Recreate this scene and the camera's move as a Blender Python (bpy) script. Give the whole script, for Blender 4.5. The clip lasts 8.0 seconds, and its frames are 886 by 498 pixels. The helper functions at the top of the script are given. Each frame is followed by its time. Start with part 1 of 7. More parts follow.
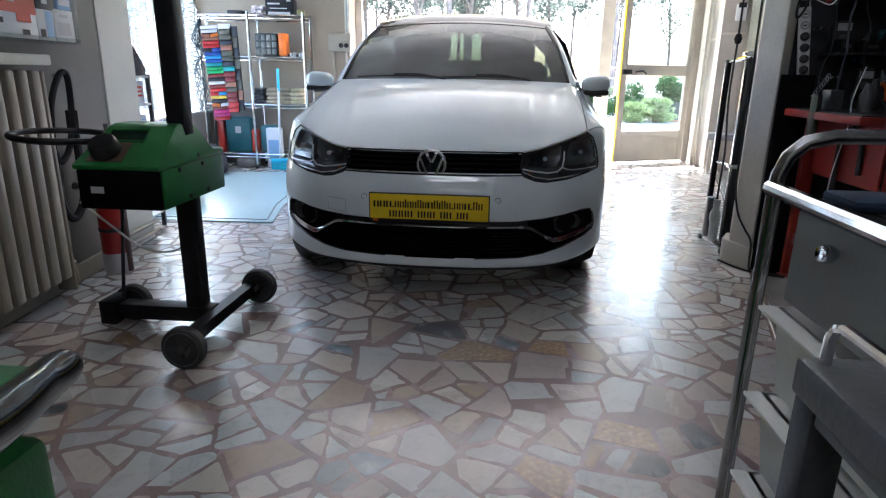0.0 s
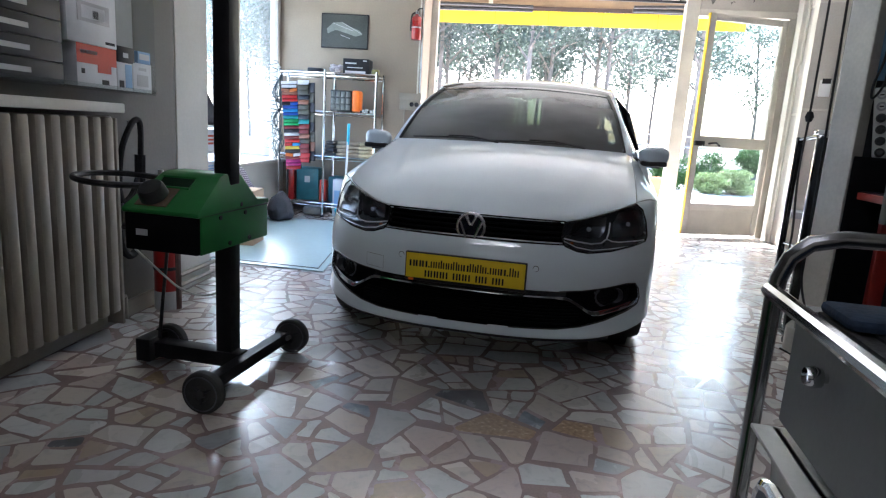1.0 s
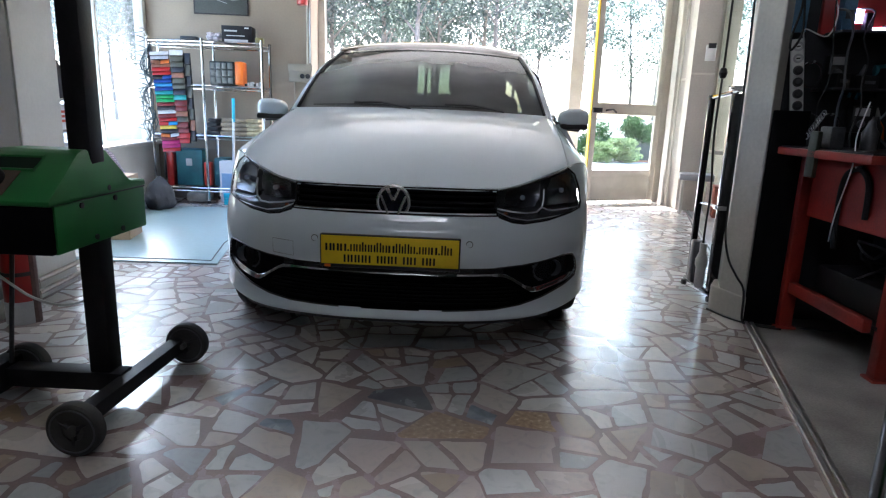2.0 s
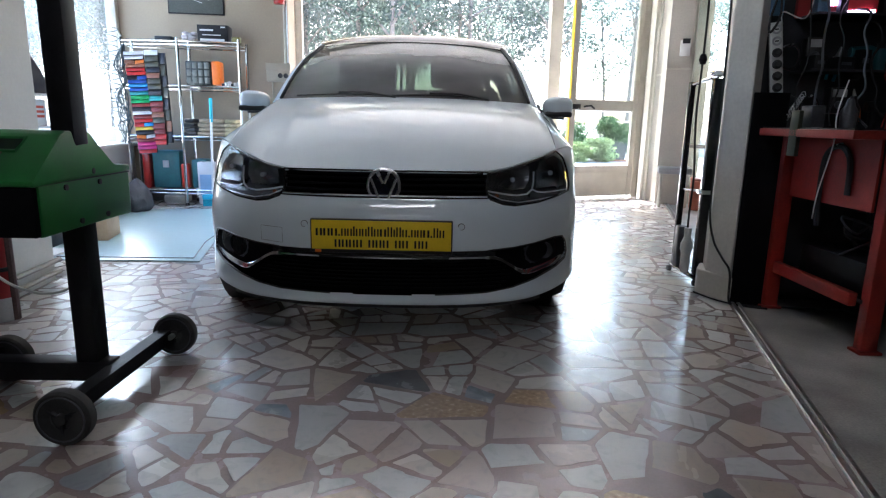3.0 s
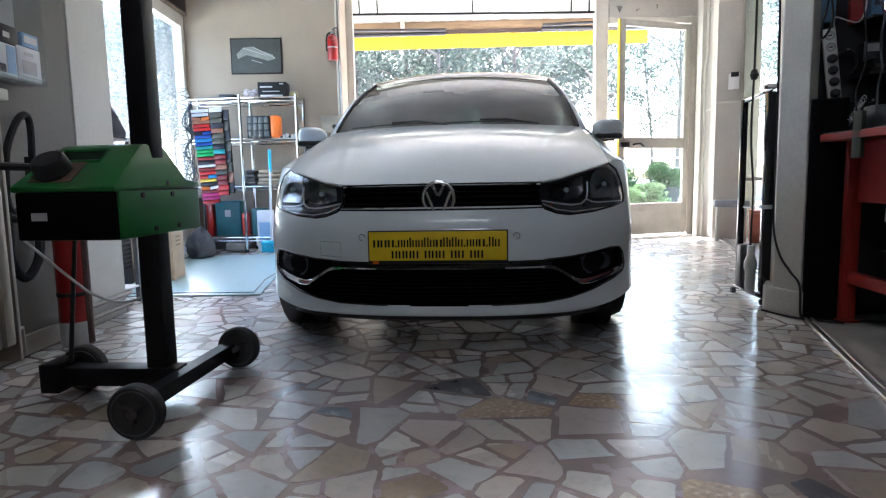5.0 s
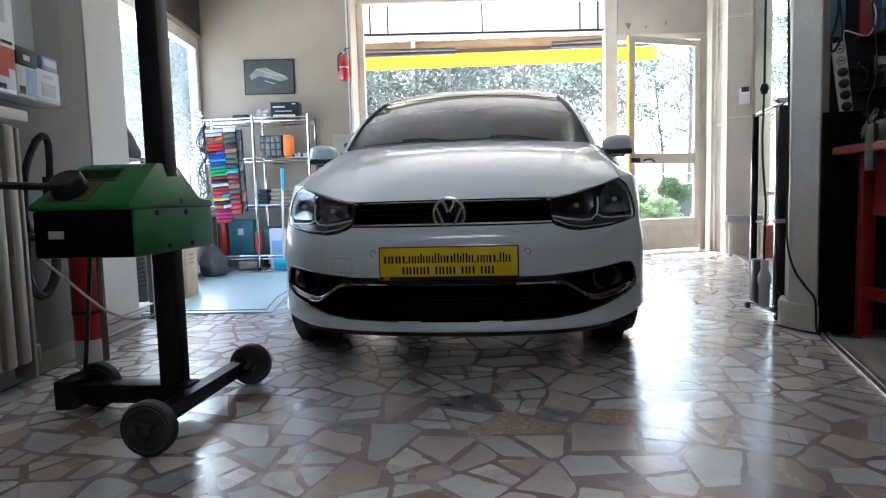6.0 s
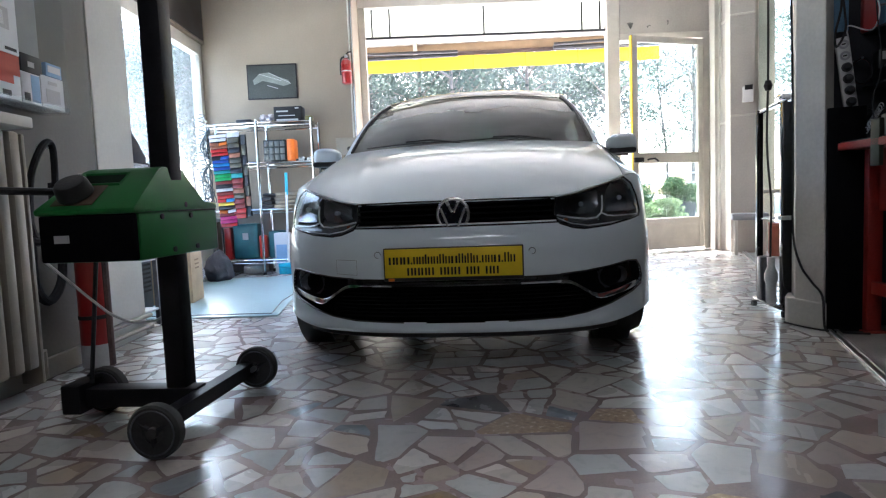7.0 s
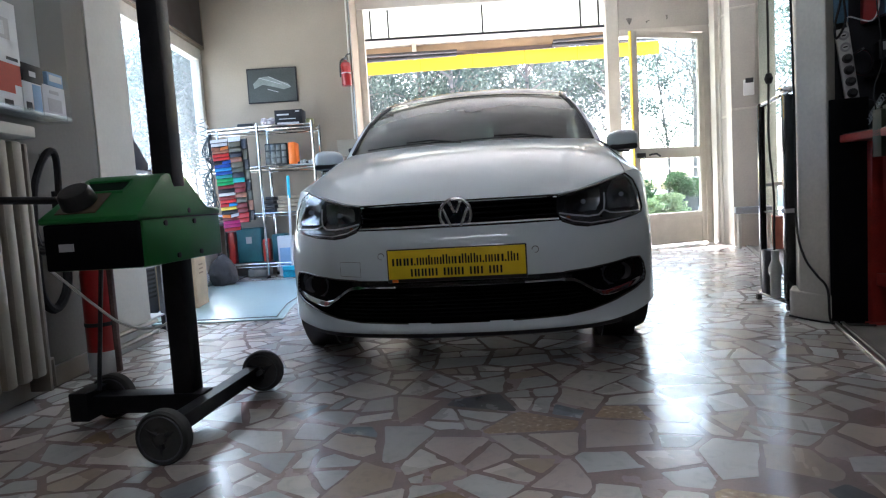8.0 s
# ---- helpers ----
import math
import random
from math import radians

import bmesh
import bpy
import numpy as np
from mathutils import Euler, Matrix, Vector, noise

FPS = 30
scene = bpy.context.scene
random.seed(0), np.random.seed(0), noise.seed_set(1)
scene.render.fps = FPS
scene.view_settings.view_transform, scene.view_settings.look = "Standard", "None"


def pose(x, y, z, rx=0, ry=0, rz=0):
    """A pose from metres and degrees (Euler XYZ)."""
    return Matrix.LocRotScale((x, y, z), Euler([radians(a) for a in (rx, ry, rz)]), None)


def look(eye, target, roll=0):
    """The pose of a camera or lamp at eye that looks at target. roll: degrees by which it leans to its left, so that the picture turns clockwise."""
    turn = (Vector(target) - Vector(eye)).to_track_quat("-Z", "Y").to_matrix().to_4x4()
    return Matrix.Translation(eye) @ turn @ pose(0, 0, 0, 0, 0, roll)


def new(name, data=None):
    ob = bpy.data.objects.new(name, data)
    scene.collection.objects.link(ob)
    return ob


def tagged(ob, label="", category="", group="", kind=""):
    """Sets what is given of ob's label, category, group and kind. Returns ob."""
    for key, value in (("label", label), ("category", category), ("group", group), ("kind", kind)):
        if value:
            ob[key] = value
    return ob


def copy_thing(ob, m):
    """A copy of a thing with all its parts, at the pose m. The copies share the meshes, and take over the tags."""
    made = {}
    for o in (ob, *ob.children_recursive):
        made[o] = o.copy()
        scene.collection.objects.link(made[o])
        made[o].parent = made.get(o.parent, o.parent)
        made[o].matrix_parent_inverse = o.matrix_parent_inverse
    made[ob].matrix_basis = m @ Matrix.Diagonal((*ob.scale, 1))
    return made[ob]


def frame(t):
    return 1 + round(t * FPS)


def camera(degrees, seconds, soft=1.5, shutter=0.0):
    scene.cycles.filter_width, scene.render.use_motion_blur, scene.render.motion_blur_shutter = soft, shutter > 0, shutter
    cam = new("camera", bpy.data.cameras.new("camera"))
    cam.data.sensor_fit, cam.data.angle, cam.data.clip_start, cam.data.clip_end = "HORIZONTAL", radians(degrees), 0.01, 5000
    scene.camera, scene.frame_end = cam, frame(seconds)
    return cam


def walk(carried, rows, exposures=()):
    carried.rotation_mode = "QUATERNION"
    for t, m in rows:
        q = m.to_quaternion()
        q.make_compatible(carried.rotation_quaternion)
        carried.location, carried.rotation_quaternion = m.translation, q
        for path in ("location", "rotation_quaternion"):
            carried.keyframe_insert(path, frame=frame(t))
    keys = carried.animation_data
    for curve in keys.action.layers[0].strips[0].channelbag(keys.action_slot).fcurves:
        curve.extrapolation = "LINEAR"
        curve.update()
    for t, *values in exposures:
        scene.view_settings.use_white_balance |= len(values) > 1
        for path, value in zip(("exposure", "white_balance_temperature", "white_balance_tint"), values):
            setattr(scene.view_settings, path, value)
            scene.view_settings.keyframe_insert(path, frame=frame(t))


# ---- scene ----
cam = camera(72.7, 8.0, 1.2)
PATH = [
    (0, (0.269, -2.526, 0.993), (0.114, -0.612, 0.435), 0.9),
    (0.5, (0.357, -2.527, 1.003), (0.06, -0.613, 0.504), 0.7),
    (1, (0.403, -2.456, 1.019), (0.011, -0.534, 0.631), 3.6),
    (1.5, (0.34, -2.272, 1.003), (0.188, -0.323, 0.581), 1.5),
    (1.7, (0.287, -2.175, 0.984), (0.204, -0.228, 0.535), 1.5),
    (2.8, (0.219, -2.172, 0.864), (0.2, -0.21, 0.476), 2.3),
    (3, (0.2, -2.178, 0.857), (0.225, -0.222, 0.441), 1.2),
    (3.5, (0.182, -2.183, 0.775), (0.086, -0.22, 0.41), 0.4),
    (4, (0.188, -2.212, 0.677), (0.087, -0.23, 0.421), -2.7),
    (4.5, (0.185, -2.212, 0.679), (0.056, -0.229, 0.46), -0.7),
    (5, (0.18, -2.218, 0.679), (0.038, -0.236, 0.455), -1.1),
    (5.2, (0.179, -2.228, 0.695), (0.016, -0.245, 0.488), -1.3),
    (6.5, (0.186, -2.221, 0.663), (0.001, -0.236, 0.502), -1.7),
    (7, (0.183, -2.221, 0.664), (-0.011, -0.237, 0.509), -2.3),
    (7.5, (0.18, -2.22, 0.664), (-0.022, -0.236, 0.511), -2.7),
    (8, (0.184, -2.223, 0.667), (-0.021, -0.239, 0.511), -3.5),
]
walk(cam, [(t, look(eye, target, roll)) for t, eye, target, roll in PATH], [(0.0, 3.98, 5780, 15), (0.5, 3.96, 5780, 15), (1.0, 3.84, 5780, 15), (1.5, 3.74, 5780, 15), (3.0, 3.86, 5780, 15), (4.5, 3.92, 5800, 15), (7.4, 3.90, 5800, 15), (8.0, 3.76, 5800, 15)])

# ---- world and light ----
world = bpy.data.worlds.new("sky")
scene.world = world
world.use_nodes = True
wn = world.node_tree.nodes
sky = wn.new("ShaderNodeTexSky")
sky.sky_type, sky.sun_disc = "NISHITA", False
sky.sun_elevation, sky.sun_rotation = radians(47), radians(344)
sky.air_density, sky.dust_density, sky.ozone_density = 1.0, 4.0, 1.0
wn["Background"].inputs["Strength"].default_value = 0.15
world.node_tree.links.new(sky.outputs[0], wn["Background"].inputs["Color"])
sun = new("sun", bpy.data.lights.new("sun", "SUN"))
sun.data.energy, sun.data.angle, sun.data.color = 5.0, radians(1), (1.0, 0.95, 0.88)
sun.matrix_world = look((-5.1, 23.9, 20.0), (0, 6, 0))

# ---- helpers of this scene ----
ROOM = pose(0, 0, 0, 0, 0, 6)


def mesh_of(name, bm, material, smooth=True):
    me = bpy.data.meshes.new(name)
    bmesh.ops.recalc_face_normals(bm, faces=bm.faces)
    bm.to_mesh(me)
    bm.free()
    for p in me.polygons:
        p.use_smooth = smooth
    if smooth:
        me.set_sharp_from_angle(angle=radians(32))
    for m in (material if isinstance(material, (list, tuple)) else [material]):
        me.materials.append(m)
    return me


def thing(name, m, label, category, group=""):
    ob = new(name)
    ob.empty_display_size = 0.05
    ob.matrix_world = m
    return tagged(ob, label, category, group)


def part(name, bm, material, parent, label="", m=None, smooth=True):
    ob = new(name, mesh_of(name, bm, material, smooth))
    ob.parent = parent
    if m is not None:
        ob.matrix_basis = m
    return tagged(ob, label)


def single(name, bm, material, m, label, category, group="", kind="", smooth=True):
    ob = new(name, mesh_of(name, bm, material, smooth))
    ob.matrix_world = m
    return tagged(ob, label, category, group, kind)


def structure(name, bm, material, m=None, label="", category="", smooth=False):
    return single(name, bm, material, m or Matrix(), label, category, "", "structure", smooth)


def box(x0, x1, y0, y1, z0, z1, bevel=0.0, bm=None, seg=2):
    own = bmesh.new()
    bmesh.ops.create_cube(own, size=1)
    for v in own.verts:
        v.co = ((x0 + x1) / 2 + v.co.x * (x1 - x0), (y0 + y1) / 2 + v.co.y * (y1 - y0), (z0 + z1) / 2 + v.co.z * (z1 - z0))
    if bevel:
        bmesh.ops.bevel(own, geom=own.edges[:], offset=bevel, segments=seg, affect="EDGES", profile=0.5)
    return join(bm, own)


def join(bm, own):
    if bm is None:
        return own
    me = bpy.data.meshes.new("tmp")
    own.to_mesh(me)
    own.free()
    bm.from_mesh(me)
    bpy.data.meshes.remove(me)
    return bm


def prism(poly, z0, z1, bevel=0.0, bm=None):
    """An upright prism over a plan polygon."""
    own = bmesh.new()
    low = [own.verts.new((x, y, z0)) for x, y in poly]
    top = [own.verts.new((x, y, z1)) for x, y in poly]
    n = len(poly)
    own.faces.new(low[::-1])
    own.faces.new(top)
    for i in range(n):
        own.faces.new((low[i], low[(i + 1) % n], top[(i + 1) % n], top[i]))
    if bevel:
        bmesh.ops.bevel(own, geom=own.edges[:], offset=bevel, segments=2, affect="EDGES", profile=0.5)
    return join(bm, own)


def side_prism(poly, x0, x1, bevel=0.0, bm=None):
    """A prism along x over a polygon of (y, z)."""
    own = prism(poly, x0, x1, bevel)
    for v in own.verts:
        v.co = (v.co.z, v.co.x, v.co.y)
    return join(bm, own)


def tube(points, r, seg=8, bm=None, closed=False):
    """A round bar along points."""
    own = bmesh.new()
    pts = [Vector(p) for p in points]
    n = len(pts)
    rings = []
    side = None
    for i, p in enumerate(pts):
        a = pts[i - 1] if (i > 0 or closed) else p
        b = pts[(i + 1) % n] if (i < n - 1 or closed) else p
        d = (b - a).normalized()
        if side is None:
            side = d.orthogonal().normalized()
        side = (side - d * side.dot(d)).normalized()
        up = d.cross(side)
        rr = r[i] if isinstance(r, (list, tuple)) else r
        rings.append([own.verts.new(p + rr * (side * math.cos(t) + up * math.sin(t))) for t in (2 * math.pi * k / seg for k in range(seg))])
    pairs = list(zip(rings, rings[1:])) + ([(rings[-1], rings[0])] if closed else [])
    for a, b in pairs:
        for k in range(seg):
            own.faces.new((a[k], a[(k + 1) % seg], b[(k + 1) % seg], b[k]))
    if not closed:
        own.faces.new(rings[0][::-1])
        own.faces.new(rings[-1])
    return join(bm, own)


def lathe(profile, seg=32, axis="z", at=(0, 0, 0), bm=None):
    """A solid of revolution over (radius, height), closed on its axis."""
    own = bmesh.new()
    rings = []
    for r, h in profile:
        if r < 1e-5:
            rings.append([own.verts.new((0, 0, h))])
        else:
            rings.append([own.verts.new((r * math.cos(t), r * math.sin(t), h)) for t in (2 * math.pi * k / seg for k in range(seg))])
    for a, b in zip(rings, rings[1:]):
        for k in range(seg):
            q = [a[k % len(a)], a[(k + 1) % len(a)], b[(k + 1) % len(b)], b[k % len(b)]]
            q = [v for i, v in enumerate(q) if v not in q[:i]]
            if len(q) > 2:
                own.faces.new(q)
    turn = {"z": Matrix(), "y": pose(0, 0, 0, 90), "x": pose(0, 0, 0, 0, 90)}[axis]
    bmesh.ops.transform(own, matrix=Matrix.Translation(at) @ turn, verts=own.verts)
    return join(bm, own)


def grid(rows, bm=None, keep=None):
    """A sheet over rows of points; keep(i, j) says which cells stand."""
    own = bmesh.new()
    vs = [[own.verts.new(p) for p in row] for row in rows]
    for i in range(len(vs) - 1):
        for j in range(len(vs[0]) - 1):
            if keep is None or keep(i, j):
                own.faces.new((vs[i][j], vs[i][j + 1], vs[i + 1][j + 1], vs[i + 1][j]))
    loose = [v for v in own.verts if not v.link_faces]
    bmesh.ops.delete(own, geom=loose, context="VERTS")
    return join(bm, own)


def thicken(bm, d):
    bmesh.ops.recalc_face_normals(bm, faces=bm.faces)
    bmesh.ops.solidify(bm, geom=bm.faces[:], thickness=d)
    return bm


def smooth_curve(points, n=6):
    """Points rounded by a Catmull-Rom line."""
    p = [Vector(points[0])] + [Vector(q) for q in points] + [Vector(points[-1])]
    out = []
    for i in range(1, len(p) - 2):
        for k in range(n):
            t = k / n
            out.append(0.5 * (2 * p[i] + (p[i + 1] - p[i - 1]) * t + (2 * p[i - 1] - 5 * p[i] + 4 * p[i + 1] - p[i + 2]) * t * t + (3 * p[i] - p[i - 1] - 3 * p[i + 1] + p[i + 2]) * t ** 3))
    return out + [p[-2]]


# ---- materials ----
def mat(name, color, rough=0.5, metal=0.0, var=0.12, scale=9.0, bump=0.0, fine=120.0, coat=0.0, spread=0.1, stain=None, spec=0.5):
    m = bpy.data.materials.new(name)
    m.use_nodes = True
    nt = m.node_tree
    n, l = nt.nodes, nt.links
    p = n["Principled BSDF"]
    p.inputs["Roughness"].default_value, p.inputs["Metallic"].default_value = rough, metal
    p.inputs["Coat Weight"].default_value, p.inputs["Coat Roughness"].default_value = coat, 0.04 if rough > 0.28 or rough < 0.2 else 0.12
    p.inputs["Specular IOR Level"].default_value = spec
    co = n.new("ShaderNodeTexCoord")
    big, small = n.new("ShaderNodeTexNoise"), n.new("ShaderNodeTexNoise")
    big.inputs["Scale"].default_value, big.inputs["Detail"].default_value = scale, 5
    small.inputs["Scale"].default_value, small.inputs["Detail"].default_value = fine, 3
    for t in (big, small):
        l.new(co.outputs["Object"], t.inputs["Vector"])
    ramp = n.new("ShaderNodeValToRGB")
    c = Vector(color[:3])
    lo, hi = c * (1 - var), c * (1 + var * 0.7)
    if stain:
        lo = Vector(stain)
    ramp.color_ramp.elements[0].position, ramp.color_ramp.elements[1].position = 0.32, 0.68
    ramp.color_ramp.elements[0].color, ramp.color_ramp.elements[1].color = (*lo, 1), (*[min(1, v) for v in hi], 1)
    l.new(big.outputs["Fac"], ramp.inputs["Fac"])
    mix = n.new("ShaderNodeMixRGB")
    mix.blend_type = "MULTIPLY"
    mix.inputs["Fac"].default_value = min(1, var * 2)
    l.new(ramp.outputs["Color"], mix.inputs["Color1"])
    l.new(small.outputs["Fac"], mix.inputs["Color2"])
    gain = n.new("ShaderNodeMixRGB")
    gain.blend_type = "MULTIPLY"
    gain.inputs["Fac"].default_value = 1
    g = 1 / (1 - min(1, var * 2) * 0.5)
    gain.inputs["Color2"].default_value = (g, g, g, 1)
    l.new(mix.outputs["Color"], gain.inputs["Color1"])
    l.new(gain.outputs["Color"], p.inputs["Base Color"])
    rr = n.new("ShaderNodeMapRange")
    rr.inputs["To Min"].default_value, rr.inputs["To Max"].default_value = max(0, rough - spread), min(1, rough + spread)
    l.new(big.outputs["Fac"], rr.inputs["Value"])
    l.new(rr.outputs["Result"], p.inputs["Roughness"])
    if bump:
        b = n.new("ShaderNodeBump")
        b.inputs["Strength"].default_value, b.inputs["Distance"].default_value = bump, 0.004
        l.new(small.outputs["Fac"], b.inputs["Height"])
        l.new(b.outputs["Normal"], p.inputs["Normal"])
    return m


def glass(name, tint, dust=0.0, gloss=0.03, ior=1.45, film_through=0.0):
    m = bpy.data.materials.new(name)
    m.use_nodes = True
    n, l = m.node_tree.nodes, m.node_tree.links
    n.remove(n["Principled BSDF"])
    clear, shine, fres, mix = n.new("ShaderNodeBsdfTransparent"), n.new("ShaderNodeBsdfGlossy"), n.new("ShaderNodeLayerWeight"), n.new("ShaderNodeMixShader")
    clear.inputs["Color"].default_value = (*tint, 1)
    shine.inputs["Roughness"].default_value = gloss
    power, base = n.new("ShaderNodeMath"), n.new("ShaderNodeMapRange")
    power.operation, power.inputs[1].default_value = "POWER", 5.0
    base.inputs["To Min"].default_value = ((ior - 1) / (ior + 1)) ** 2
    l.new(fres.outputs["Facing"], power.inputs[0])
    l.new(power.outputs[0], base.inputs["Value"])
    l.new(base.outputs["Result"], mix.inputs["Fac"])
    last = clear.outputs[0]
    # Diffuse veil: dirt on panes, a painted ceiling reflection on the windscreen.
    if dust:
        dirt_haze, film = n.new("ShaderNodeBsdfDiffuse"), n.new("ShaderNodeMixShader")
        dirt_haze.inputs["Color"].default_value = (0.5, 0.5, 0.48, 1)
        speck, rng = n.new("ShaderNodeTexNoise"), n.new("ShaderNodeMapRange")
        speck.inputs["Scale"].default_value = 5
        rng.inputs["To Min"].default_value, rng.inputs["To Max"].default_value = dust * 0.6, dust * 1.4
        l.new(speck.outputs["Fac"], rng.inputs["Value"])
        l.new(rng.outputs["Result"], film.inputs["Fac"])
        l.new(last, film.inputs[1])
        l.new(dirt_haze.outputs[0], film.inputs[2])
        last = film.outputs[0]
        if film_through:
            pale, both_ways = n.new("ShaderNodeBsdfTranslucent"), n.new("ShaderNodeMixShader")
            pale.inputs["Color"].default_value = (0.8, 0.83, 0.84, 1)
            both_ways.inputs["Fac"].default_value = film_through
            l.new(dirt_haze.outputs[0], both_ways.inputs[1])
            l.new(pale.outputs[0], both_ways.inputs[2])
            l.new(both_ways.outputs[0], film.inputs[2])
    l.new(last, mix.inputs[1])
    l.new(shine.outputs[0], mix.inputs[2])
    l.new(mix.outputs[0], n["Material Output"].inputs["Surface"])
    return m


def glow(name, color, power):
    m = bpy.data.materials.new(name)
    m.use_nodes = True
    p = m.node_tree.nodes["Principled BSDF"]
    p.inputs["Base Color"].default_value = (*color, 1)
    p.inputs["Emission Color"].default_value, p.inputs["Emission Strength"].default_value = (*color, 1), power
    return m


WHITE_PAINT = mat("car_paint", (0.70, 0.78, 0.83), 0.3, 0, 0.02, 3, coat=1.0, spread=0.03, spec=0.05)
BLACK_PLASTIC = mat("black_plastic", (0.012, 0.012, 0.013), 0.42, 0, 0.3, 20, 0.15)
GLOSS_BLACK = mat("gloss_black", (0.008, 0.008, 0.009), 0.12, 0, 0.2, 10, coat=0.5)
RUBBER = mat("rubber", (0.018, 0.018, 0.019), 0.8, 0, 0.3, 30, 0.3)
CHROME = mat("chrome", (0.78, 0.79, 0.81), 0.10, 1.0, 0.06, 12, spread=0.06)
STEEL = mat("steel", (0.5, 0.5, 0.5), 0.32, 1.0, 0.15, 18, 0.05)
DARK_STEEL = mat("dark_steel", (0.02, 0.021, 0.024), 0.45, 0.2, 0.35, 14, 0.2)
GREY_STEEL = mat("grey_steel", (0.09, 0.095, 0.105), 0.4, 0.3, 0.2, 14, 0.1)
GREEN = mat("green_paint", (0.012, 0.16, 0.03), 0.42, 0, 0.18, 7, 0.12, 300, coat=0.15)
RED_PAINT = mat("red_paint", (0.27, 0.020, 0.012), 0.45, 0, 0.25, 8, 0.1)
RED_GLOSS = mat("red_gloss", (0.32, 0.014, 0.012), 0.3, 0, 0.12, 8, coat=0.5)
YELLOW = mat("yellow_plate", (0.85, 0.6, 0.01), 0.45, 0, 0.06, 10)
AWNING_YELLOW = mat("yellow_awning", (0.85, 0.56, 0.02), 0.7, 0, 0.08, 6, 0.1)
WALL_CREAM = mat("cream_wall", (0.275, 0.228, 0.175), 0.7, 0, 0.07, 2.2, 0.15, 60, spec=0.25)
WALL_PIER = mat("pier_paint", (0.44, 0.405, 0.35), 0.6, 0, 0.1, 2.5, 0.12, 60)
WALL_GREY = mat("grey_wall", (0.125, 0.118, 0.102), 0.55, 0, 0.1, 2.0, 0.12, 60, spec=0.2)
WALL_WHITE = mat("white_wall", (0.52, 0.505, 0.45), 0.6, 0, 0.06, 3, 0.12, 60, spec=0.25)
WHITE_ENAMEL = mat("white_enamel", (0.28, 0.25, 0.205), 0.4, 0, 0.1, 5, 0.05, spec=0.3)
FRAME_PAINT = mat("frame_paint", (0.52, 0.49, 0.42), 0.45, 0, 0.1, 6, 0.08)
CEILING = mat("ceiling_paint", (0.60, 0.59, 0.57), 0.8, 0, 0.06, 2, 0.1, spec=0.2)
YELLOW_EDGE = mat("yellow_paint", (0.8, 0.55, 0.03), 0.5, 0, 0.15, 8)
CARDBOARD = mat("cardboard", (0.42, 0.31, 0.20), 0.8, 0, 0.12, 10, 0.1)
WHITE_CARD = mat("white_card", (0.6, 0.61, 0.63), 0.5, 0, 0.05, 8, spec=0.25)
RED_CARD = mat("red_card", (0.5, 0.06, 0.03), 0.5, 0, 0.1, 8, spec=0.25)
BLUE_CARD = mat("blue_card", (0.25, 0.4, 0.6), 0.5, 0, 0.12, 8, spec=0.25)
DARK_CARD = mat("dark_card", (0.018, 0.018, 0.02), 0.45, 0, 0.2, 8, spec=0.15)
GREY_BAR = mat("grey_print", (0.45, 0.45, 0.46), 0.6, 0, 0.1, 8, spec=0.2)
ORANGE = mat("orange_plastic", (0.75, 0.16, 0.01), 0.45, 0, 0.1, 8)
CYAN = mat("cyan_plastic", (0.02, 0.42, 0.6), 0.4, 0, 0.1, 8)
TEAL = mat("teal_case", (0.02, 0.12, 0.14), 0.45, 0, 0.2, 8)
GREY_CLOTH = mat("grey_cloth", (0.06, 0.06, 0.065), 0.9, 0, 0.2, 12, 0.4)
BEIGE_CLOTH = mat("beige_cloth", (0.3, 0.24, 0.17), 0.9, 0, 0.2, 14, 0.4)
GREY_PANEL = mat("grey_drawer", (0.22, 0.225, 0.23), 0.42, 0, 0.06, 5, 0.05, spec=0.3)
TRAY = mat("frosted_tray", (0.66, 0.67, 0.65), 0.4, 0, 0.08, 7, 0.05)
GRILLE_BLACK = mat("grille_black", (0.005, 0.005, 0.006), 0.7, 0, 0.2, 20, spec=0.05)
WINDOW_GLASS = glass("window_glass", (0.88, 0.94, 0.93), 0.05)
FILMED_GLASS = glass("filmed_glass", (0.84, 0.92, 0.95), 0.06, 0.05, 1.45, 0.7)
# Windscreen: the 0.17 grey veil stands in for the ceiling mirrored in it.
CAR_GLASS = glass("car_glass", (0.085, 0.108, 0.095), 0.17, 0.02)
REAR_GLASS = glass("rear_glass", (0.27, 0.36, 0.34), 0.05, 0.02)
SIDE_GLASS = glass("side_glass", (0.05, 0.065, 0.058), 0.10, 0.02)
LENS = glass("lamp_lens", (0.9, 0.92, 0.95), 0.0, 0.02, 1.5)
ACRYLIC = glass("acrylic", (0.93, 0.95, 0.95), 0.04)
CABIN = mat("cabin_cloth", (0.035, 0.035, 0.037), 0.85, 0, 0.2, 16, 0.3)
CABIN_LIGHT = mat("cabin_lining", (0.3, 0.29, 0.27), 0.9, 0, 0.1, 9, 0.1)
MORTAR = mat("mortar", (0.29, 0.205, 0.198), 0.26, 0, 0.22, 7, 0.05, 140, coat=0.9)
ASPHALT = mat("asphalt", (0.16, 0.16, 0.155), 0.85, 0, 0.2, 0.6, 0.4, 40)
SIDE_FLOOR_MAT = mat("side_floor", (0.33, 0.315, 0.30), 0.35, 0, 0.3, 3.5, 0.08, stain=(0.17, 0.16, 0.15))
PLATE_MAT = mat("floor_plate", (0.36, 0.48, 0.50), 0.3, 0, 0.1, 1.6, 0.03, 30)
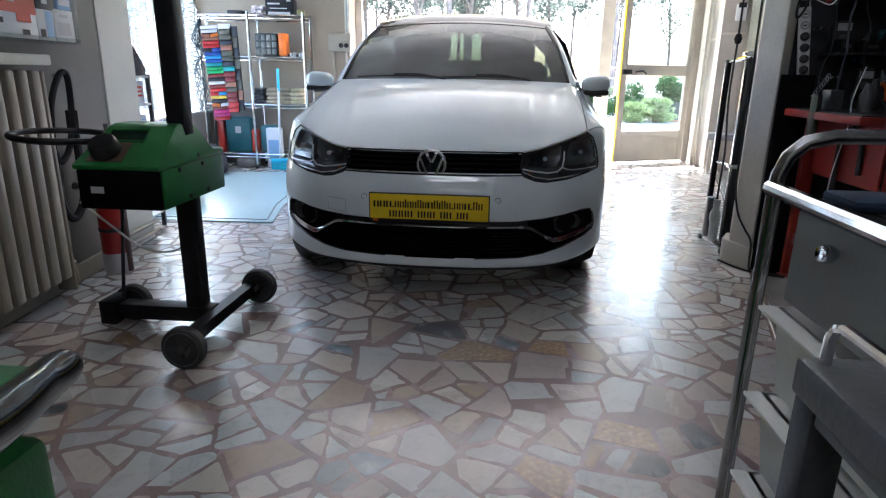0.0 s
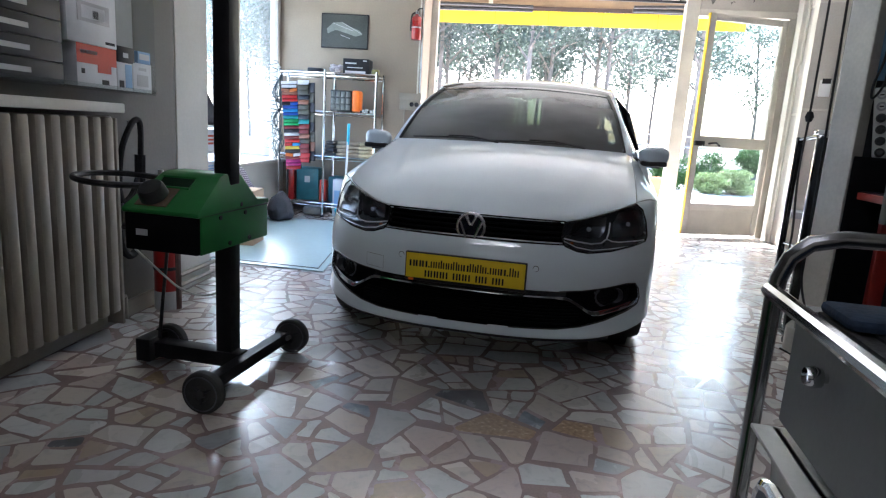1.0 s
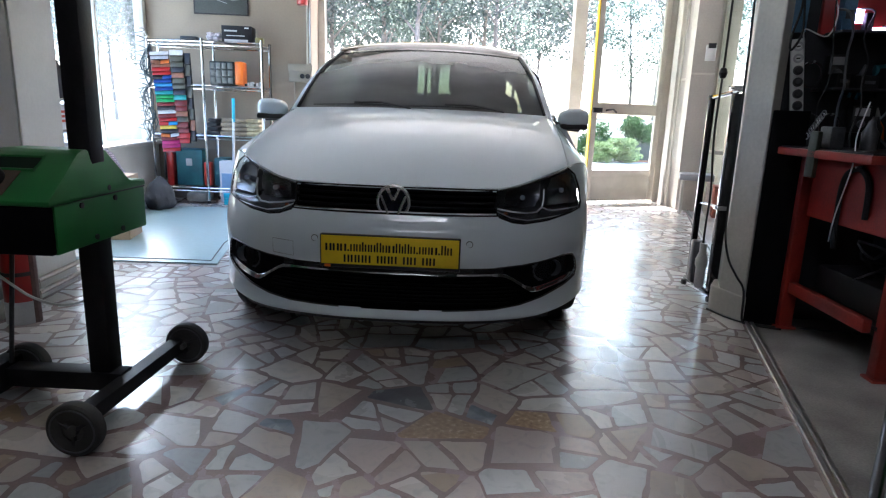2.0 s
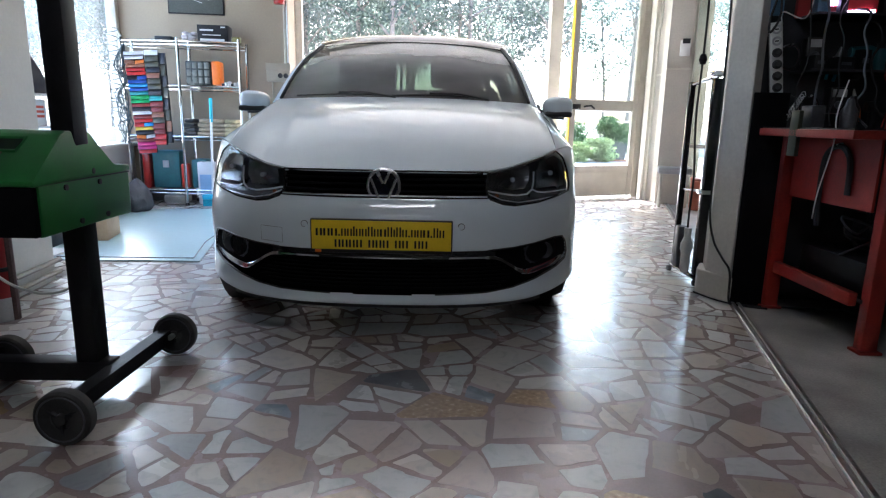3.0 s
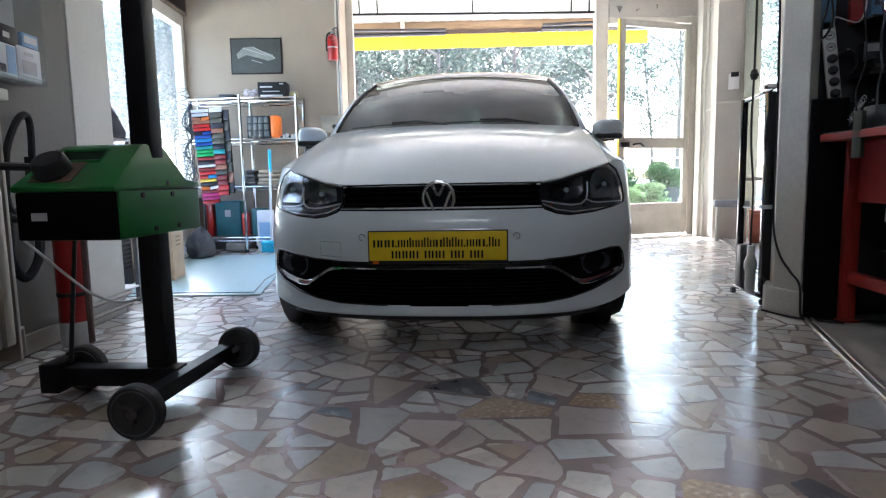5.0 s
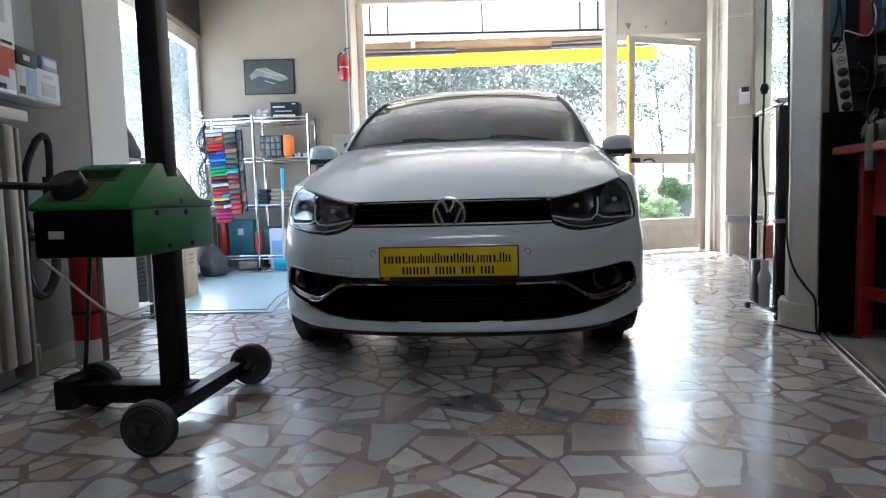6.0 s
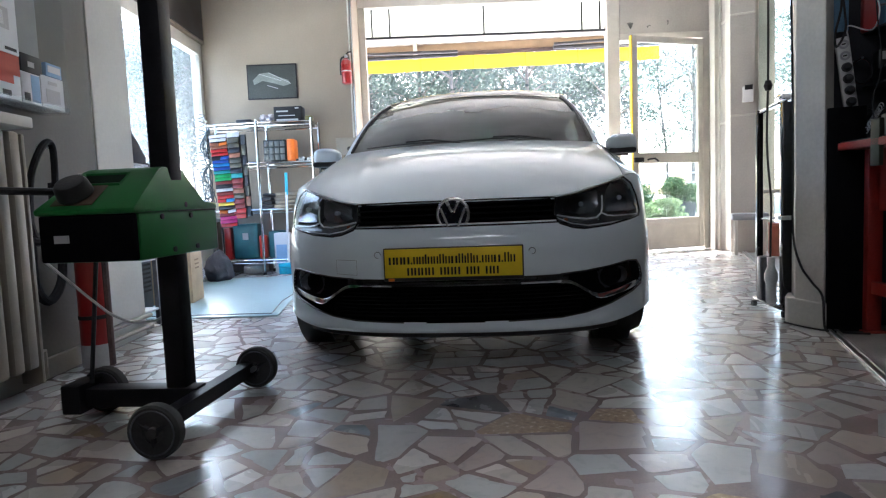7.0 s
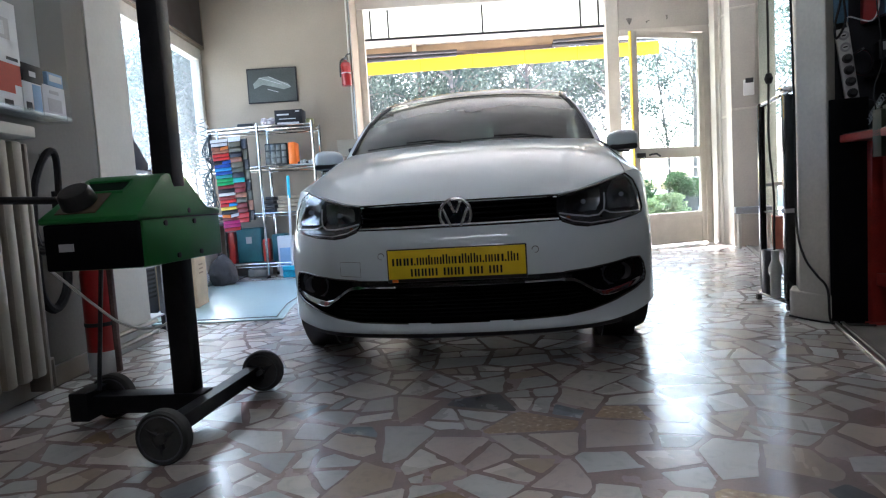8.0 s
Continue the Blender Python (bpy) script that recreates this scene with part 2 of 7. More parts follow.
BARK = mat("bark", (0.20, 0.175, 0.15), 0.9, 0, 0.3, 4, 0.8, 18)
def leaf_mat(name, color, pass_light=0.5):
    """A leaf that lets light through."""
    m = mat(name, color, 0.6, 0, 0.35, 1.0, spec=0.12)
    n, l = m.node_tree.nodes, m.node_tree.links
    p = n["Principled BSDF"]
    back, mix = n.new("ShaderNodeBsdfTranslucent"), n.new("ShaderNodeMixShader")
    mix.inputs["Fac"].default_value = pass_light
    l.new(p.inputs["Base Color"].links[0].from_socket, back.inputs["Color"])
    l.new(p.outputs[0], mix.inputs[1])
    l.new(back.outputs[0], mix.inputs[2])
    l.new(mix.outputs[0], n["Material Output"].inputs["Surface"])
    return m


LEAF = leaf_mat("leaf", (0.088, 0.114, 0.094), 0.5)
LEAF_GREY = leaf_mat("leaf_grey", (0.12, 0.142, 0.13), 0.5)
LEAF_BUSH = leaf_mat("leaf_bush", (0.055, 0.12, 0.032), 0.2)
LEAF_LIGHT = leaf_mat("leaf_light", (0.24, 0.31, 0.13), 0.3)
WOOD_TAN = mat("tan_board", (0.21, 0.145, 0.085), 0.6, 0, 0.15, 5, 0.1)
PICTURE_DARK = mat("picture_print", (0.035, 0.04, 0.036), 0.5, 0, 0.35, 3)
PICTURE_GREY = mat("picture_grey", (0.18, 0.20, 0.18), 0.5, 0, 0.3, 6)
PORCELAIN = mat("white_plastic", (0.7, 0.7, 0.68), 0.4, 0, 0.05, 8)
BLUE_PANEL = mat("blue_print", (0.10, 0.22, 0.36), 0.5, 0, 0.3, 4)
SCREEN = glow("lit_screen", (0.85, 0.6, 0.95), 2.0)
LAMP = glow("lamp_tube", (1.0, 0.98, 0.97), 1.9)

# ---- the building ----
STRIP = lambda v: 1.532 + 0.40 * v
HALL = [(-3.0, -5.4), (5.6, -5.4), (5.6, 5.04), (-3.0, 5.04)]
floor = structure("floor", prism(HALL, -0.2, -0.0009), MORTAR, ROOM, "polished crazy paving of broken marble in pink mortar", "floor")
structure("floor_side_bay", prism([(STRIP(-4.5), -4.5), (5.5, -4.5), (5.5, 4.2), (STRIP(4.2), 4.2)], -0.003, 0.0), SIDE_FLOOR_MAT, ROOM, "plain grey floor of the side bay", "floor")
for k, off in enumerate((0.0, 0.028)):
    structure("floor_strip_%d" % (k + 1), prism([(STRIP(-4.5) + off, -4.5), (STRIP(-4.5) + off + 0.016, -4.5), (STRIP(4.2) + off + 0.016, 4.2), (STRIP(4.2) + off, 4.2)], 0.001, 0.010, 0.002), STEEL, ROOM, "brushed aluminium floor strip", "trim")

wall = structure("wall_west", box(-2.05, -1.70, -5.4, 0.746, -0.1, 3.2), WALL_GREY, ROOM, "grey painted wall", "wall")
structure("baseboard", box(-1.70, -1.682, -5.2, 0.746, 0.0, 0.085, 0.004), WHITE_ENAMEL, ROOM, "cream painted skirting", "baseboard")
structure("wall_pillar", box(-2.05, -1.695, 0.75, 1.106, -0.1, 3.2, 0.006), WALL_WHITE, ROOM, "white painted pillar", "pillar")
structure("wall_return", box(-2.7, -2.054, 0.95, 1.10, -0.1, 3.2), WALL_WHITE, ROOM, "white painted wall", "wall")
for k, z in enumerate((0.045, 0.105)):
    structure("trim_pipe_%d" % (k + 1), tube([(-1.672, 0.70, z), (-1.672, 1.11, z)], 0.014, 8), WHITE_ENAMEL, ROOM, "white painted heating pipe along the pillar foot", "pipe", True)
# west window wall of the bay
structure("wall_window_low", box(-2.62, -2.43, 1.104, 4.296, -0.1, 0.55), WALL_WHITE, ROOM, "white painted wall under a window", "wall")
structure("wall_window_high", box(-2.62, -2.43, 1.104, 4.296, 2.42, 3.2), WALL_CREAM, ROOM, "cream wall over a window", "wall")
win = structure("window_1", box(-2.56, -2.47, 1.11, 4.29, 2.30, 2.42, 0.004), FRAME_PAINT, ROOM, "wide cream-framed shop window", "window")
part("window_sill", box(-2.60, -2.38, 1.11, 4.29, 0.552, 0.585, 0.006), FRAME_PAINT, win)
for v in (1.11, 4.22):
    part("window_frame", box(-2.56, -2.47, v, v + 0.07, 0.586, 2.299, 0.004), FRAME_PAINT, win)
part("window_frame", box(-2.54, -2.49, 3.28, 3.31, 0.586, 2.299, 0.004), FRAME_PAINT, win)
for a, b in ((1.182, 3.279), (3.312, 4.219)):
    pane = part("pane", box(-2.518, -2.512, a, b, 0.587, 2.299), FILMED_GLASS, win)
    pane.visible_shadow = False
structure("trim_dark_board", box(-2.426, -2.41, 1.16, 4.22, 2.44, 3.0, 0.004), mat("brown_board", (0.018, 0.012, 0.009), 0.5, 0, 0.3, 5), ROOM, "dark brown board over the window", "panel")
# back wall and the shop front
structure("wall_north", prism([(-2.56, 4.30), (-0.87, 4.30), (-0.87, 5.04), (-1.15, 5.04), (-1.15, 4.42), (-2.50, 4.42)], -0.1, 3.2), WALL_CREAM, ROOM, "cream painted wall, slightly stained", "wall")
structure("baseboard_north", box(-2.42, -0.88, 4.284, 4.299, 0.0, 0.10, 0.003), mat("dark_skirting", (0.12, 0.11, 0.10), 0.5, 0, 0.2, 6), ROOM, "dark stone skirting", "baseboard")
structure("lintel", box(-0.868, 3.5, 4.86, 5.04, 2.915, 3.2), FRAME_PAINT, ROOM, "cream painted lintel", "lintel")
structure("trim_jamb_left", box(-0.868, -0.795, 4.88, 5.0, 0.0, 2.914, 0.006), FRAME_PAINT, ROOM, "white painted jamb of the car entrance", "trim")
structure("trim_jamb_right", box(1.995, 2.14, 4.88, 5.0, 0.0, 2.914, 0.006), FRAME_PAINT, ROOM, "white painted post between entrance and door", "trim")
transom = structure("window_2", box(-0.794, 1.994, 4.93, 4.955, 2.575, 2.60), DARK_STEEL, ROOM, "transom light with thin dark bars", "window")
for u in (-0.72, -0.515, 0.58, 1.72, 1.93):
    part("glazing_bar", box(u - 0.009, u + 0.009, 4.932, 4.953, 2.601, 2.914), DARK_STEEL, transom)
pane = part("pane", box(-0.793, 1.993, 4.940, 4.944, 2.602, 2.913), WINDOW_GLASS, transom)
pane.visible_shadow = False
over_door = structure("wall_over_door", box(2.142, 3.5, 4.87, 5.03, 2.515, 2.914), WALL_PIER, ROOM, "cream panel over the door, paint flaking", "wall")
structure("trim_door_head", box(2.142, 3.17, 4.86, 5.02, 2.44, 2.514, 0.004), FRAME_PAINT, ROOM, "cream door head", "trim")
structure("trim_door_jamb", box(3.10, 3.17, 4.86, 5.02, 0.0, 2.439, 0.004), FRAME_PAINT, ROOM, "cream door jamb", "trim")
structure("wall_east_bay", box(3.172, 3.6, 4.26, 5.04, -0.1, 3.2), WALL_PIER, ROOM, "cream painted pier beside the door", "wall")
for v0, v1, d in ((4.62, 4.74, 0.05), (4.262, 4.40, 0.04)):
    structure("trim_pilaster", box(3.172 - d, 3.171, v0, v1, 0.0, 3.19, 0.006), FRAME_PAINT, ROOM, "cream painted pilaster strip", "trim")
structure("trim_riser_pipe", tube([(3.135, 4.55, 0.0), (3.135, 4.55, 1.9), (3.15, 4.55, 1.95), (3.15, 4.55, 3.19)], 0.013, 8), FRAME_PAINT, ROOM, "painted riser pipe", "pipe", True)
for z in (1.40, 2.49):
    structure("trim_pier_rail", box(3.158, 3.171, 4.41, 4.615, z, z + 0.022, 0.003), FRAME_PAINT, ROOM, "painted rail across the pier", "trim")
    structure("trim_pier_rail", box(3.158, 3.171, 4.745, 4.855, z, z + 0.022, 0.003), FRAME_PAINT, ROOM, "painted rail across the pier", "trim")
PLASTER = mat("bare_plaster", (0.17, 0.16, 0.145), 0.9, 0, 0.3, 40, 0.3)
for poly in ([(2.225, 2.635), (2.262, 2.642), (2.296, 2.632), (2.280, 2.588), (2.262, 2.562), (2.248, 2.590)], [(2.452, 2.592), (2.488, 2.606), (2.503, 2.590), (2.478, 2.598), (2.462, 2.572)], [(2.684, 2.648), (2.706, 2.652), (2.704, 2.612), (2.688, 2.596), (2.694, 2.625)]):
    part("flaked_patch", prism(poly, 0.001, 0.004), PLASTER, over_door, "bare grey patch of flaked paint", pose(0, 4.87, 0, 90), False)

# the open glazed door
DOOR = ROOM @ pose(3.085, 4.86, 0, 0, 0, 180 + 17)
door = thing("door_1", DOOR, "cream glazed door standing ajar, yellow latch edge", "door")
door["kind"] = "structure"
DW = 0.965
for a, b in ((0.0, 0.07), (DW - 0.08, DW - 0.012)):
    part("stile", box(a, b, -0.02, 0.02, 0.02, 2.42, 0.003), FRAME_PAINT, door)
part("latch_edge", box(DW - 0.0115, DW, -0.021, 0.021, 0.02, 2.42, 0.002), YELLOW_EDGE, door, "yellow painted edge")
for a, b in ((0.30, 0.38), (1.01, 1.13), (2.35, 2.42)):
    part("rail", box(0.0705, DW - 0.0805, -0.019, 0.019, a, b, 0.003), FRAME_PAINT, door)
part("kick_panel", box(0.0705, DW - 0.0805, -0.012, 0.012, 0.02, 0.2995), FRAME_PAINT, door)
for a, b in ((0.3805, 1.0095), (1.1305, 2.3495)):
    pane = part("pane", box(0.071, DW - 0.081, -0.003, 0.003, a, b), WINDOW_GLASS, door)
    pane.visible_shadow = False
lock = part("lock", box(DW - 0.13, DW - 0.01, 0.021, 0.05, 1.02, 1.075, 0.006), BLACK_PLASTIC, door, "black rim lock")
part("key", tube([(DW - 0.1, 0.052, 1.03), (DW - 0.1, 0.06, 0.98)], 0.004, 6), STEEL, lock)
part("handle", tube([(DW - 0.2, 0.02, 1.05), (DW - 0.2, 0.06, 1.055), (DW - 0.26, 0.065, 1.06), (DW - 0.31, 0.06, 1.03)], 0.011, 8), BLACK_PLASTIC, door, "black lever")

# side bay walls
SIDE = pose(2.64, 4.51, 0, 0, 0, -17.7)
structure("wall_bay_north", box(0.0, 0.235, 0.0, 0.16, -0.1, 3.2), WALL_PIER, SIDE, "cream painted wall with a picture rail", "wall")
structure("trim_bay_rail", box(0.0, 0.234, -0.012, -0.001, 1.44, 1.46, 0.003), FRAME_PAINT, SIDE, "painted rail", "trim")
structure("trim_bay_rail_high", box(0.0, 0.234, -0.012, -0.001, 2.48, 2.50, 0.003), FRAME_PAINT, SIDE, "painted rail near the ceiling", "trim")
structure("wall_bay_north_east", box(0.78, 3.6, 0.0, 0.16, -0.1, 3.2), WALL_PIER, SIDE, "cream painted wall", "wall")
structure("wall_bay_head", box(0.236, 0.779, 0.02, 0.15, 2.7, 3.2), WALL_PIER, SIDE, "cream painted wall", "wall")
win3 = structure("window_3", box(0.236, 0.27, 0.05, 0.10, 0.0, 2.699, 0.003), FRAME_PAINT, SIDE, "tall narrow shop window", "window")
part("window_frame", box(0.745, 0.778, 0.05, 0.10, 0.0, 2.699, 0.003), FRAME_PAINT, win3)
part("window_frame", box(0.2705, 0.7445, 0.05, 0.10, 0.62, 0.66, 0.003), FRAME_PAINT, win3)
for a, b in ((0.02, 0.6195), (0.6605, 2.699)):
    pane = part("pane", box(0.271, 0.744, 0.072, 0.078, a, b), WINDOW_GLASS, win3)
    pane.visible_shadow = False
COLUMN_PAINT = mat("column_paint", (0.53, 0.505, 0.455), 0.6, 0, 0.12, 3, 0.12, 60)
structure("column", prism([(1.655, 0.685), (1.597, 0.835), (1.665, 1.02), (1.80, 0.97), (1.72, 0.74)], -0.1, 3.2, 0.008), COLUMN_PAINT, None, "grey-white painted column", "column")
structure("trim_column_foot", prism([(1.657, 0.675), (1.575, 0.865), (1.58, 0.90), (1.655, 1.035), (1.70, 1.0), (1.72, 0.69)], 0.0, 0.13, 0.008), COLUMN_PAINT, None, "painted column foot", "trim")
structure("wall_tool", box(1.70, 5.0, 0.94, 1.04, -0.1, 3.2), mat("dark_wall", (0.05, 0.052, 0.06), 0.6, 0, 0.2, 4, 0.1), None, "dark wall behind the workbench", "wall")
structure("wall_east", box(5.0, 5.15, -5.6, 5.0, -0.1, 3.2), WALL_GREY, None, "grey painted wall", "wall")
# Out of view: wall and ceiling whitened to bounce light onto the car front.
structure("wall_south", box(-2.7, 5.8, -5.55, -5.40, -0.1, 3.2), WALL_WHITE, ROOM, "white painted wall", "wall")
structure("ceiling", box(-2.7, 5.8, -5.55, 5.04, 3.2, 3.35), CEILING, ROOM, "off-white ceiling", "ceiling")

# fluorescent ceiling lights
for k, (x, y) in enumerate(((0.0, -2.1), (0.0, -4.0))):
    lamp = thing("ceiling_light", pose(x, y, 3.2, 0, 0, 6), "white twin-tube fluorescent ceiling light, lit", "ceiling light", "ceiling lights")
    part("housing", box(-0.62, 0.62, -0.09, 0.09, -0.06, -0.001, 0.006), WHITE_ENAMEL, lamp)
    for s in (-0.04, 0.04):
        part("tube", tube([(-0.58, s, -0.078), (0.58, s, -0.078)], 0.014, 10), LAMP, lamp)

# ---- outside ----
ground = structure("ground", prism([(-600, -600), (600, -600), (600, 900), (-600, 900)], -0.5, -0.21), mat("far_ground", (0.13, 0.125, 0.105), 0.9, 0, 0.2, 0.05), None, "pale open ground", "ground")
structure("pavement", prism([(-14, 5.045), (16, 5.045), (16, 13.6), (-14, 13.6)], -0.205, -0.012), mat("pale_paving", (0.54, 0.525, 0.50), 0.8, 0, 0.12, 1.2, 0.2), ROOM, "pale concrete forecourt", "pavement")
structure("pavement_west", prism([(-14, -6), (-2.71, -6), (-2.71, 5.044), (-14, 5.044)], -0.205, -0.012), mat("pale_paving_side", (0.54, 0.525, 0.50), 0.8, 0, 0.12, 1.2, 0.2), ROOM, "pale concrete beside the building", "pavement")
structure("road", prism([(-60, 13.7), (60, 13.7), (60, 15.9), (-60, 15.9)], -0.205, -0.09), ASPHALT, ROOM, "grey asphalt road", "road")
structure("kerb", box(-14, 16, 13.6, 13.698, -0.205, 0.0, 0.01), mat("kerb_stone", (0.4, 0.39, 0.37), 0.8, 0, 0.15, 3, 0.2), ROOM, "concrete kerb", "kerb")
structure("wall_far", box(-30, 40, 16.0, 16.2, -0.205, 0.45), mat("far_wall", (0.6, 0.57, 0.5), 0.8, 0, 0.1, 1), ROOM, "low pale boundary wall", "wall")
fence = thing("fence", ROOM @ pose(0, 15.9, 0), "grey tubular fence along the road", "fence")
for z in (0.95, 1.25):
    part("rail", tube([(-28, 0, z), (38, 0, z)], 0.025, 6), STEEL, fence)
for k in range(23):
    part("post", tube([(-28 + 3 * k, 0, -0.2), (-28 + 3 * k, 0, 1.3)], 0.03, 6), STEEL, fence)


def leaves(bm, centre, radii, n, size, rnd):
    """Small folded leaves in an uneven clump."""
    for _ in range(n):
        d = Vector((rnd.gauss(0, 1), rnd.gauss(0, 1), rnd.gauss(0, 1))).normalized() * rnd.random() ** 0.45
        p = Vector(centre) + Vector((d.x * radii[0], d.y * radii[1], d.z * radii[2]))
        a = Vector((rnd.uniform(-1, 1), rnd.uniform(-1, 1), rnd.uniform(-1, 1))).normalized()
        b = a.orthogonal().normalized()
        s = size * rnd.uniform(0.6, 1.4)
        vs = [bm.verts.new(p + q) for q in (a * s, b * s * 0.4, -a * s, -b * s * 0.4)]
        bm.faces.new(vs)


def tree_parts(seed, height, crown_low, spread):
    rnd = random.Random(seed)
    trunk = bmesh.new()
    lean = rnd.uniform(-0.04, 0.04)
    pts = [(lean * z * z * 0.2 + 0.06 * math.sin(z * 0.9 + seed), 0.05 * math.cos(z * 0.7), z) for z in np.linspace(-0.3, height * 0.92, 9)]
    trunk = tube(pts, [0.105 * (1 - 0.085 * k) for k in range(9)], 7, trunk)
    crown = bmesh.new()
    for k in range(13):
        z = crown_low + (height - crown_low) * (k + rnd.random()) / 13
        ang = k * 2.4 + rnd.random()
        r = spread * (0.45 + 0.55 * math.sin(math.pi * min(1, (z - crown_low + 0.8) / (height - crown_low + 0.8)))) * rnd.uniform(0.6, 1.1)
        end = Vector((math.cos(ang) * r, math.sin(ang) * r, z + rnd.uniform(0.2, 0.9)))
        start = Vector((lean * z * z * 0.2, 0, z - 0.4))
        tube([start, (start + end) / 2 + Vector((0, 0, 0.15)), end], [0.05, 0.035, 0.015], 5, trunk)
        for q in (0.55, 0.8, 1.0):
            c = start.lerp(end, q) + Vector((rnd.uniform(-0.3, 0.3), rnd.uniform(-0.3, 0.3), rnd.uniform(-0.2, 0.3)))
            leaves(crown, c, (0.8, 0.8, 0.6), 105, 0.08, rnd)
    return trunk, crown


forms = []
for seed, h, low, spread in ((3, 9.5, 3.7, 1.9), (8, 11.0, 4.3, 2.1), (15, 8.8, 3.3, 1.7)):
    t, c = tree_parts(seed, h, low, spread)
    forms.append((t, c))
trees = []
rnd = random.Random(5)
for k, (t, c) in enumerate(forms):
    tree = thing("tree", ROOM @ pose(-7.0 + 4.2 * k, 18.5 + k, -0.2, 0, 0, 40 * k), "slim grey-barked tree with thin pale green leaves", "tree", "trees across the road")
    part("trunk", t, BARK, tree)
    part("crown", c, LEAF_GREY if k % 2 else LEAF, tree, "", None, False)
    trees.append(tree)
for k in range(54):
    u = -24 + 1.0 * k + rnd.uniform(-0.6, 0.6)
    if u > 3.5 and k % 2:
        continue
    copy_thing(trees[k % 3], ROOM @ pose(u, 17.2 + (k * 5 % 6) * 2.0 + rnd.uniform(-0.6, 0.6), -0.2, 0, 0, rnd.uniform(0, 360)))
for k in range(75):
    if k > 38 and k % 2:
        continue
    copy_thing(trees[(k * 2) % 3], ROOM @ pose(-42 + 1.2 * k + rnd.uniform(-0.5, 0.5), 30 + (k * 7 % 5) * 1.8 + rnd.uniform(-0.6, 0.6), -0.2, 0, 0, rnd.uniform(0, 360)))
for k, (u, v) in enumerate(((-26.0, 15.0), (-29.0, 9.2), (-31.0, 3.0), (-23.5, 19.0))):
    copy_thing(trees[k % 3], ROOM @ pose(u, v, -0.2, 0, 0, 70 * k))

for k, (u, v, size) in enumerate(((-10.6, 8.4, 0.55), (-9.6, 12.2, 0.52), (-13.4, 7.0, 0.62), (-13.8, 12.4, 0.64), (-6.9, 12.0, 0.50), (-8.3, 15.6, 0.60), (-6.6, 9.3, 0.42))):
    copy_thing(trees[(k + 1) % 3], ROOM @ pose(u, v, -0.02, 0, 0, 50 * k) @ Matrix.Scale(size, 4))
def shrub(parent, r, h, seed, pale, z0=0.0):
    """Short stems and a rounded crown of many small leaves."""
    rnd = random.Random(seed)
    stems, crown = bmesh.new(), bmesh.new()
    for j in range(7):
        a = j * 0.9
        tip = Vector((math.cos(a) * r * 0.6, math.sin(a) * r * 0.6, z0 + (h - z0) * 0.7))
        tube([(0.03 * math.cos(a), 0.03 * math.sin(a), z0), (tip.x * 0.4, tip.y * 0.4, z0 + (h - z0) * 0.35), tip], [0.014, 0.01, 0.006], 5, stems)
    for j in range(30):
        a, q, e = rnd.uniform(0, 6.3), rnd.uniform(0.15, 0.8), rnd.uniform(0.08, 0.8)
        q *= math.sqrt(max(0.1, 1 - (e - 0.3) ** 2 * 2.6))
        leaves(crown, (math.cos(a) * r * q, math.sin(a) * r * q, z0 + (h - z0) * e), (r * 0.34, r * 0.34, (h - z0) * 0.2), 150, 0.038, rnd)
    part("stems", stems, BARK, parent)
    part("leaves", crown, LEAF_LIGHT if pale else LEAF_BUSH, parent, "pale yellow-green leaves" if pale else "", None, False)


for k, (u, v, r, h, pale) in enumerate(((4.90, 12.5, 0.70, 1.02, 0), (3.95, 12.4, 0.52, 0.92, 0), (4.66, 11.5, 0.46, 0.48, 1), (5.22, 11.6, 0.52, 0.60, 1), (6.75, 12.6, 0.50, 0.90, 0), (3.1, 12.5, 0.48, 0.86, 0))):
    bush = thing("bush", ROOM @ pose(u, v, -0.012), "low pale shrub with yellow-green leaves" if pale else "rounded green garden shrub with dense small leaves", "bush", "shrubs before the shop")
    shrub(bush, r, h, 60 + k, pale)
potted = thing("potted_shrub", ROOM @ pose(5.84, 12.1, -0.012), "dense green shrub in a dark square pot", "potted plant")
part("pot", lathe([(0.0, 0.03), (0.24, 0.03), (0.30, 0.53), (0.315, 0.53), (0.315, 0.56), (0.27, 0.56), (0.26, 0.48), (0.0, 0.48)], 4), mat("dark_pot", (0.035, 0.045, 0.042), 0.6, 0, 0.2, 8, 0.15), potted, "dark tapered pot", pose(0, 0, 0, 0, 0, 45), False)
part("saucer", lathe([(0.0, 0.0), (0.38, 0.0), (0.40, 0.045), (0.36, 0.045), (0.34, 0.028), (0.0, 0.028)], 4), mat("clay_saucer", (0.42, 0.17, 0.09), 0.8, 0, 0.15, 8, 0.2), potted, "terracotta saucer", pose(0, 0, 0, 0, 0, 45), False)
shrub(potted, 0.55, 1.10, 71, 0, 0.46)

planter = thing("planter", ROOM @ pose(2.82, 9.1, -0.012), "square terracotta planter on the forecourt", "planter")
pot = lathe([(0.0, 0.0), (0.19, 0.0), (0.235, 0.36), (0.25, 0.36), (0.25, 0.41), (0.205, 0.41), (0.20, 0.33), (0.0, 0.33)], 4)
part("pot", pot, mat("terracotta_pot", (0.42, 0.15, 0.07), 0.8, 0, 0.15, 8, 0.2), planter, "", pose(0, 0, 0, 0, 0, 45), False)
part("soil", lathe([(0.0, 0.331), (0.195, 0.331), (0.19, 0.35), (0.0, 0.362)], 4), mat("soil", (0.05, 0.035, 0.025), 0.95, 0, 0.3, 20, 0.5), planter, "", pose(0, 0, 0, 0, 0, 45), False)

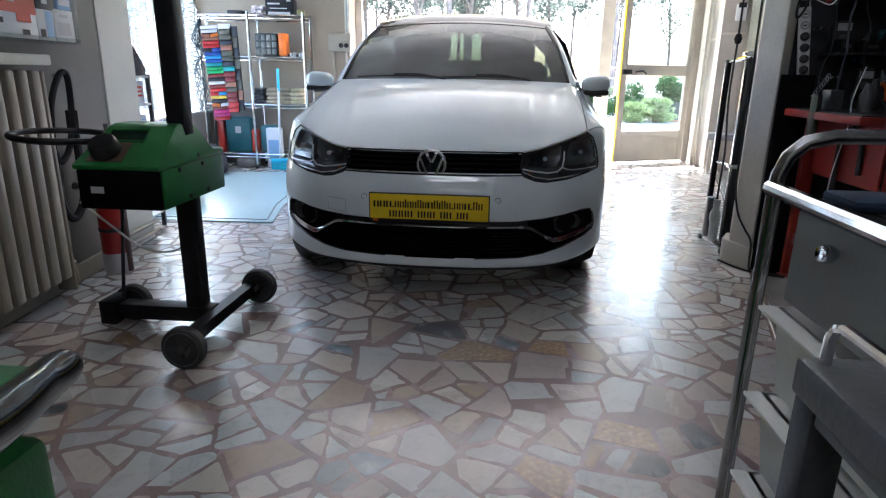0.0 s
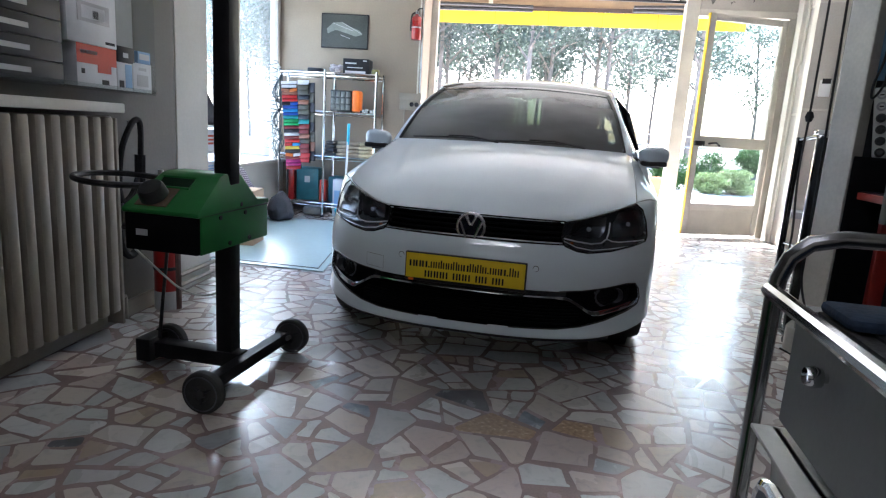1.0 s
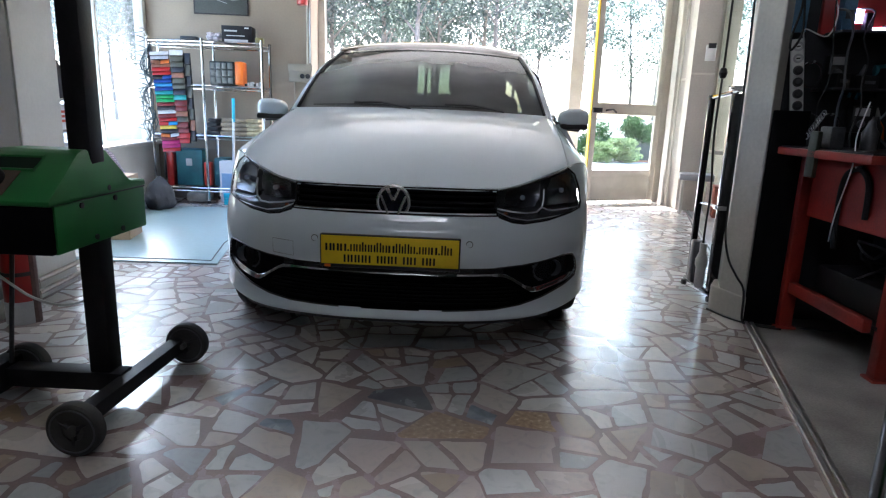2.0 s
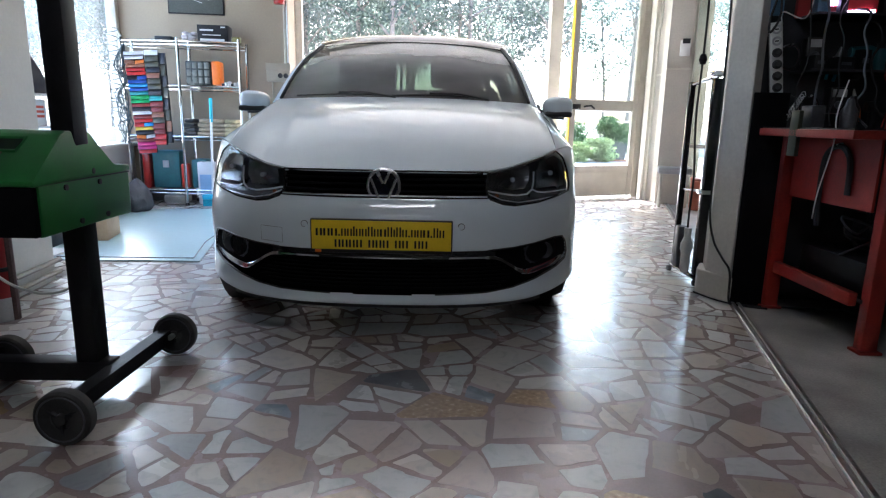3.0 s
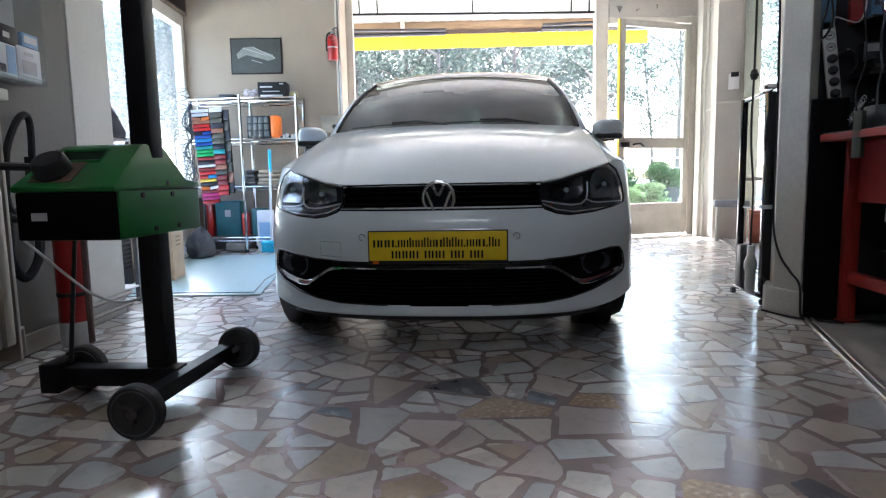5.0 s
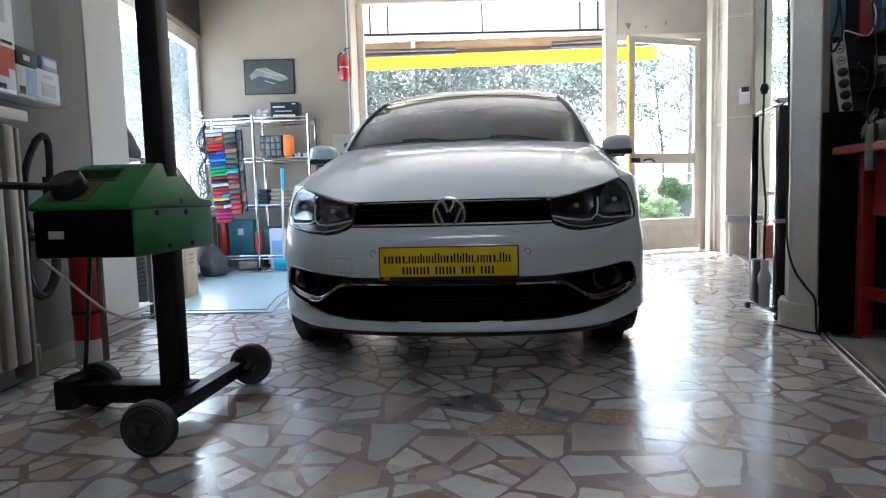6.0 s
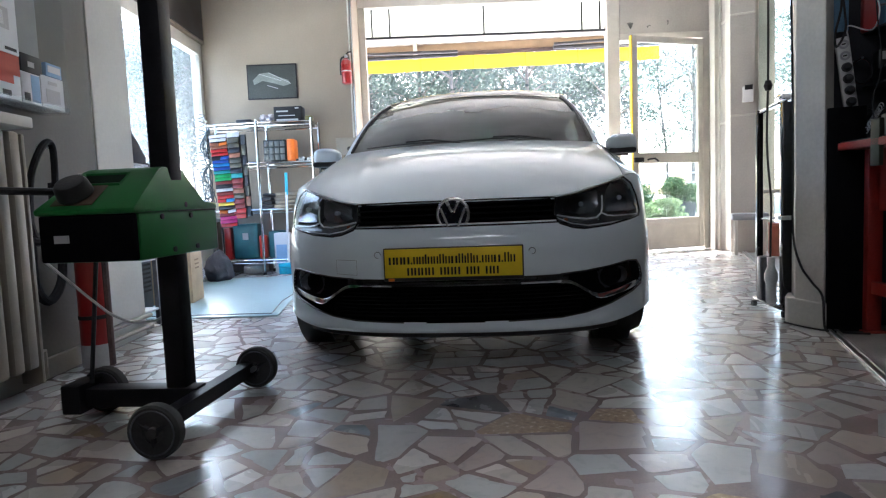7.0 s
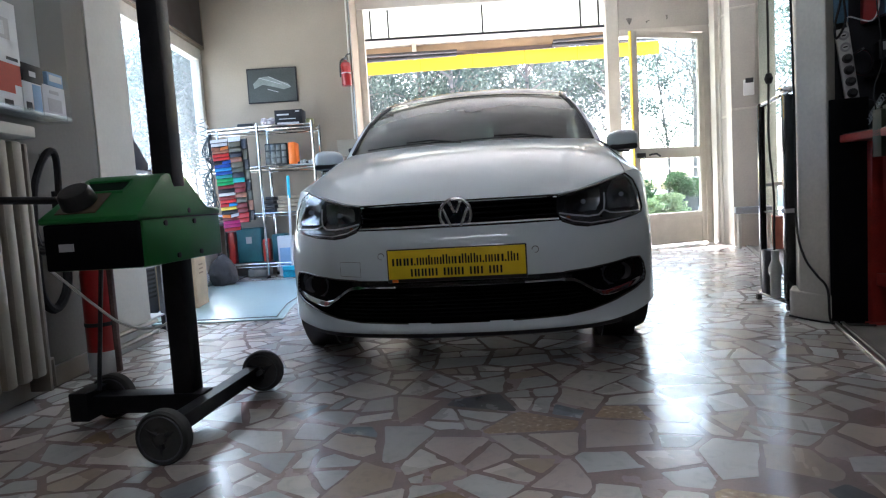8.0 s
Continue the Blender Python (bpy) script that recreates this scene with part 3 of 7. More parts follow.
rnd = random.Random(31)
woods = bmesh.new()
for k in range(230):
    u = rnd.uniform(-38, 14)
    leaves(woods, (u, rnd.uniform(38, 43), rnd.uniform(5.5, 13.5)), (2.0, 1.2, 1.5), 170, 0.20, rnd)
single("far_woods", woods, LEAF_GREY, ROOM, "hazy pale green woods in the distance", "woods", "", "stuff", False)

awning = thing("awning", ROOM @ pose(0, 0, -0.008, 0, -0.75, 0), "folding-arm awning with a yellow valance", "awning")
part("canopy", thicken(grid([[(u, 5.10 + 1.42 * q, 3.12 - 0.20 * q) for u in np.linspace(-2.6, 3.25, 12)] for q in np.linspace(0, 1, 6)]), 0.006), mat("awning_cloth", (0.50, 0.47, 0.40), 0.8, 0, 0.08, 5, 0.1), awning, "cream underside")
part("front_bar", box(-2.62, 3.27, 6.50, 6.56, 2.778, 2.905, 0.01), WOOD_TAN, awning)
part("valance", thicken(grid([[(u, 6.535 + 0.012 * math.sin(u * 9), 2.735 - 0.19 * q) for u in np.linspace(-2.6, 3.25, 60)] for q in (0, 0.33, 0.66, 1)]), 0.004), AWNING_YELLOW, awning, "yellow scalloped valance")
for u0, u1, u2, z in ((-2.45, 0.36, -1.4, 2.712), (3.2, 1.70, 2.5, 2.745)):
    arm = part("arm", tube([(u0, 6.40, z), (u1, 6.36, z)], 0.030, 8), DARK_STEEL, awning, "dark folding arm")
    part("forearm", tube([(u1, 6.30, z + 0.03), (u2, 6.28, z + 0.05)], 0.022, 8), DARK_STEEL, arm)
    part("shoulder", tube([(u2, 6.28, z + 0.05), (u2, 5.10, 3.0)], 0.018, 6), DARK_STEEL, arm)
part("track", box(-2.60, 3.25, 6.485, 6.499, 2.732, 2.786, 0.002), mat("brown_track", (0.035, 0.018, 0.016), 0.5), awning, "dark brown track")
part("front_trim", box(-2.62, 3.27, 6.505, 6.56, 2.906, 2.965, 0.004), mat("stained_trim", (0.55, 0.54, 0.52), 0.7, 0, 0.2, 9, 0.2, stain=(0.16, 0.15, 0.15)), awning, "stained white front trim")
for u in (-0.16, 0.585, 1.33, -0.91, 2.08):
    part("seam", box(u - 0.004, u + 0.004, 6.517, 6.520, 2.55, 2.73), mat("seam", (0.35, 0.2, 0.01), 0.8), awning)
part("strap", box(-0.26, -0.20, 6.44, 6.47, 2.70, 3.0, 0.003), WALL_WHITE, awning)

# ---- the car ----
CAR = pose(0.0, 0.0, 0, 0, 0, -1.2)
car = thing("car", CAR, "white small hatchback parked facing inward, lamps off", "car")
PLAN = [(0.0, 0.022), (0.1, 0.023), (0.2, 0.029), (0.3, 0.043), (0.4, 0.068), (0.5, 0.108), (0.58, 0.157), (0.65, 0.22), (0.70, 0.272), (0.74, 0.325), (0.77, 0.375), (0.80, 0.44), (0.82, 0.505), (0.835, 0.60), (0.842, 0.74)]
FACE = [(0.135, 0.06), (0.15, 0.022), (0.16, 0.003), (0.17, -0.005), (0.18, -0.005), (0.195, 0.0), (0.21, 0.005), (0.25, 0.010), (0.30, 0.012), (0.36, 0.012), (0.40, 0.006), (0.44, 0.004), (0.48, 0.010), (0.52, 0.024), (0.56, 0.046), (0.575, 0.056), (0.60, 0.064), (0.64, 0.080), (0.67, 0.094), (0.70, 0.116), (0.74, 0.15), (0.80, 0.22)]


def fine(table, n=400):
    xs = np.array([a for a, _ in table])
    ys = np.array([b for _, b in table])
    t = np.linspace(xs[0], xs[-1], n)
    y = np.interp(t, xs, ys)
    w = max(3, n // 40)
    pad = np.r_[2 * y[0] - y[w:0:-1], y, 2 * y[-1] - y[-2:-w - 2:-1]]
    return t, np.convolve(pad, np.ones(2 * w + 1) / (2 * w + 1), "valid")


PLAN_T, FACE_T = fine(PLAN), fine(FACE)


def face_y(x, z):
    return float(np.interp(abs(x), *PLAN_T) + np.interp(z, *FACE_T))


EDGE = [(0.0, 0.668), (0.30, 0.667), (0.40, 0.668), (0.47, 0.680), (0.55, 0.703), (0.63, 0.726), (0.70, 0.747), (0.76, 0.757), (0.80, 0.745), (0.842, 0.715)]
EDGE_T = fine(EDGE, 200)


def edge_z(x):
    return float(np.interp(abs(x), *EDGE_T))


def low_z(x):
    return 0.168 + 0.045 * max(0.0, (abs(x) - 0.5) / 0.34) ** 2


def cowl(x):
    q = abs(x) / 0.66
    return 0.93 + 0.17 * q * q, 0.968 - 0.014 * q * q - (0.16 * max(0, (abs(x) - 0.66) / 0.18) ** 1.5)


HEADLAMP = [(0.392, 0.662), (0.47, 0.675), (0.55, 0.698), (0.63, 0.721), (0.695, 0.741), (0.728, 0.715), (0.748, 0.66), (0.758, 0.60), (0.752, 0.578), (0.70, 0.566), (0.60, 0.549), (0.50, 0.542), (0.455, 0.548), (0.405, 0.566), (0.384, 0.60)]
GRILLE = [(0.0, 0.663), (0.36, 0.662), (0.391, 0.661), (0.383, 0.60), (0.400, 0.573), (0.36, 0.571), (0.0, 0.571)]
INTAKE = [(0.0, 0.376), (0.40, 0.376), (0.50, 0.382), (0.60, 0.392), (0.68, 0.402), (0.722, 0.398), (0.742, 0.37), (0.752, 0.325), (0.745, 0.296), (0.70, 0.274), (0.60, 0.244), (0.50, 0.223), (0.40, 0.212), (0.20, 0.208), (0.0, 0.207)]


def inside(poly, x, z):
    hit = False
    for (x0, z0), (x1, z1) in zip(poly, poly[1:] + poly[:1]):
        if (z0 > z) != (z1 > z) and x < x0 + (z - z0) / (z1 - z0) * (x1 - x0):
            hit = not hit
    return hit


XS = np.concatenate([np.linspace(0, 0.70, 150), np.linspace(0.7035, 0.842, 44)])
ROWS_F = 120


def fascia_point(x, i):
    z = low_z(x) + (edge_z(x) - low_z(x)) * i / ROWS_F
    return Vector((x, face_y(x, z), z))


SHELL = [[fascia_point(x, i) for x in XS] for i in range(ROWS_F + 1)]
HOLES = {"head": HEADLAMP, "grille": GRILLE, "intake": INTAKE}
CELL = {}
for i in range(ROWS_F):
    for j in range(len(XS) - 1):
        cx = (XS[j] + XS[j + 1]) / 2
        cz = (SHELL[i][j].z + SHELL[i + 1][j + 1].z) / 2
        CELL[i, j] = next((k for k, poly in HOLES.items() if inside(poly, cx, cz)), "skin")


def both(rows, keep, push=0.0):
    """A sheet and its mirror image, pushed back by some metres."""
    bm = grid([[p + Vector((0, push, 0)) for p in row] for row in rows], None, keep)
    bm = grid([[Vector((-p.x, p.y + push, p.z)) for p in row] for row in rows], bm, keep)
    bmesh.ops.remove_doubles(bm, verts=bm.verts, dist=0.0004)
    return bm


def one_side(rows, keep, sign, push):
    return grid([[Vector((sign * p.x, p.y + push(p), p.z)) for p in row] for row in rows], None, keep)


part("bumper", thicken(both(SHELL, lambda i, j: CELL[i, j] == "skin"), 0.004), WHITE_PAINT, car)
NH = 40
hood_rows = []
for i in range(NH + 1):
    h = i / NH
    row = []
    for x in XS:
        z0 = edge_z(x)
        y0 = face_y(x, z0) + 0.004
        y1, z1 = cowl(x)
        y1 = max(y1, y0 + 0.02)
        w = (x / 0.842) ** 3
        f = (1 - w) * (1.84 * h - 1.239 * h * h + 0.399 * h ** 3) + w * h ** 0.85
        crease = 0.004 * math.exp(-((x - (0.40 + 0.13 * h)) / 0.03) ** 2) * math.sin(math.pi * min(1, h * 1.1))
        row.append(Vector((x, y0 + (y1 - y0) * h, z0 + 0.004 * (1 - h) + (z1 - z0) * f + crease)))
    hood_rows.append(row)
cut = int(np.searchsorted(XS, 0.70))
part("hood", thicken(both(hood_rows, lambda i, j: j < cut - 1), 0.005), WHITE_PAINT, car)
for s in (-1, 1):
    fender = one_side(hood_rows, lambda i, j: j >= cut, s, lambda p: 0.0)
    part("fender", thicken(fender, 0.004), WHITE_PAINT, car)
# flanks with wheel arches, sills and tail
ys = np.linspace(0.79, 3.93, 120)
sect = [(0.74, 0.20), (0.80, 0.21), (0.828, 0.27), (0.838, 0.36), (0.842, 0.50), (0.840, 0.62), (0.832, 0.74), (0.815, 0.84), (0.785, 0.925), (0.74, 0.955)]
for s in (-1, 1):
    rows = []
    for y in ys:
        tail = max(0.0, (y - 3.45) / 0.48)
        inn = 0.13 * tail * tail
        k = 0.45 + 0.55 * min(1.0, (y - 0.79) / 0.55)
        rows.append([Vector((s * (x - inn), y, z if z < 0.7 else 0.7 + (z - 0.7) * k + 0.04 * (y - 0.8) / 3)) for x, z in sect])
    fine_rows = [[rows[i][int(k)].lerp(rows[i][min(9, int(k) + 1)], k - int(k)) for k in np.linspace(0, 9, 46)] for i in range(len(ys))]
    ok = lambda i, j, q=fine_rows: min((q[i][j].y - 0.80) ** 2, (q[i][j].y - 3.27) ** 2) + (q[i][j].z - 0.295) ** 2 > 0.335 ** 2
    part("side_panel", thicken(grid(fine_rows, None, ok), 0.006), WHITE_PAINT, car)
    for yc in (3.27,):
        lip = [(s * 0.836, yc + 0.335 * math.cos(a), 0.295 + 0.335 * math.sin(a)) for a in np.linspace(-0.25, math.pi + 0.25, 22)]
        part("arch_lip", tube(lip, 0.012, 6), WHITE_PAINT, car)
bm = grid([[Vector((x, face_y(x, 0.165) + dy, z + 0.03 * max(0, abs(x) - 0.45))) for x in np.linspace(-0.60, 0.60, 30)] for dy, z in ((0.05, 0.162), (0.12, 0.150), (0.30, 0.160), (0.45, 0.185))])
part("undertray", bm, BLACK_PLASTIC, car)
# Underbody set low and an unseen rear piece added to block light underneath.
part("underbody", box(-0.70, 0.70, 0.40, 3.8, 0.135, 0.26, 0.03), BLACK_PLASTIC, car)
part("rear_valance", side_prism([(3.74, 0.15), (3.90, 0.17), (3.95, 0.30), (3.80, 0.32)], -0.66, 0.66, 0.01), BLACK_PLASTIC, car)
part("rear_axle", tube([(-0.66, 3.27, 0.20), (-0.3, 3.22, 0.17), (0.3, 3.22, 0.17), (0.66, 3.27, 0.20)], 0.05, 10), DARK_STEEL, car)
part("engine_bay", box(-0.60, 0.60, 0.45, 1.0, 0.262, 0.60, 0.03), BLACK_PLASTIC, car)
part("bulkhead", box(-0.72, 0.72, 1.08, 1.12, 0.262, 0.90), BLACK_PLASTIC, car)
part("tail", thicken(grid([[(x, 3.93 + 0.05 * (1 - (x / 0.72) ** 2) - 0.05 * (z - 0.55) ** 2, z) for x in np.linspace(-0.71, 0.71, 20)] for z in np.linspace(0.25, 1.0, 12)]), 0.01), WHITE_PAINT, car)

# cabin: roof, pillars, glass
def wind(x, t):
    """The windscreen: x across (-1 to 1), t from cowl to roof."""
    bx, tx = 0.665, 0.555
    q = x * x
    low = Vector((bx * x, 0.95 + 0.16 * q, 0.960 - 0.006 * q))
    top = Vector((tx * x, 1.63 + 0.08 * q, 1.322 - 0.028 * q))
    return low.lerp(top, t) + Vector((0, -0.035, 0.03)) * math.sin(math.pi * t)


def roof_pt(x, q):
    y = 1.635 + 1.72 * q
    z = 1.324 + 0.066 * (1 - math.exp(-1.72 * q / 0.14)) + 0.022 * math.sin(math.pi / 2 * min(1.0, q / 0.36)) - 0.07 * max(0.0, q - 0.36) ** 1.3
    w = 0.585 + 0.03 * math.sin(math.pi * q)
    drop = 0.030 * abs(x) ** 3
    return Vector((w * x, y + 0.08 * x * x * (1 - q), z - drop + (-0.042 * x * x * (1 - q) * 0.4)))


part("windscreen", grid([[wind(x, t) for x in np.linspace(-1, 1, 25)] for t in np.linspace(0.0, 1, 16)]), CAR_GLASS, car, "tinted windscreen, ceiling reflection put in as grey haze").visible_shadow = False
part("roof_seal", grid([[roof_pt(x, q) + Vector((0, -0.002, 0.003)) for x in np.linspace(-0.97, 0.97, 25)] for q in (-0.006, 0.012, 0.03, 0.05)]), GLOSS_BLACK, car)
band = [[wind(x, t) + Vector((0, -0.003, 0.003)) for x in np.linspace(-1, 1, 25)] for t in (0.955, 0.98, 1.0)]
part("windscreen_band", grid(band), GLOSS_BLACK, car)
part("cowl_panel", thicken(grid([[Vector((0.68 * x, 0.915 + 0.165 * x * x + 0.05 * q, 0.958 - 0.014 * x * x - 0.004 * q)) for x in np.linspace(-1, 1, 25)] for q in (0, 0.5, 1)]), 0.006), BLACK_PLASTIC, car)


part("roof", thicken(grid([[roof_pt(x, q) for x in np.linspace(-1, 1, 25)] for q in [0, 0.01, 0.02, 0.035, 0.05, 0.07, 0.09, 0.12, 0.16] + list(np.linspace(0.2, 1, 18))]), 0.012), WHITE_PAINT, car)
for s in (-1, 1):
    rows = []
    for t in np.linspace(-0.03, 1.04, 16):
        fold = 1 - 0.45 * max(0.0, t)
        rows.append([wind(s, t) + Vector((s * a * fold, b, c)) for a, b, c in ((-0.012, -0.004, 0.002), (0.004, -0.006, 0.004), (0.022, 0.002, 0.003), (0.036, 0.020, -0.004), (0.042, 0.045, -0.014), (0.030, 0.070, -0.020))])
    part("a_pillar", thicken(grid(rows), 0.004), WHITE_PAINT, car)
    seal = [wind(s * 0.985, t) + Vector((0, -0.006, 0.004)) for t in np.linspace(0, 1, 12)]
    part("screen_seal", tube(seal, 0.009, 6), BLACK_PLASTIC, car)
    part("b_pillar", tube([(s * 0.785, 2.15, 0.95), (s * 0.70, 2.19, 1.20), (s * 0.575, 2.22, 1.345)], [0.035, 0.03, 0.018], 8), GLOSS_BLACK, car)
    part("c_pillar", tube([(s * 0.78, 3.25, 0.98), (s * 0.69, 3.22, 1.2), (s * 0.535, 3.15, 1.31)], [0.075, 0.07, 0.04], 8), WHITE_PAINT, car)
    for y0, y1, t0 in ((1.22, 2.13, 1.73), (2.19, 3.2, 2.24)):
        rows = []
        for q in np.linspace(0, 1, 8):
            row = []
            for p in np.linspace(0, 1, 10):
                low = Vector((0.70 + 0.09 * p ** 0.6 if y0 < 1.5 else 0.79, y0 + (y1 - y0) * p, 0.955))
                y_top = low.y + (t0 - y0) * (1 - p) * (0.95 if y0 < 1.5 else 0.1)
                top = roof_pt(1, max(0.0, (y_top - 1.71) / 1.72)) - Vector((0.012, 0, 0.012))
                top.y = y_top
                pt = low.lerp(top, q)
                row.append(Vector((s * pt.x, pt.y, pt.z)))
            rows.append(row)
        part("side_window", grid(rows), SIDE_GLASS, car).visible_shadow = False
    part("roof_rail", tube([roof_pt(s, q) - Vector((s * 0.006, 0, 0.012)) for q in np.linspace(0.012, 1, 14)], [0.010] + [0.016] * 13, 8), WHITE_PAINT, car)
part("rear_window", grid([[Vector((x * (0.50 - 0.06 * q), 3.72 - 0.40 * q, 1.0 + 0.36 * q)) for x in np.linspace(-1, 1, 10)] for q in np.linspace(0, 1, 6)]), REAR_GLASS, car).visible_shadow = False

# inside of the cabin
part("dashboard", side_prism([(1.10, 0.70), (1.10, 0.925), (1.25, 0.95), (1.45, 0.93), (1.56, 0.86), (1.52, 0.60)], -0.70, 0.70, 0.02), BLACK_PLASTIC, car)
part("cabin_floor", box(-0.72, 0.72, 1.13, 3.75, 0.262, 0.32), CABIN, car)
part("headlining", grid([[roof_pt(x * 0.97, q) - Vector((0, 0, 0.022)) for x in np.linspace(-1, 1, 12)] for q in np.linspace(0.03, 0.97, 10)]), CABIN_LIGHT, car)
for s in (-0.36, 0.36):
    seat = part("front_seat", box(s - 0.24, s + 0.24, 1.75, 2.25, 0.33, 0.52, 0.05), CABIN, car)
    part("backrest", box(s - 0.23, s + 0.23, 2.24, 2.37, 0.50, 1.08, 0.05), CABIN, seat)
    c, r = (-0.43, 0.14) if s < 0 else (0.30, 0.205)
    part("headrest", box(c - r, c + r, 2.28, 2.37, 1.085, 1.315, 0.04), CABIN, seat)
rear = part("rear_seat", box(-0.62, 0.62, 2.75, 3.15, 0.33, 0.52, 0.05), CABIN, car)
part("backrest", box(-0.62, 0.62, 3.14, 3.28, 0.50, 1.115, 0.05), CABIN, rear)
for s in (-0.38, 0.38):
    part("headrest", box(s - 0.15, s + 0.15, 3.16, 3.25, 1.12, 1.335, 0.03), CABIN, rear)
part("parcel_shelf", box(-0.58, 0.58, 3.29, 3.70, 0.96, 0.975), CABIN, car)
ring = [(0.36 + 0.185 * math.cos(a), 1.62 + 0.07 * math.sin(a), 0.93 + 0.17 * math.sin(a)) for a in np.linspace(0, 2 * math.pi, 24, endpoint=False)]
wheel_in = part("steering_wheel", tube(ring, 0.016, 8, None, True), BLACK_PLASTIC, car)
part("spoke", tube([(0.19, 1.62, 0.93), (0.53, 1.62, 0.93)], 0.018, 6), BLACK_PLASTIC, wheel_in)
part("inner_mirror", box(-0.105, 0.015, 1.615, 1.645, 1.252, 1.284, 0.012), GREY_PANEL, car)

# lamps
def band_on(poly, r, material, name, parent, sign, push=-0.004, closed=True):
    pts = []
    ring_pts = poly + (poly[:1] if closed else [])
    for (x0, z0), (x1, z1) in zip(ring_pts, ring_pts[1:]):
        n = max(2, int(math.hypot(x1 - x0, z1 - z0) / 0.02))
        pts += [(x0 + (x1 - x0) * k / n, z0 + (z1 - z0) * k / n) for k in range(n)]
    if not closed:
        pts.append(poly[-1])
    line = [Vector((sign * x, face_y(x, z) + push, z)) for x, z in pts]
    return part(name, tube(line, r, 6, None, closed), material, parent)


def surf(name, poly, parent, material, sign, push, smooth=True):
    """A sheet over a front-view polygon that follows the bumper's skin."""
    x0, x1 = min(p[0] for p in poly), max(p[0] for p in poly)
    z0, z1 = min(p[1] for p in poly), max(p[1] for p in poly)
    nx, nz = int((x1 - x0) / 0.005) + 2, int((z1 - z0) / 0.005) + 2
    rows = [[Vector((sign * x, face_y(x, z) + push(x, z), z)) for x in np.linspace(x0, x1, nx)] for z in np.linspace(z0, z1, nz)]
    ok = lambda i, j: inside(poly, x0 + (x1 - x0) * (j + 0.5) / (nx - 1), z0 + (z1 - z0) * (i + 0.5) / (nz - 1))
    return part(name, grid(rows, None, ok), material, parent)


REFLECTOR = mat("lamp_reflector", (0.15, 0.155, 0.165), 0.26, 1.0, 0.03, 10, spread=0.03)
SMOKE = mat("lamp_housing", (0.055, 0.057, 0.062), 0.3, 0.4, 0.2, 12)
SATIN = mat("satin_chrome", (0.86, 0.87, 0.88), 0.38, 0.7, 0.04, 12)
for s in (-1, 1):
    lamp = surf("headlight", HEADLAMP, car, SMOKE, s, lambda x, z: 0.065 - 0.045 * math.exp(-((z - 0.56) / 0.03) ** 2))
    tagged(lamp, "dark clear-lens headlight with chrome reflectors, unlit")
    for outline, cx, cz in (([(0.418, 0.608), (0.49, 0.594), (0.545, 0.600), (0.566, 0.630), (0.566, 0.690), (0.50, 0.676), (0.428, 0.656)], 0.495, 0.635), ([(0.598, 0.600), (0.735, 0.600), (0.737, 0.655), (0.712, 0.705), (0.690, 0.722), (0.62, 0.704), (0.597, 0.66)], 0.665, 0.655)):
        bowl = surf("reflector", outline, lamp, REFLECTOR, s, lambda x, z, cx=cx, cz=cz: 0.060 - min(0.04, 5.5 * ((x - cx) ** 2 + 1.6 * (z - cz) ** 2)))
        part("bulb", lathe([(0.0, -0.012), (0.009, -0.008), (0.010, 0.02), (0.0, 0.024)], 12, "y", (s * cx, face_y(cx, cz) + 0.044, cz)), mat("bulb_glass", (0.3, 0.33, 0.36), 0.1, 0.0, 0.02, 9), bowl)
    for strip, w in (([(0.396, 0.597), (0.45, 0.586), (0.51, 0.578), (0.553, 0.581), (0.575, 0.598), (0.581, 0.625), (0.583, 0.665)], 0.0036), ([(0.575, 0.598), (0.60, 0.587), (0.63, 0.583), (0.745, 0.584)], 0.003), ([(0.750, 0.571), (0.66, 0.561), (0.517, 0.552), (0.45, 0.563), (0.392, 0.588)], 0.0024)):
        band_on(strip, w, SATIN, "chrome_strip", lamp, s, 0.006, False)
    part("side_marker", lathe([(0, -0.004), (0.007, 0), (0.008, 0.008), (0, 0.010)], 12, "y", (s * 0.43, face_y(0.43, 0.575) + 0.02, 0.577)), mat("amber_marker", (0.30, 0.08, 0.02), 0.3), lamp)
    lens = surf("lens", HEADLAMP, lamp, LENS, s, lambda x, z: -0.003)
    lens.visible_shadow = False
    band_on(HEADLAMP, 0.0042, GLOSS_BLACK, "lamp_seal", lamp, s, 0.0)

# grille
gr = part("grille", both([[fascia_point(x, i) for x in XS] for i in range(ROWS_F + 1)], lambda i, j: CELL[i, j] == "grille", 0.035), GRILLE_BLACK, car, "black slatted grille with a chrome line")
for z in (0.594, 0.616, 0.638, 0.656):
    xm = 0.385
    bm = grid([[Vector((x, face_y(x, z) + dy, z + dz)) for x in np.linspace(-xm, xm, 40)] for dy, dz in ((0.03, 0.004), (0.004, 0.004), (0.002, 0), (0.004, -0.004), (0.03, -0.004))])
    part("slat", bm, GRILLE_BLACK, gr)
bm = grid([[Vector((x, face_y(x, 0.577) + dy, 0.577 + dz)) for x in np.linspace(-0.392, 0.392, 50)] for dy, dz in ((0.012, 0.004), (-0.003, 0.004), (-0.006, 0), (-0.003, -0.004), (0.012, -0.004))])
part("chrome_line", bm, CHROME, gr)
for s in (-1, 1):
    band_on([(0.0, 0.667), (0.2, 0.667), (0.395, 0.665)], 0.004, GLOSS_BLACK, "grille_gap", gr, s, 0.002, False)
    band_on([(0.0, 0.5695), (0.2, 0.5695), (0.398, 0.571)], 0.003, GLOSS_BLACK, "grille_gap", gr, s, 0.001, False)

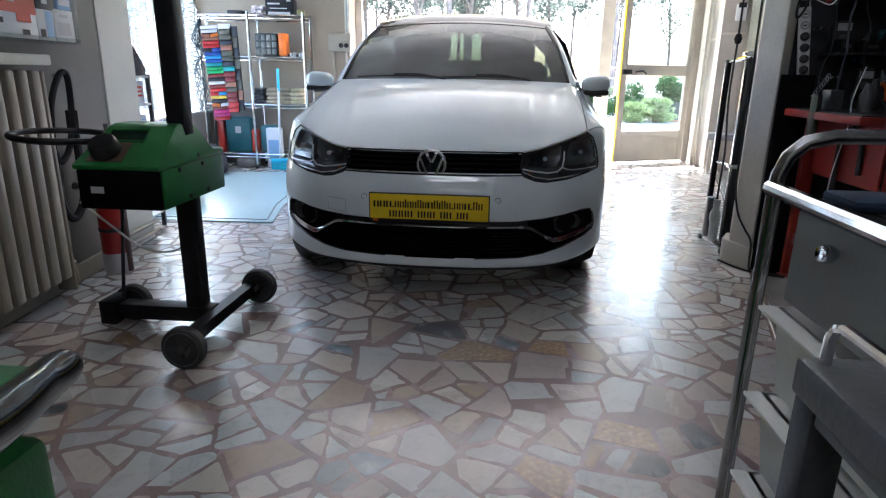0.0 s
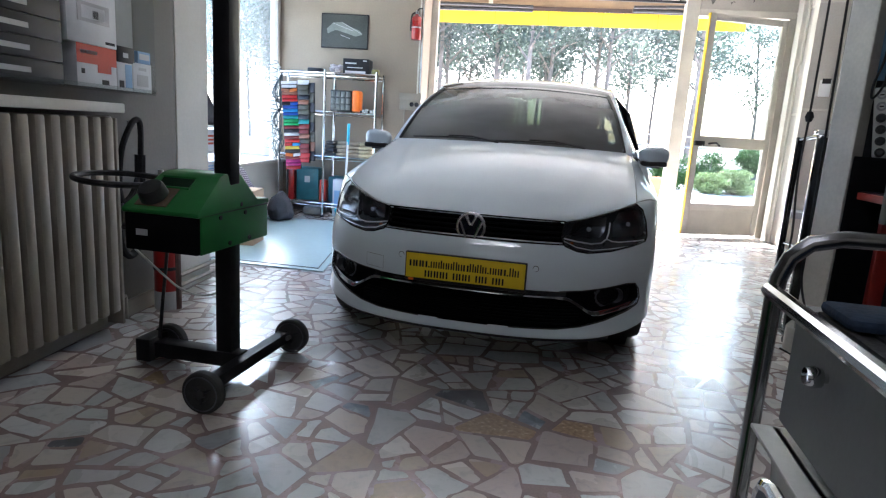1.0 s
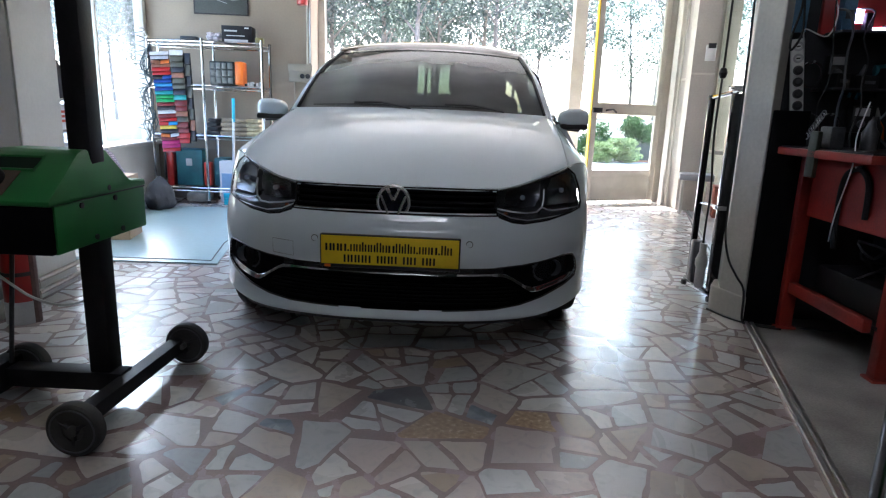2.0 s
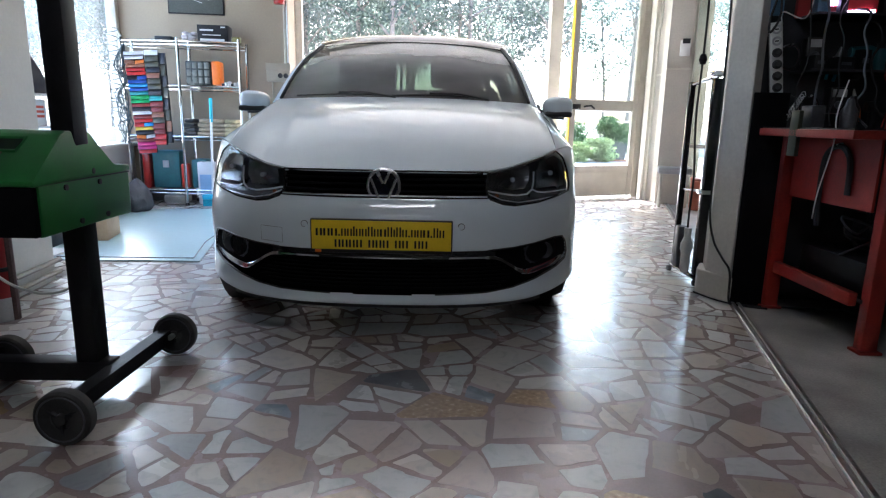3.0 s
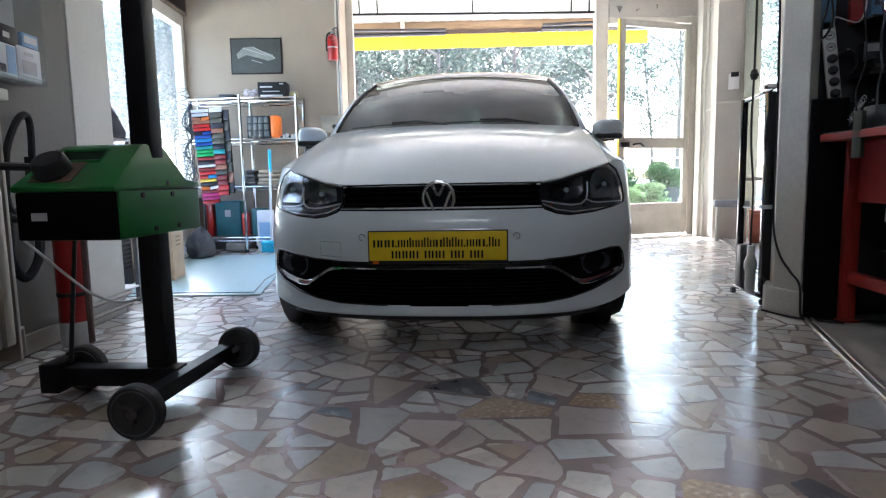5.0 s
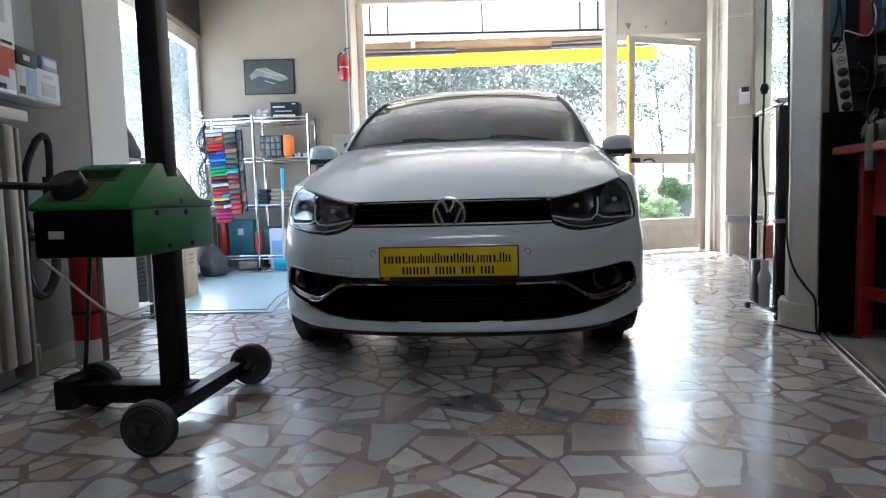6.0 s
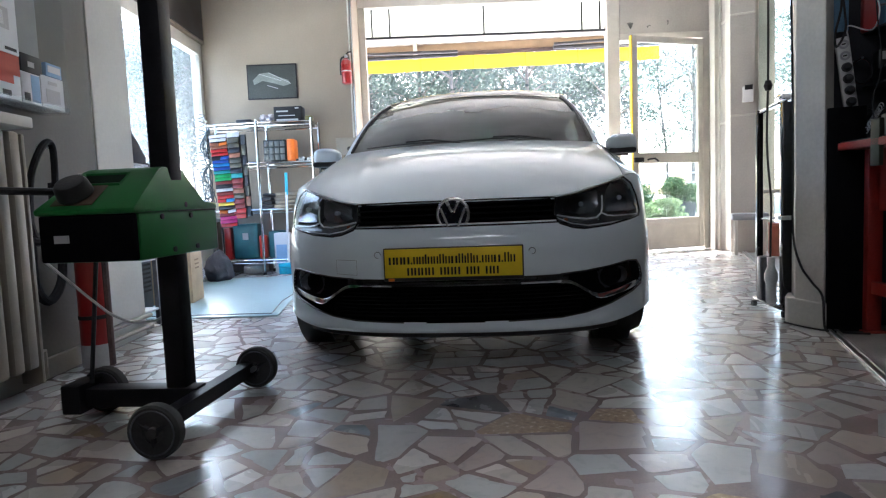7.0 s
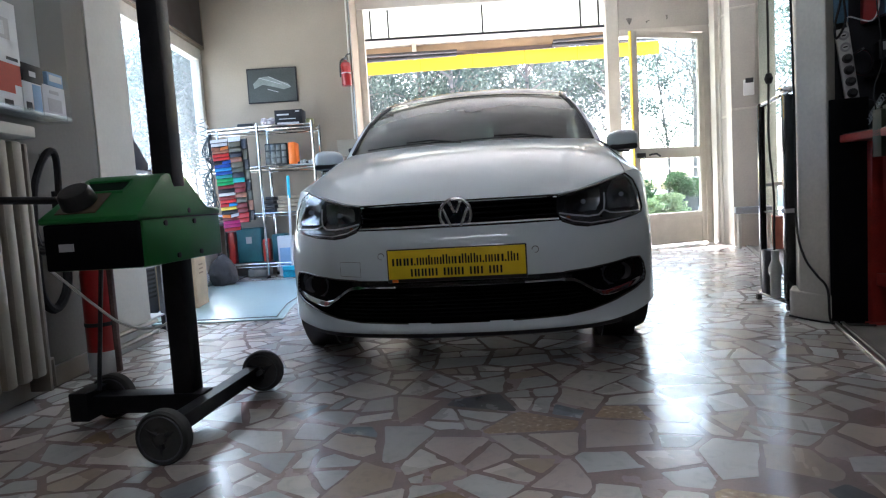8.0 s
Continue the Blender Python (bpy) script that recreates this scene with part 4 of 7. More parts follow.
# round emblem
by = face_y(0, 0.616)
SILVER = mat("brushed_silver", (0.66, 0.66, 0.68), 0.25, 1.0, 0.05, 14)
em = part("emblem", lathe([(0.0, -0.012), (0.057, -0.012), (0.0575, -0.004), (0.057, 0.0), (0.0, 0.002)], 40, "y", (0, by - 0.012, 0.616)), mat("emblem_back", (0.012, 0.013, 0.022), 0.2, 0.2, 0.1, 10), car, "round chrome emblem")
ring = [(0.0595 * math.cos(a), by - 0.010, 0.616 + 0.0595 * math.sin(a)) for a in np.linspace(0, 2 * math.pi, 48, endpoint=False)]
part("ring", tube(ring, 0.0075, 8, None, True), SILVER, em)
for x0, z0, x1, z1 in ((-0.022, 0.048, -0.003, 0.008), (0.022, 0.048, 0.003, 0.008), (-0.047, 0.024, -0.019, -0.045), (0.047, 0.024, 0.019, -0.045)):
    part("bar", tube([(x0, by - 0.016, 0.616 + z0), (x1, by - 0.016, 0.616 + z1)], 0.0066, 8), SILVER, em)

# plate with rows of plain bars
plate = part("number_plate", box(-0.2625, 0.2625, 0.0, 0.022, 0.372, 0.498, 0.004), BLACK_PLASTIC, car, "yellow plate in a black holder")
part("plate_face", box(-0.257, 0.257, -0.003, -0.0005, 0.386, 0.494, 0.001), YELLOW, plate, "yellow face")

def print_mark(x, w, z, h):
    """A printed mark: one plain bar, or two upright bars where it is broad."""
    if w < 0.01:
        return part("print_bar", box(x, x + w, -0.0045, -0.0032, z, z + h), DARK_CARD, plate)
    bm = box(x, x + 0.33 * w, -0.0045, -0.0032, z, z + h)
    box(x + 0.67 * w, x + w, -0.0045, -0.0032, z, z + h, 0.0, bm)
    return part("print_bar", bm, DARK_CARD, plate)


x = -0.241
for k in range(23):
    dot, thin, wide = k in (3, 16, 20), k in (6, 13), k in (0, 1, 2, 11, 19)
    w = 0.0062 if dot or thin else 0.0235 if wide else 0.0178
    h = 0.0065 if dot else 0.036 if k in (6, 9, 12, 14, 21) else 0.0275
    print_mark(x, w, 0.4365, h)
    x += w + 0.0042
x = -0.172
for n in (4, 3, 2, 2):
    for k in range(n):
        print_mark(x, 0.0215, 0.3945, 0.0285)
        x += 0.0265
    x += 0.0185
part("holder_tab", box(-0.245, -0.222, -0.004, -0.001, 0.3735, 0.3845, 0.002), ORANGE, plate)

# lower intake, fog lamps and chrome
lower = part("lower_intake", both(SHELL, lambda i, j: CELL[i, j] == "intake", 0.045), GRILLE_BLACK, car, "black honeycomb lower intake")
bm = grid([[Vector((x, face_y(x, z) + 0.062, z)) for x in np.linspace(-0.74, 0.74, 60)] for z in (0.185, 0.22, 0.26, 0.30, 0.34, 0.385)])
part("intake_backing", bm, GRILLE_BLACK, lower)
for z in np.linspace(0.226, 0.33, 8):
    xm = 0.46 + 1.2 * max(0, z - 0.226) if z < 0.27 else 0.50 - 0.7 * (z - 0.27)
    part("mesh_bar", tube([(x, face_y(x, z) + 0.028, z) for x in np.linspace(-xm, xm, 30)], 0.0045, 5), GRILLE_BLACK, lower)
bm = grid([[Vector((x, face_y(x, 0.36) + dy, z)) for x in np.linspace(-0.43, 0.43, 50)] for z, dy in ((0.378, 0.002), (0.372, 0.0), (0.352, 0.002), (0.346, 0.012), (0.344, 0.04))])
part("upper_strip", bm, GLOSS_BLACK, lower)
for s in (-1, 1):
    surround = [(0.43, 0.376), (0.50, 0.382), (0.60, 0.392), (0.68, 0.402), (0.722, 0.398), (0.742, 0.37), (0.750, 0.33), (0.735, 0.302), (0.66, 0.288), (0.565, 0.278), (0.52, 0.292), (0.47, 0.325), (0.43, 0.346)]
    fogbed = surf("fog_surround", surround, lower, GRILLE_BLACK, s, lambda x, z: 0.018)
    foglens = [(0.545, 0.375), (0.62, 0.386), (0.69, 0.394), (0.705, 0.365), (0.695, 0.325), (0.64, 0.312), (0.575, 0.305), (0.555, 0.33)]
    fog = surf("fog_lamp", foglens, lower, SMOKE, s, lambda x, z: 0.016 + 0.03 * math.exp(-((x - 0.64) / 0.05) ** 2 - ((z - 0.35) / 0.03) ** 2))
    tagged(fog, "small unlit fog lamp with clear lens")
    part("reflector", lathe([(0.0, -0.022), (0.018, -0.016), (0.03, 0.0), (0.033, 0.002), (0.033, -0.01)], 20, "y", (s * 0.64, face_y(0.64, 0.35) + 0.012, 0.35)), SMOKE, fog)
    surf("lens", foglens, fog, LENS, s, lambda x, z: 0.008).visible_shadow = False
    chrome = [(0.0, 0.348), (0.30, 0.348), (0.40, 0.347), (0.445, 0.339), (0.49, 0.312), (0.53, 0.288), (0.57, 0.280), (0.66, 0.289), (0.735, 0.305), (0.748, 0.318)]
    line = smooth_curve([(x, 0, z) for x, z in chrome], 4)
    turned = lambda x: min(1.0, max(0.0, (x - 0.50) / 0.04)) * (-0.016 + 0.17 * max(0.0, x - 0.53))
    bm = grid([[Vector((s * p.x, face_y(p.x, p.z) + dy + turned(p.x), p.z + dz * (0.55 if p.x < 0.40 else 1.0 + 0.5 * min(1.0, max(0.0, (p.x - 0.52) / 0.06))))) for p in line] for dy, dz in ((0.024, 0.0095), (0.003, 0.008), (0.0, 0.006), (-0.003, -0.005), (0.0, -0.0075), (0.02, -0.0085))])
    part("chrome_trim", bm, CHROME, lower)
    band_on(INTAKE[1:-1], 0.0035, BLACK_PLASTIC, "intake_edge", lower, s, 0.001, False)
    for z in (0.470,):
        part("parking_sensor", lathe([(0, -0.004), (0.009, -0.003), (0.011, 0.004), (0, 0.006)], 16, "y", (s * 0.295, face_y(0.295, z), z)), WHITE_PAINT, car)
        ringp = [(s * 0.295 + 0.012 * math.cos(a), face_y(0.295, z) - 0.001, z + 0.012 * math.sin(a)) for a in np.linspace(0, 6.283, 16, endpoint=False)]
        part("sensor_ring", tube(ringp, 0.0016, 5, None, True), GREY_STEEL, car)
cover = surf("tow_cover", [(0.385, 0.392), (0.475, 0.396), (0.475, 0.452), (0.385, 0.450)], car, WHITE_PAINT, -1, lambda x, z: -0.0005)
band_on([(0.385, 0.392), (0.475, 0.396), (0.475, 0.452), (0.385, 0.450)], 0.0009, GREY_STEEL, "cover_gap", cover, -1, -0.0002)
part("splitter", tube([(x, face_y(x, 0.165) + 0.035, 0.158 + 0.02 * max(0, abs(x) - 0.5)) for x in np.linspace(-0.62, 0.62, 30)], 0.016, 6), BLACK_PLASTIC, car)

# mirrors and wipers
for s in (-1, 1):
    bm = bmesh.new()
    bmesh.ops.create_icosphere(bm, subdivisions=4, radius=1)
    for v in bm.verts:
        x, y, z = v.co
        e = lambda t, n: math.copysign(abs(t) ** n, t)
        x, z = e(x, 0.72), e(z, 0.72)
        y = min(e(y, 0.8), 0.55)
        tall = 0.052 + 0.006 * x
        v.co = (s * (0.822 + 0.083 * x), 1.185 + 0.075 * y + 0.03 * (x * 0.5), 0.946 + tall * z)
    mirror = part("door_mirror", bm, WHITE_PAINT, car)
    part("mirror_base", tube([(s * 0.70, 1.20, 0.925), (s * 0.76, 1.185, 0.898), (s * 0.86, 1.175, 0.887)], [0.02, 0.017, 0.01], 8), BLACK_PLASTIC, mirror)
    part("mirror_glass", box(s * 0.82 - 0.065, s * 0.82 + 0.065, 1.231, 1.234, 0.902, 0.968), REFLECTOR, mirror)
    part("lower_cap", box(s * 0.82 - 0.072, s * 0.82 + 0.072, 1.112, 1.225, 0.888, 0.918, 0.012), BLACK_PLASTIC, mirror)
for x0, x1 in ((0.42, -0.10), (-0.05, -0.56)):
    pts = [wind(x / 0.665, 0.018 + 0.010 * math.sin(k * 0.3)) + Vector((0, -0.014, 0.010)) for k, x in enumerate(np.linspace(x0, x1, 12))]
    wiper = part("wiper", tube(pts, 0.004, 6), BLACK_PLASTIC, car)
    part("wiper_arm", tube([pts[0] + Vector((0.02, -0.03, -0.01)), pts[3] + Vector((0, -0.012, 0.012)), pts[6] + Vector((0, -0.006, 0.010))], 0.006, 6), BLACK_PLASTIC, wiper)

# wheels
TYRE = [(0.205, -0.085), (0.25, -0.092), (0.28, -0.088), (0.293, -0.06), (0.298, -0.03), (0.298, 0.03), (0.293, 0.06), (0.28, 0.088), (0.25, 0.092), (0.205, 0.085)]
for s in (-1, 1):
    for yc in (0.80, 3.27):
        wheel = part("wheel", lathe(TYRE + TYRE[:1], 44, "x", (s * 0.715, yc, 0.298)), RUBBER, car)
        rim = part("rim", lathe([(0.0, 0.02), (0.04, 0.02), (0.06, 0.0), (0.19, -0.01), (0.205, 0.03), (0.21, 0.07), (0.20, 0.072), (0.18, -0.05), (0.0, -0.05)], 36, "x", (s * 0.715, yc, 0.298)), STEEL, wheel)
        for k in range(5):
            a = k * 2 * math.pi / 5
            part("spoke", tube([(s * 0.79, yc + 0.05 * math.cos(a), 0.298 + 0.05 * math.sin(a)), (s * 0.80, yc + 0.19 * math.cos(a), 0.298 + 0.19 * math.sin(a))], 0.02, 6), STEEL, wheel)
        part("arch_liner", lathe([(0.335, -0.10), (0.345, -0.10), (0.345, 0.04), (0.335, 0.04), (0.335, -0.10)], 30, "x", (s * 0.70, yc, 0.295)), BLACK_PLASTIC, wheel)

# ---- headlight tester ----
tester = thing("headlight_tester", pose(0, 0, 0), "green headlight aiming tester on a black wheeled stand", "headlight tester")
STAND_BLACK = mat("stand_black", (0.009, 0.009, 0.011), 0.42, 0.1, 0.3, 14, 0.1, spec=0.3)
part("column", box(-0.905, -0.838, -0.42, -0.35, 0.05, 2.55, 0.005), STAND_BLACK, tester, "black square steel column")
part("cross_bar", tube([(-0.789, -0.675, 0.075), (-0.775, -0.105, 0.075)], 0.033, 4), STAND_BLACK, tester, "", None, False)
part("stem_bar", box(-1.20, -0.80, -0.43, -0.36, 0.045, 0.105, 0.004), STAND_BLACK, tester)
part("end_block", box(-1.24, -1.175, -0.46, -0.34, 0.03, 0.125, 0.006), STAND_BLACK, tester)
WHEEL_T = [(0.030, 0.017), (0.058, 0.019), (0.070, 0.021), (0.0755, 0.014), (0.0765, 0.0), (0.0755, -0.014), (0.070, -0.021), (0.058, -0.019), (0.030, -0.017)]
GREY_RUBBER = mat("grey_rubber", (0.04, 0.04, 0.039), 0.7, 0, 0.25, 20, 0.2)
for x, y in ((-0.766, -0.712), (-0.746, -0.078), (-1.175, -0.33)):
    wheel = part("wheel", lathe(WHEEL_T + WHEEL_T[:1], 36, "y", (x, y, 0.0765)), GREY_RUBBER, tester, "", None)
    hub = part("rim", lathe([(0.0, 0.024), (0.014, 0.024), (0.016, 0.014), (0.052, 0.008), (0.057, 0.016), (0.057, -0.016), (0.0, -0.016)], 28, "y", (x, y, 0.0765)), mat("hub_plastic", (0.045, 0.044, 0.042), 0.5, 0, 0.25, 20, 0.1), wheel)
    for k in range(3):
        a = k * 2.094 + 0.5
        part("spoke", tube([(x + 0.012 * math.cos(a), y - 0.014, 0.0765 + 0.012 * math.sin(a)), (x + 0.054 * math.cos(a), y - 0.012, 0.0765 + 0.054 * math.sin(a))], 0.007, 5), DARK_STEEL, wheel)
    rim_y = y - 0.0205
    part("rim_ring", tube([(x + 0.0615 * math.cos(a), rim_y, 0.0765 + 0.0615 * math.sin(a)) for a in np.linspace(0, 6.2832, 36, endpoint=False)], 0.0024, 6, None, True), GREY_STEEL, wheel)
    part("axle", tube([(x, y, 0.0765), (x - 0.0, y + 0.05 * (1 if y < -0.3 else -1), 0.0765)], 0.01, 8), STEEL, wheel)
X0, X1 = -1.125, -0.83
part("lower_case", box(X0, X1, -0.612, -0.145, 0.532, 0.672, 0.008), GREEN, tester)
part("front_screen", box(X0 + 0.004, X1 - 0.004, -0.632, -0.612, 0.535, 0.668, 0.006), GRILLE_BLACK, tester, "black front screen panel")
part("type_label", box(-1.075, -1.03, -0.6345, -0.6322, 0.59, 0.612), GREY_BAR, tester, "small grey label")
hood_lid = side_prism([(-0.636, 0.668), (-0.640, 0.684), (-0.470, 0.800), (-0.445, 0.808), (-0.345, 0.808), (-0.325, 0.798), (-0.255, 0.702), (-0.235, 0.699), (-0.147, 0.696), (-0.143, 0.674)], X0 - 0.004, X1 + 0.004, 0.006)
for v in hood_lid.verts:
    if v.co.z > 0.71:
        q = (v.co.z - 0.70) / 0.11
        v.co.x += (0.045 if v.co.x < -0.97 else -0.02) * q
lid = part("lid", hood_lid, GREEN, tester, "green sloping lid")
# No hollow is cut: a dark green plate paints the recess's shade.
shade_plate = side_prism([(-0.5375, 0.7555), (-0.4905, 0.7876), (-0.4885, 0.7850), (-0.5355, 0.7529)], -1.062, -0.93)
part("viewing_window", shade_plate, mat("recess_shade_green", (0.003, 0.014, 0.005), 0.6, 0, 0.2, 8, spec=0.2), lid, "flat dark plate painted as the shade of a recess")
rim = [(-1.064, -0.5385, 0.7552), (-0.928, -0.5385, 0.7552), (-0.928, -0.4895, 0.7887), (-1.064, -0.4895, 0.7887)]
part("recess_rim", tube(rim, 0.0052, 8, None, True), GREEN, lid)
part("dial_plate", side_prism([(-0.625, 0.6985), (-0.545, 0.7535), (-0.5455, 0.7505), (-0.6255, 0.6955)], -1.085, -0.96), mat("dial_plate", (0.10, 0.06, 0.04), 0.5, 0, 0.2, 30), lid)
knob = lathe([(0.0, 0.040), (0.034, 0.043), (0.040, 0.042), (0.046, 0.034), (0.050, 0.0), (0.0, -0.002)], 28)
bmesh.ops.transform(knob, matrix=Matrix.Translation((-1.03, -0.59, 0.728)) @ pose(0, 0, 0, 35), verts=knob.verts)
part("knob", knob, BLACK_PLASTIC, lid, "black turning knob")
for y, z in ((-0.50, 0.655), (-0.33, 0.655), (-0.44, 0.552), (-0.30, 0.552), (-0.36, 0.69)):
    part("screw", lathe([(0, -0.003), (0.008, -0.002), (0.009, 0.003), (0, 0.004)], 10, "x", (X1 + 0.002, y, z)), BLACK_PLASTIC, tester)
part("seam", box(X1 - 0.002, X1 + 0.0025, -0.61, -0.15, 0.670, 0.6735), BLACK_PLASTIC, tester)
ringp = [(-1.322 + 0.163 * math.cos(a), -0.40 + 0.163 * math.sin(a), 0.752 - 0.01 * math.cos(a)) for a in np.linspace(0, 6.283, 40, endpoint=False)]
hring = part("hand_ring", tube(ringp, 0.012, 8, None, True), BLACK_PLASTIC, tester, "black hand ring")
part("ring_arm", tube([(-1.16, -0.40, 0.745), (-1.13, -0.42, 0.74), (-1.10, -0.46, 0.70)], 0.012, 8), STEEL, hring)
part("ring_bolt", tube([(-1.145, -0.40, 0.72), (-1.145, -0.40, 0.80)], 0.010, 8), STEEL, hring)
part("side_lever", tube([(-1.125, -0.52, 0.585), (-1.18, -0.53, 0.59), (-1.21, -0.53, 0.592)], [0.007, 0.007, 0.014], 8), BLACK_PLASTIC, tester)
part("rod", tube([(-1.12, -0.40, 0.535), (-1.165, -0.41, 0.12)], 0.007, 8), DARK_STEEL, tester)
part("lead", tube(smooth_curve([(-1.196, -0.53, 0.535), (-1.146, -0.48, 0.453), (-1.105, -0.44, 0.388), (-1.072, -0.41, 0.343), (-1.017, -0.38, 0.312), (-0.96, -0.36, 0.314), (-0.93, -0.352, 0.333)], 6), 0.0042, 6), PORCELAIN, tester, "thin white lead")

# ---- west wall ----
rad = thing("radiator", ROOM @ pose(-1.70, 0, 0), "tall old cream column radiator on the wall", "radiator")
for k in range(29):
    v = 0.012 - 0.079 * k
    part("rib", box(0.055, 0.118, v - 0.027, v + 0.027, 0.10, 0.985, 0.011), WHITE_ENAMEL, rad)
    part("rear_rib", box(0.025, 0.045, v - 0.020, v + 0.020, 0.12, 0.965, 0.008), WHITE_ENAMEL, rad)
for z in (0.14, 0.94):
    part("header", tube([(0.07, 0.055, z), (0.07, -2.24, z)], 0.022, 8), WHITE_ENAMEL, rad)
part("end_plate", box(0.03, 0.112, 0.056, 0.074, 0.03, 0.98, 0.004), WHITE_ENAMEL, rad)
part("valve", tube([(0.07, 0.075, 0.14), (0.07, 0.135, 0.14), (0.07, 0.14, 0.03)], 0.012, 8), WHITE_ENAMEL, rad)
single("wall_shelf", box(0.001, 0.135, -2.3, 0.098, 1.003, 1.045, 0.006), WALL_WHITE, ROOM @ pose(-1.70, 0, 0), "white marble shelf over the radiator", "shelf")
single("junction_box", box(0.001, 0.03, 0.105, 0.155, 0.93, 0.985, 0.005), PORCELAIN, ROOM @ pose(-1.70, 0, 0), "small white junction box on the wall", "junction box")
case = thing("display_case", ROOM @ pose(-1.70, 0, 0), "clear acrylic wall display case holding packed lamps", "display case")
part("case_floor", box(0.001, 0.115, -1.6, 0.376, 1.095, 1.103), ACRYLIC, case).visible_shadow = False
part("case_front", box(0.111, 0.115, -1.6, 0.376, 1.104, 1.118), ACRYLIC, case).visible_shadow = False
part("case_side", box(0.001, 0.115, 0.372, 0.376, 1.104, 1.75), ACRYLIC, case).visible_shadow = False
part("case_back", box(0.001, 0.006, -1.6, 0.371, 1.104, 1.95), GREY_PANEL, case)


def carton(name, v0, v1, z0, z1, body, label, bars=(), depth=0.09):
    ob = thing(name, ROOM @ pose(-1.69, 0, 0), label, "box", "boxes in the display case")
    part("carton", box(0.0, depth, v0, v1, z0, z1, 0.002), body, ob)
    for a, b, c, d, m in bars:
        part("print", box(depth + 0.0005, depth + 0.0015, v0 + a * (v1 - v0), v0 + b * (v1 - v0), z0 + c * (z1 - z0), z0 + d * (z1 - z0)), m, ob)
    return ob


carton("lamp_box", -0.15, 0.10, 1.104, 1.272, WHITE_CARD, "white and red boxed headlamp kit", [(0, 1, 0.55, 1.0, RED_CARD), (0.5, 0.85, 0.36, 0.62, RED_CARD), (0.6, 0.78, 0.08, 0.2, DARK_CARD), (0.08, 0.5, 0.78, 0.86, GREY_BAR), (0.1, 0.18, 0.3, 0.42, DARK_CARD)])
carton("camera_box", -0.195, 0.108, 1.274, 1.50, WHITE_CARD, "white boxed mirror camera", [(0.2, 0.85, 0.38, 0.72, GREY_BAR), (0.28, 0.76, 0.44, 0.66, WHITE_CARD), (0.5, 0.62, 0.46, 0.6, DARK_CARD), (0.75, 0.95, 0.05, 0.1, DARK_CARD), (0.2, 0.7, 0.9, 0.95, GREY_BAR)])
carton("bulb_box", 0.106, 0.215, 1.104, 1.225, WHITE_CARD, "small white boxed bulb set", [(0.1, 0.4, 0.1, 0.35, DARK_CARD), (0.5, 0.95, 0.1, 0.95, BLUE_CARD)])
carton("kit_box", 0.22, 0.365, 1.104, 1.235, WHITE_CARD, "pale printed kit box", [(0.2, 0.8, 0.2, 0.6, GREY_BAR), (0.3, 0.7, 0.75, 0.85, GREY_BAR)])
carton("black_box", 0.112, 0.235, 1.227, 1.295, DARK_CARD, "small black printed box in the case", [(0.3, 0.6, 0.3, 0.6, GREY_BAR)])
carton("foil_pack", 0.26, 0.36, 1.237, 1.29, BLUE_CARD, "crumpled blue-white foil pack", [(0.1, 0.9, 0.3, 0.8, WHITE_CARD)])
carton("sensor_pack", 0.125, 0.19, 1.297, 1.385, DARK_CARD, "small grey blister pack", [(0.2, 0.7, 0.2, 0.7, GREY_BAR)], 0.03)
for k in range(5):
    carton("black_carton", -0.66, -0.225, 1.104 + 0.077 * k, 1.179 + 0.077 * k, DARK_CARD, "flat black carton with grey lettering", [(0.3, 0.62, 0.35, 0.6, GREY_BAR), (0.02, 0.2, 0.4, 0.55, GREY_BAR)])
loop = smooth_curve([(-1.655, 0.25, 0.66), (-1.65, 0.27, 0.84), (-1.645, 0.345, 0.965), (-1.64, 0.395, 0.985), (-1.64, 0.41, 0.92), (-1.645, 0.40, 0.76), (-1.645, 0.34, 0.64), (-1.65, 0.27, 0.60), (-1.655, 0.25, 0.66)], 5)
hose = thing("cable_loop", ROOM @ pose(0, -0.085, -0.012), "thick black cable hung in a loop on the wall", "cable")
part("loop", tube(loop, 0.014, 8), RUBBER, hose)
part("tail", tube(smooth_curve([(-1.64, 0.40, 0.82), (-1.63, 0.39, 0.60), (-1.62, 0.36, 0.42), (-1.63, 0.28, 0.34), (-1.64, 0.22, 0.42), (-1.65, 0.24, 0.60)], 5), 0.018, 8), RUBBER, hose)
part("wrap", tube([(-1.64, 0.40, 0.82), (-1.64, 0.395, 0.72)], 0.026, 8), RUBBER, hose)
part("hook", tube([(-1.70, 0.40, 0.975), (-1.66, 0.40, 0.97), (-1.63, 0.40, 0.985)], 0.006, 6), STEEL, hose)


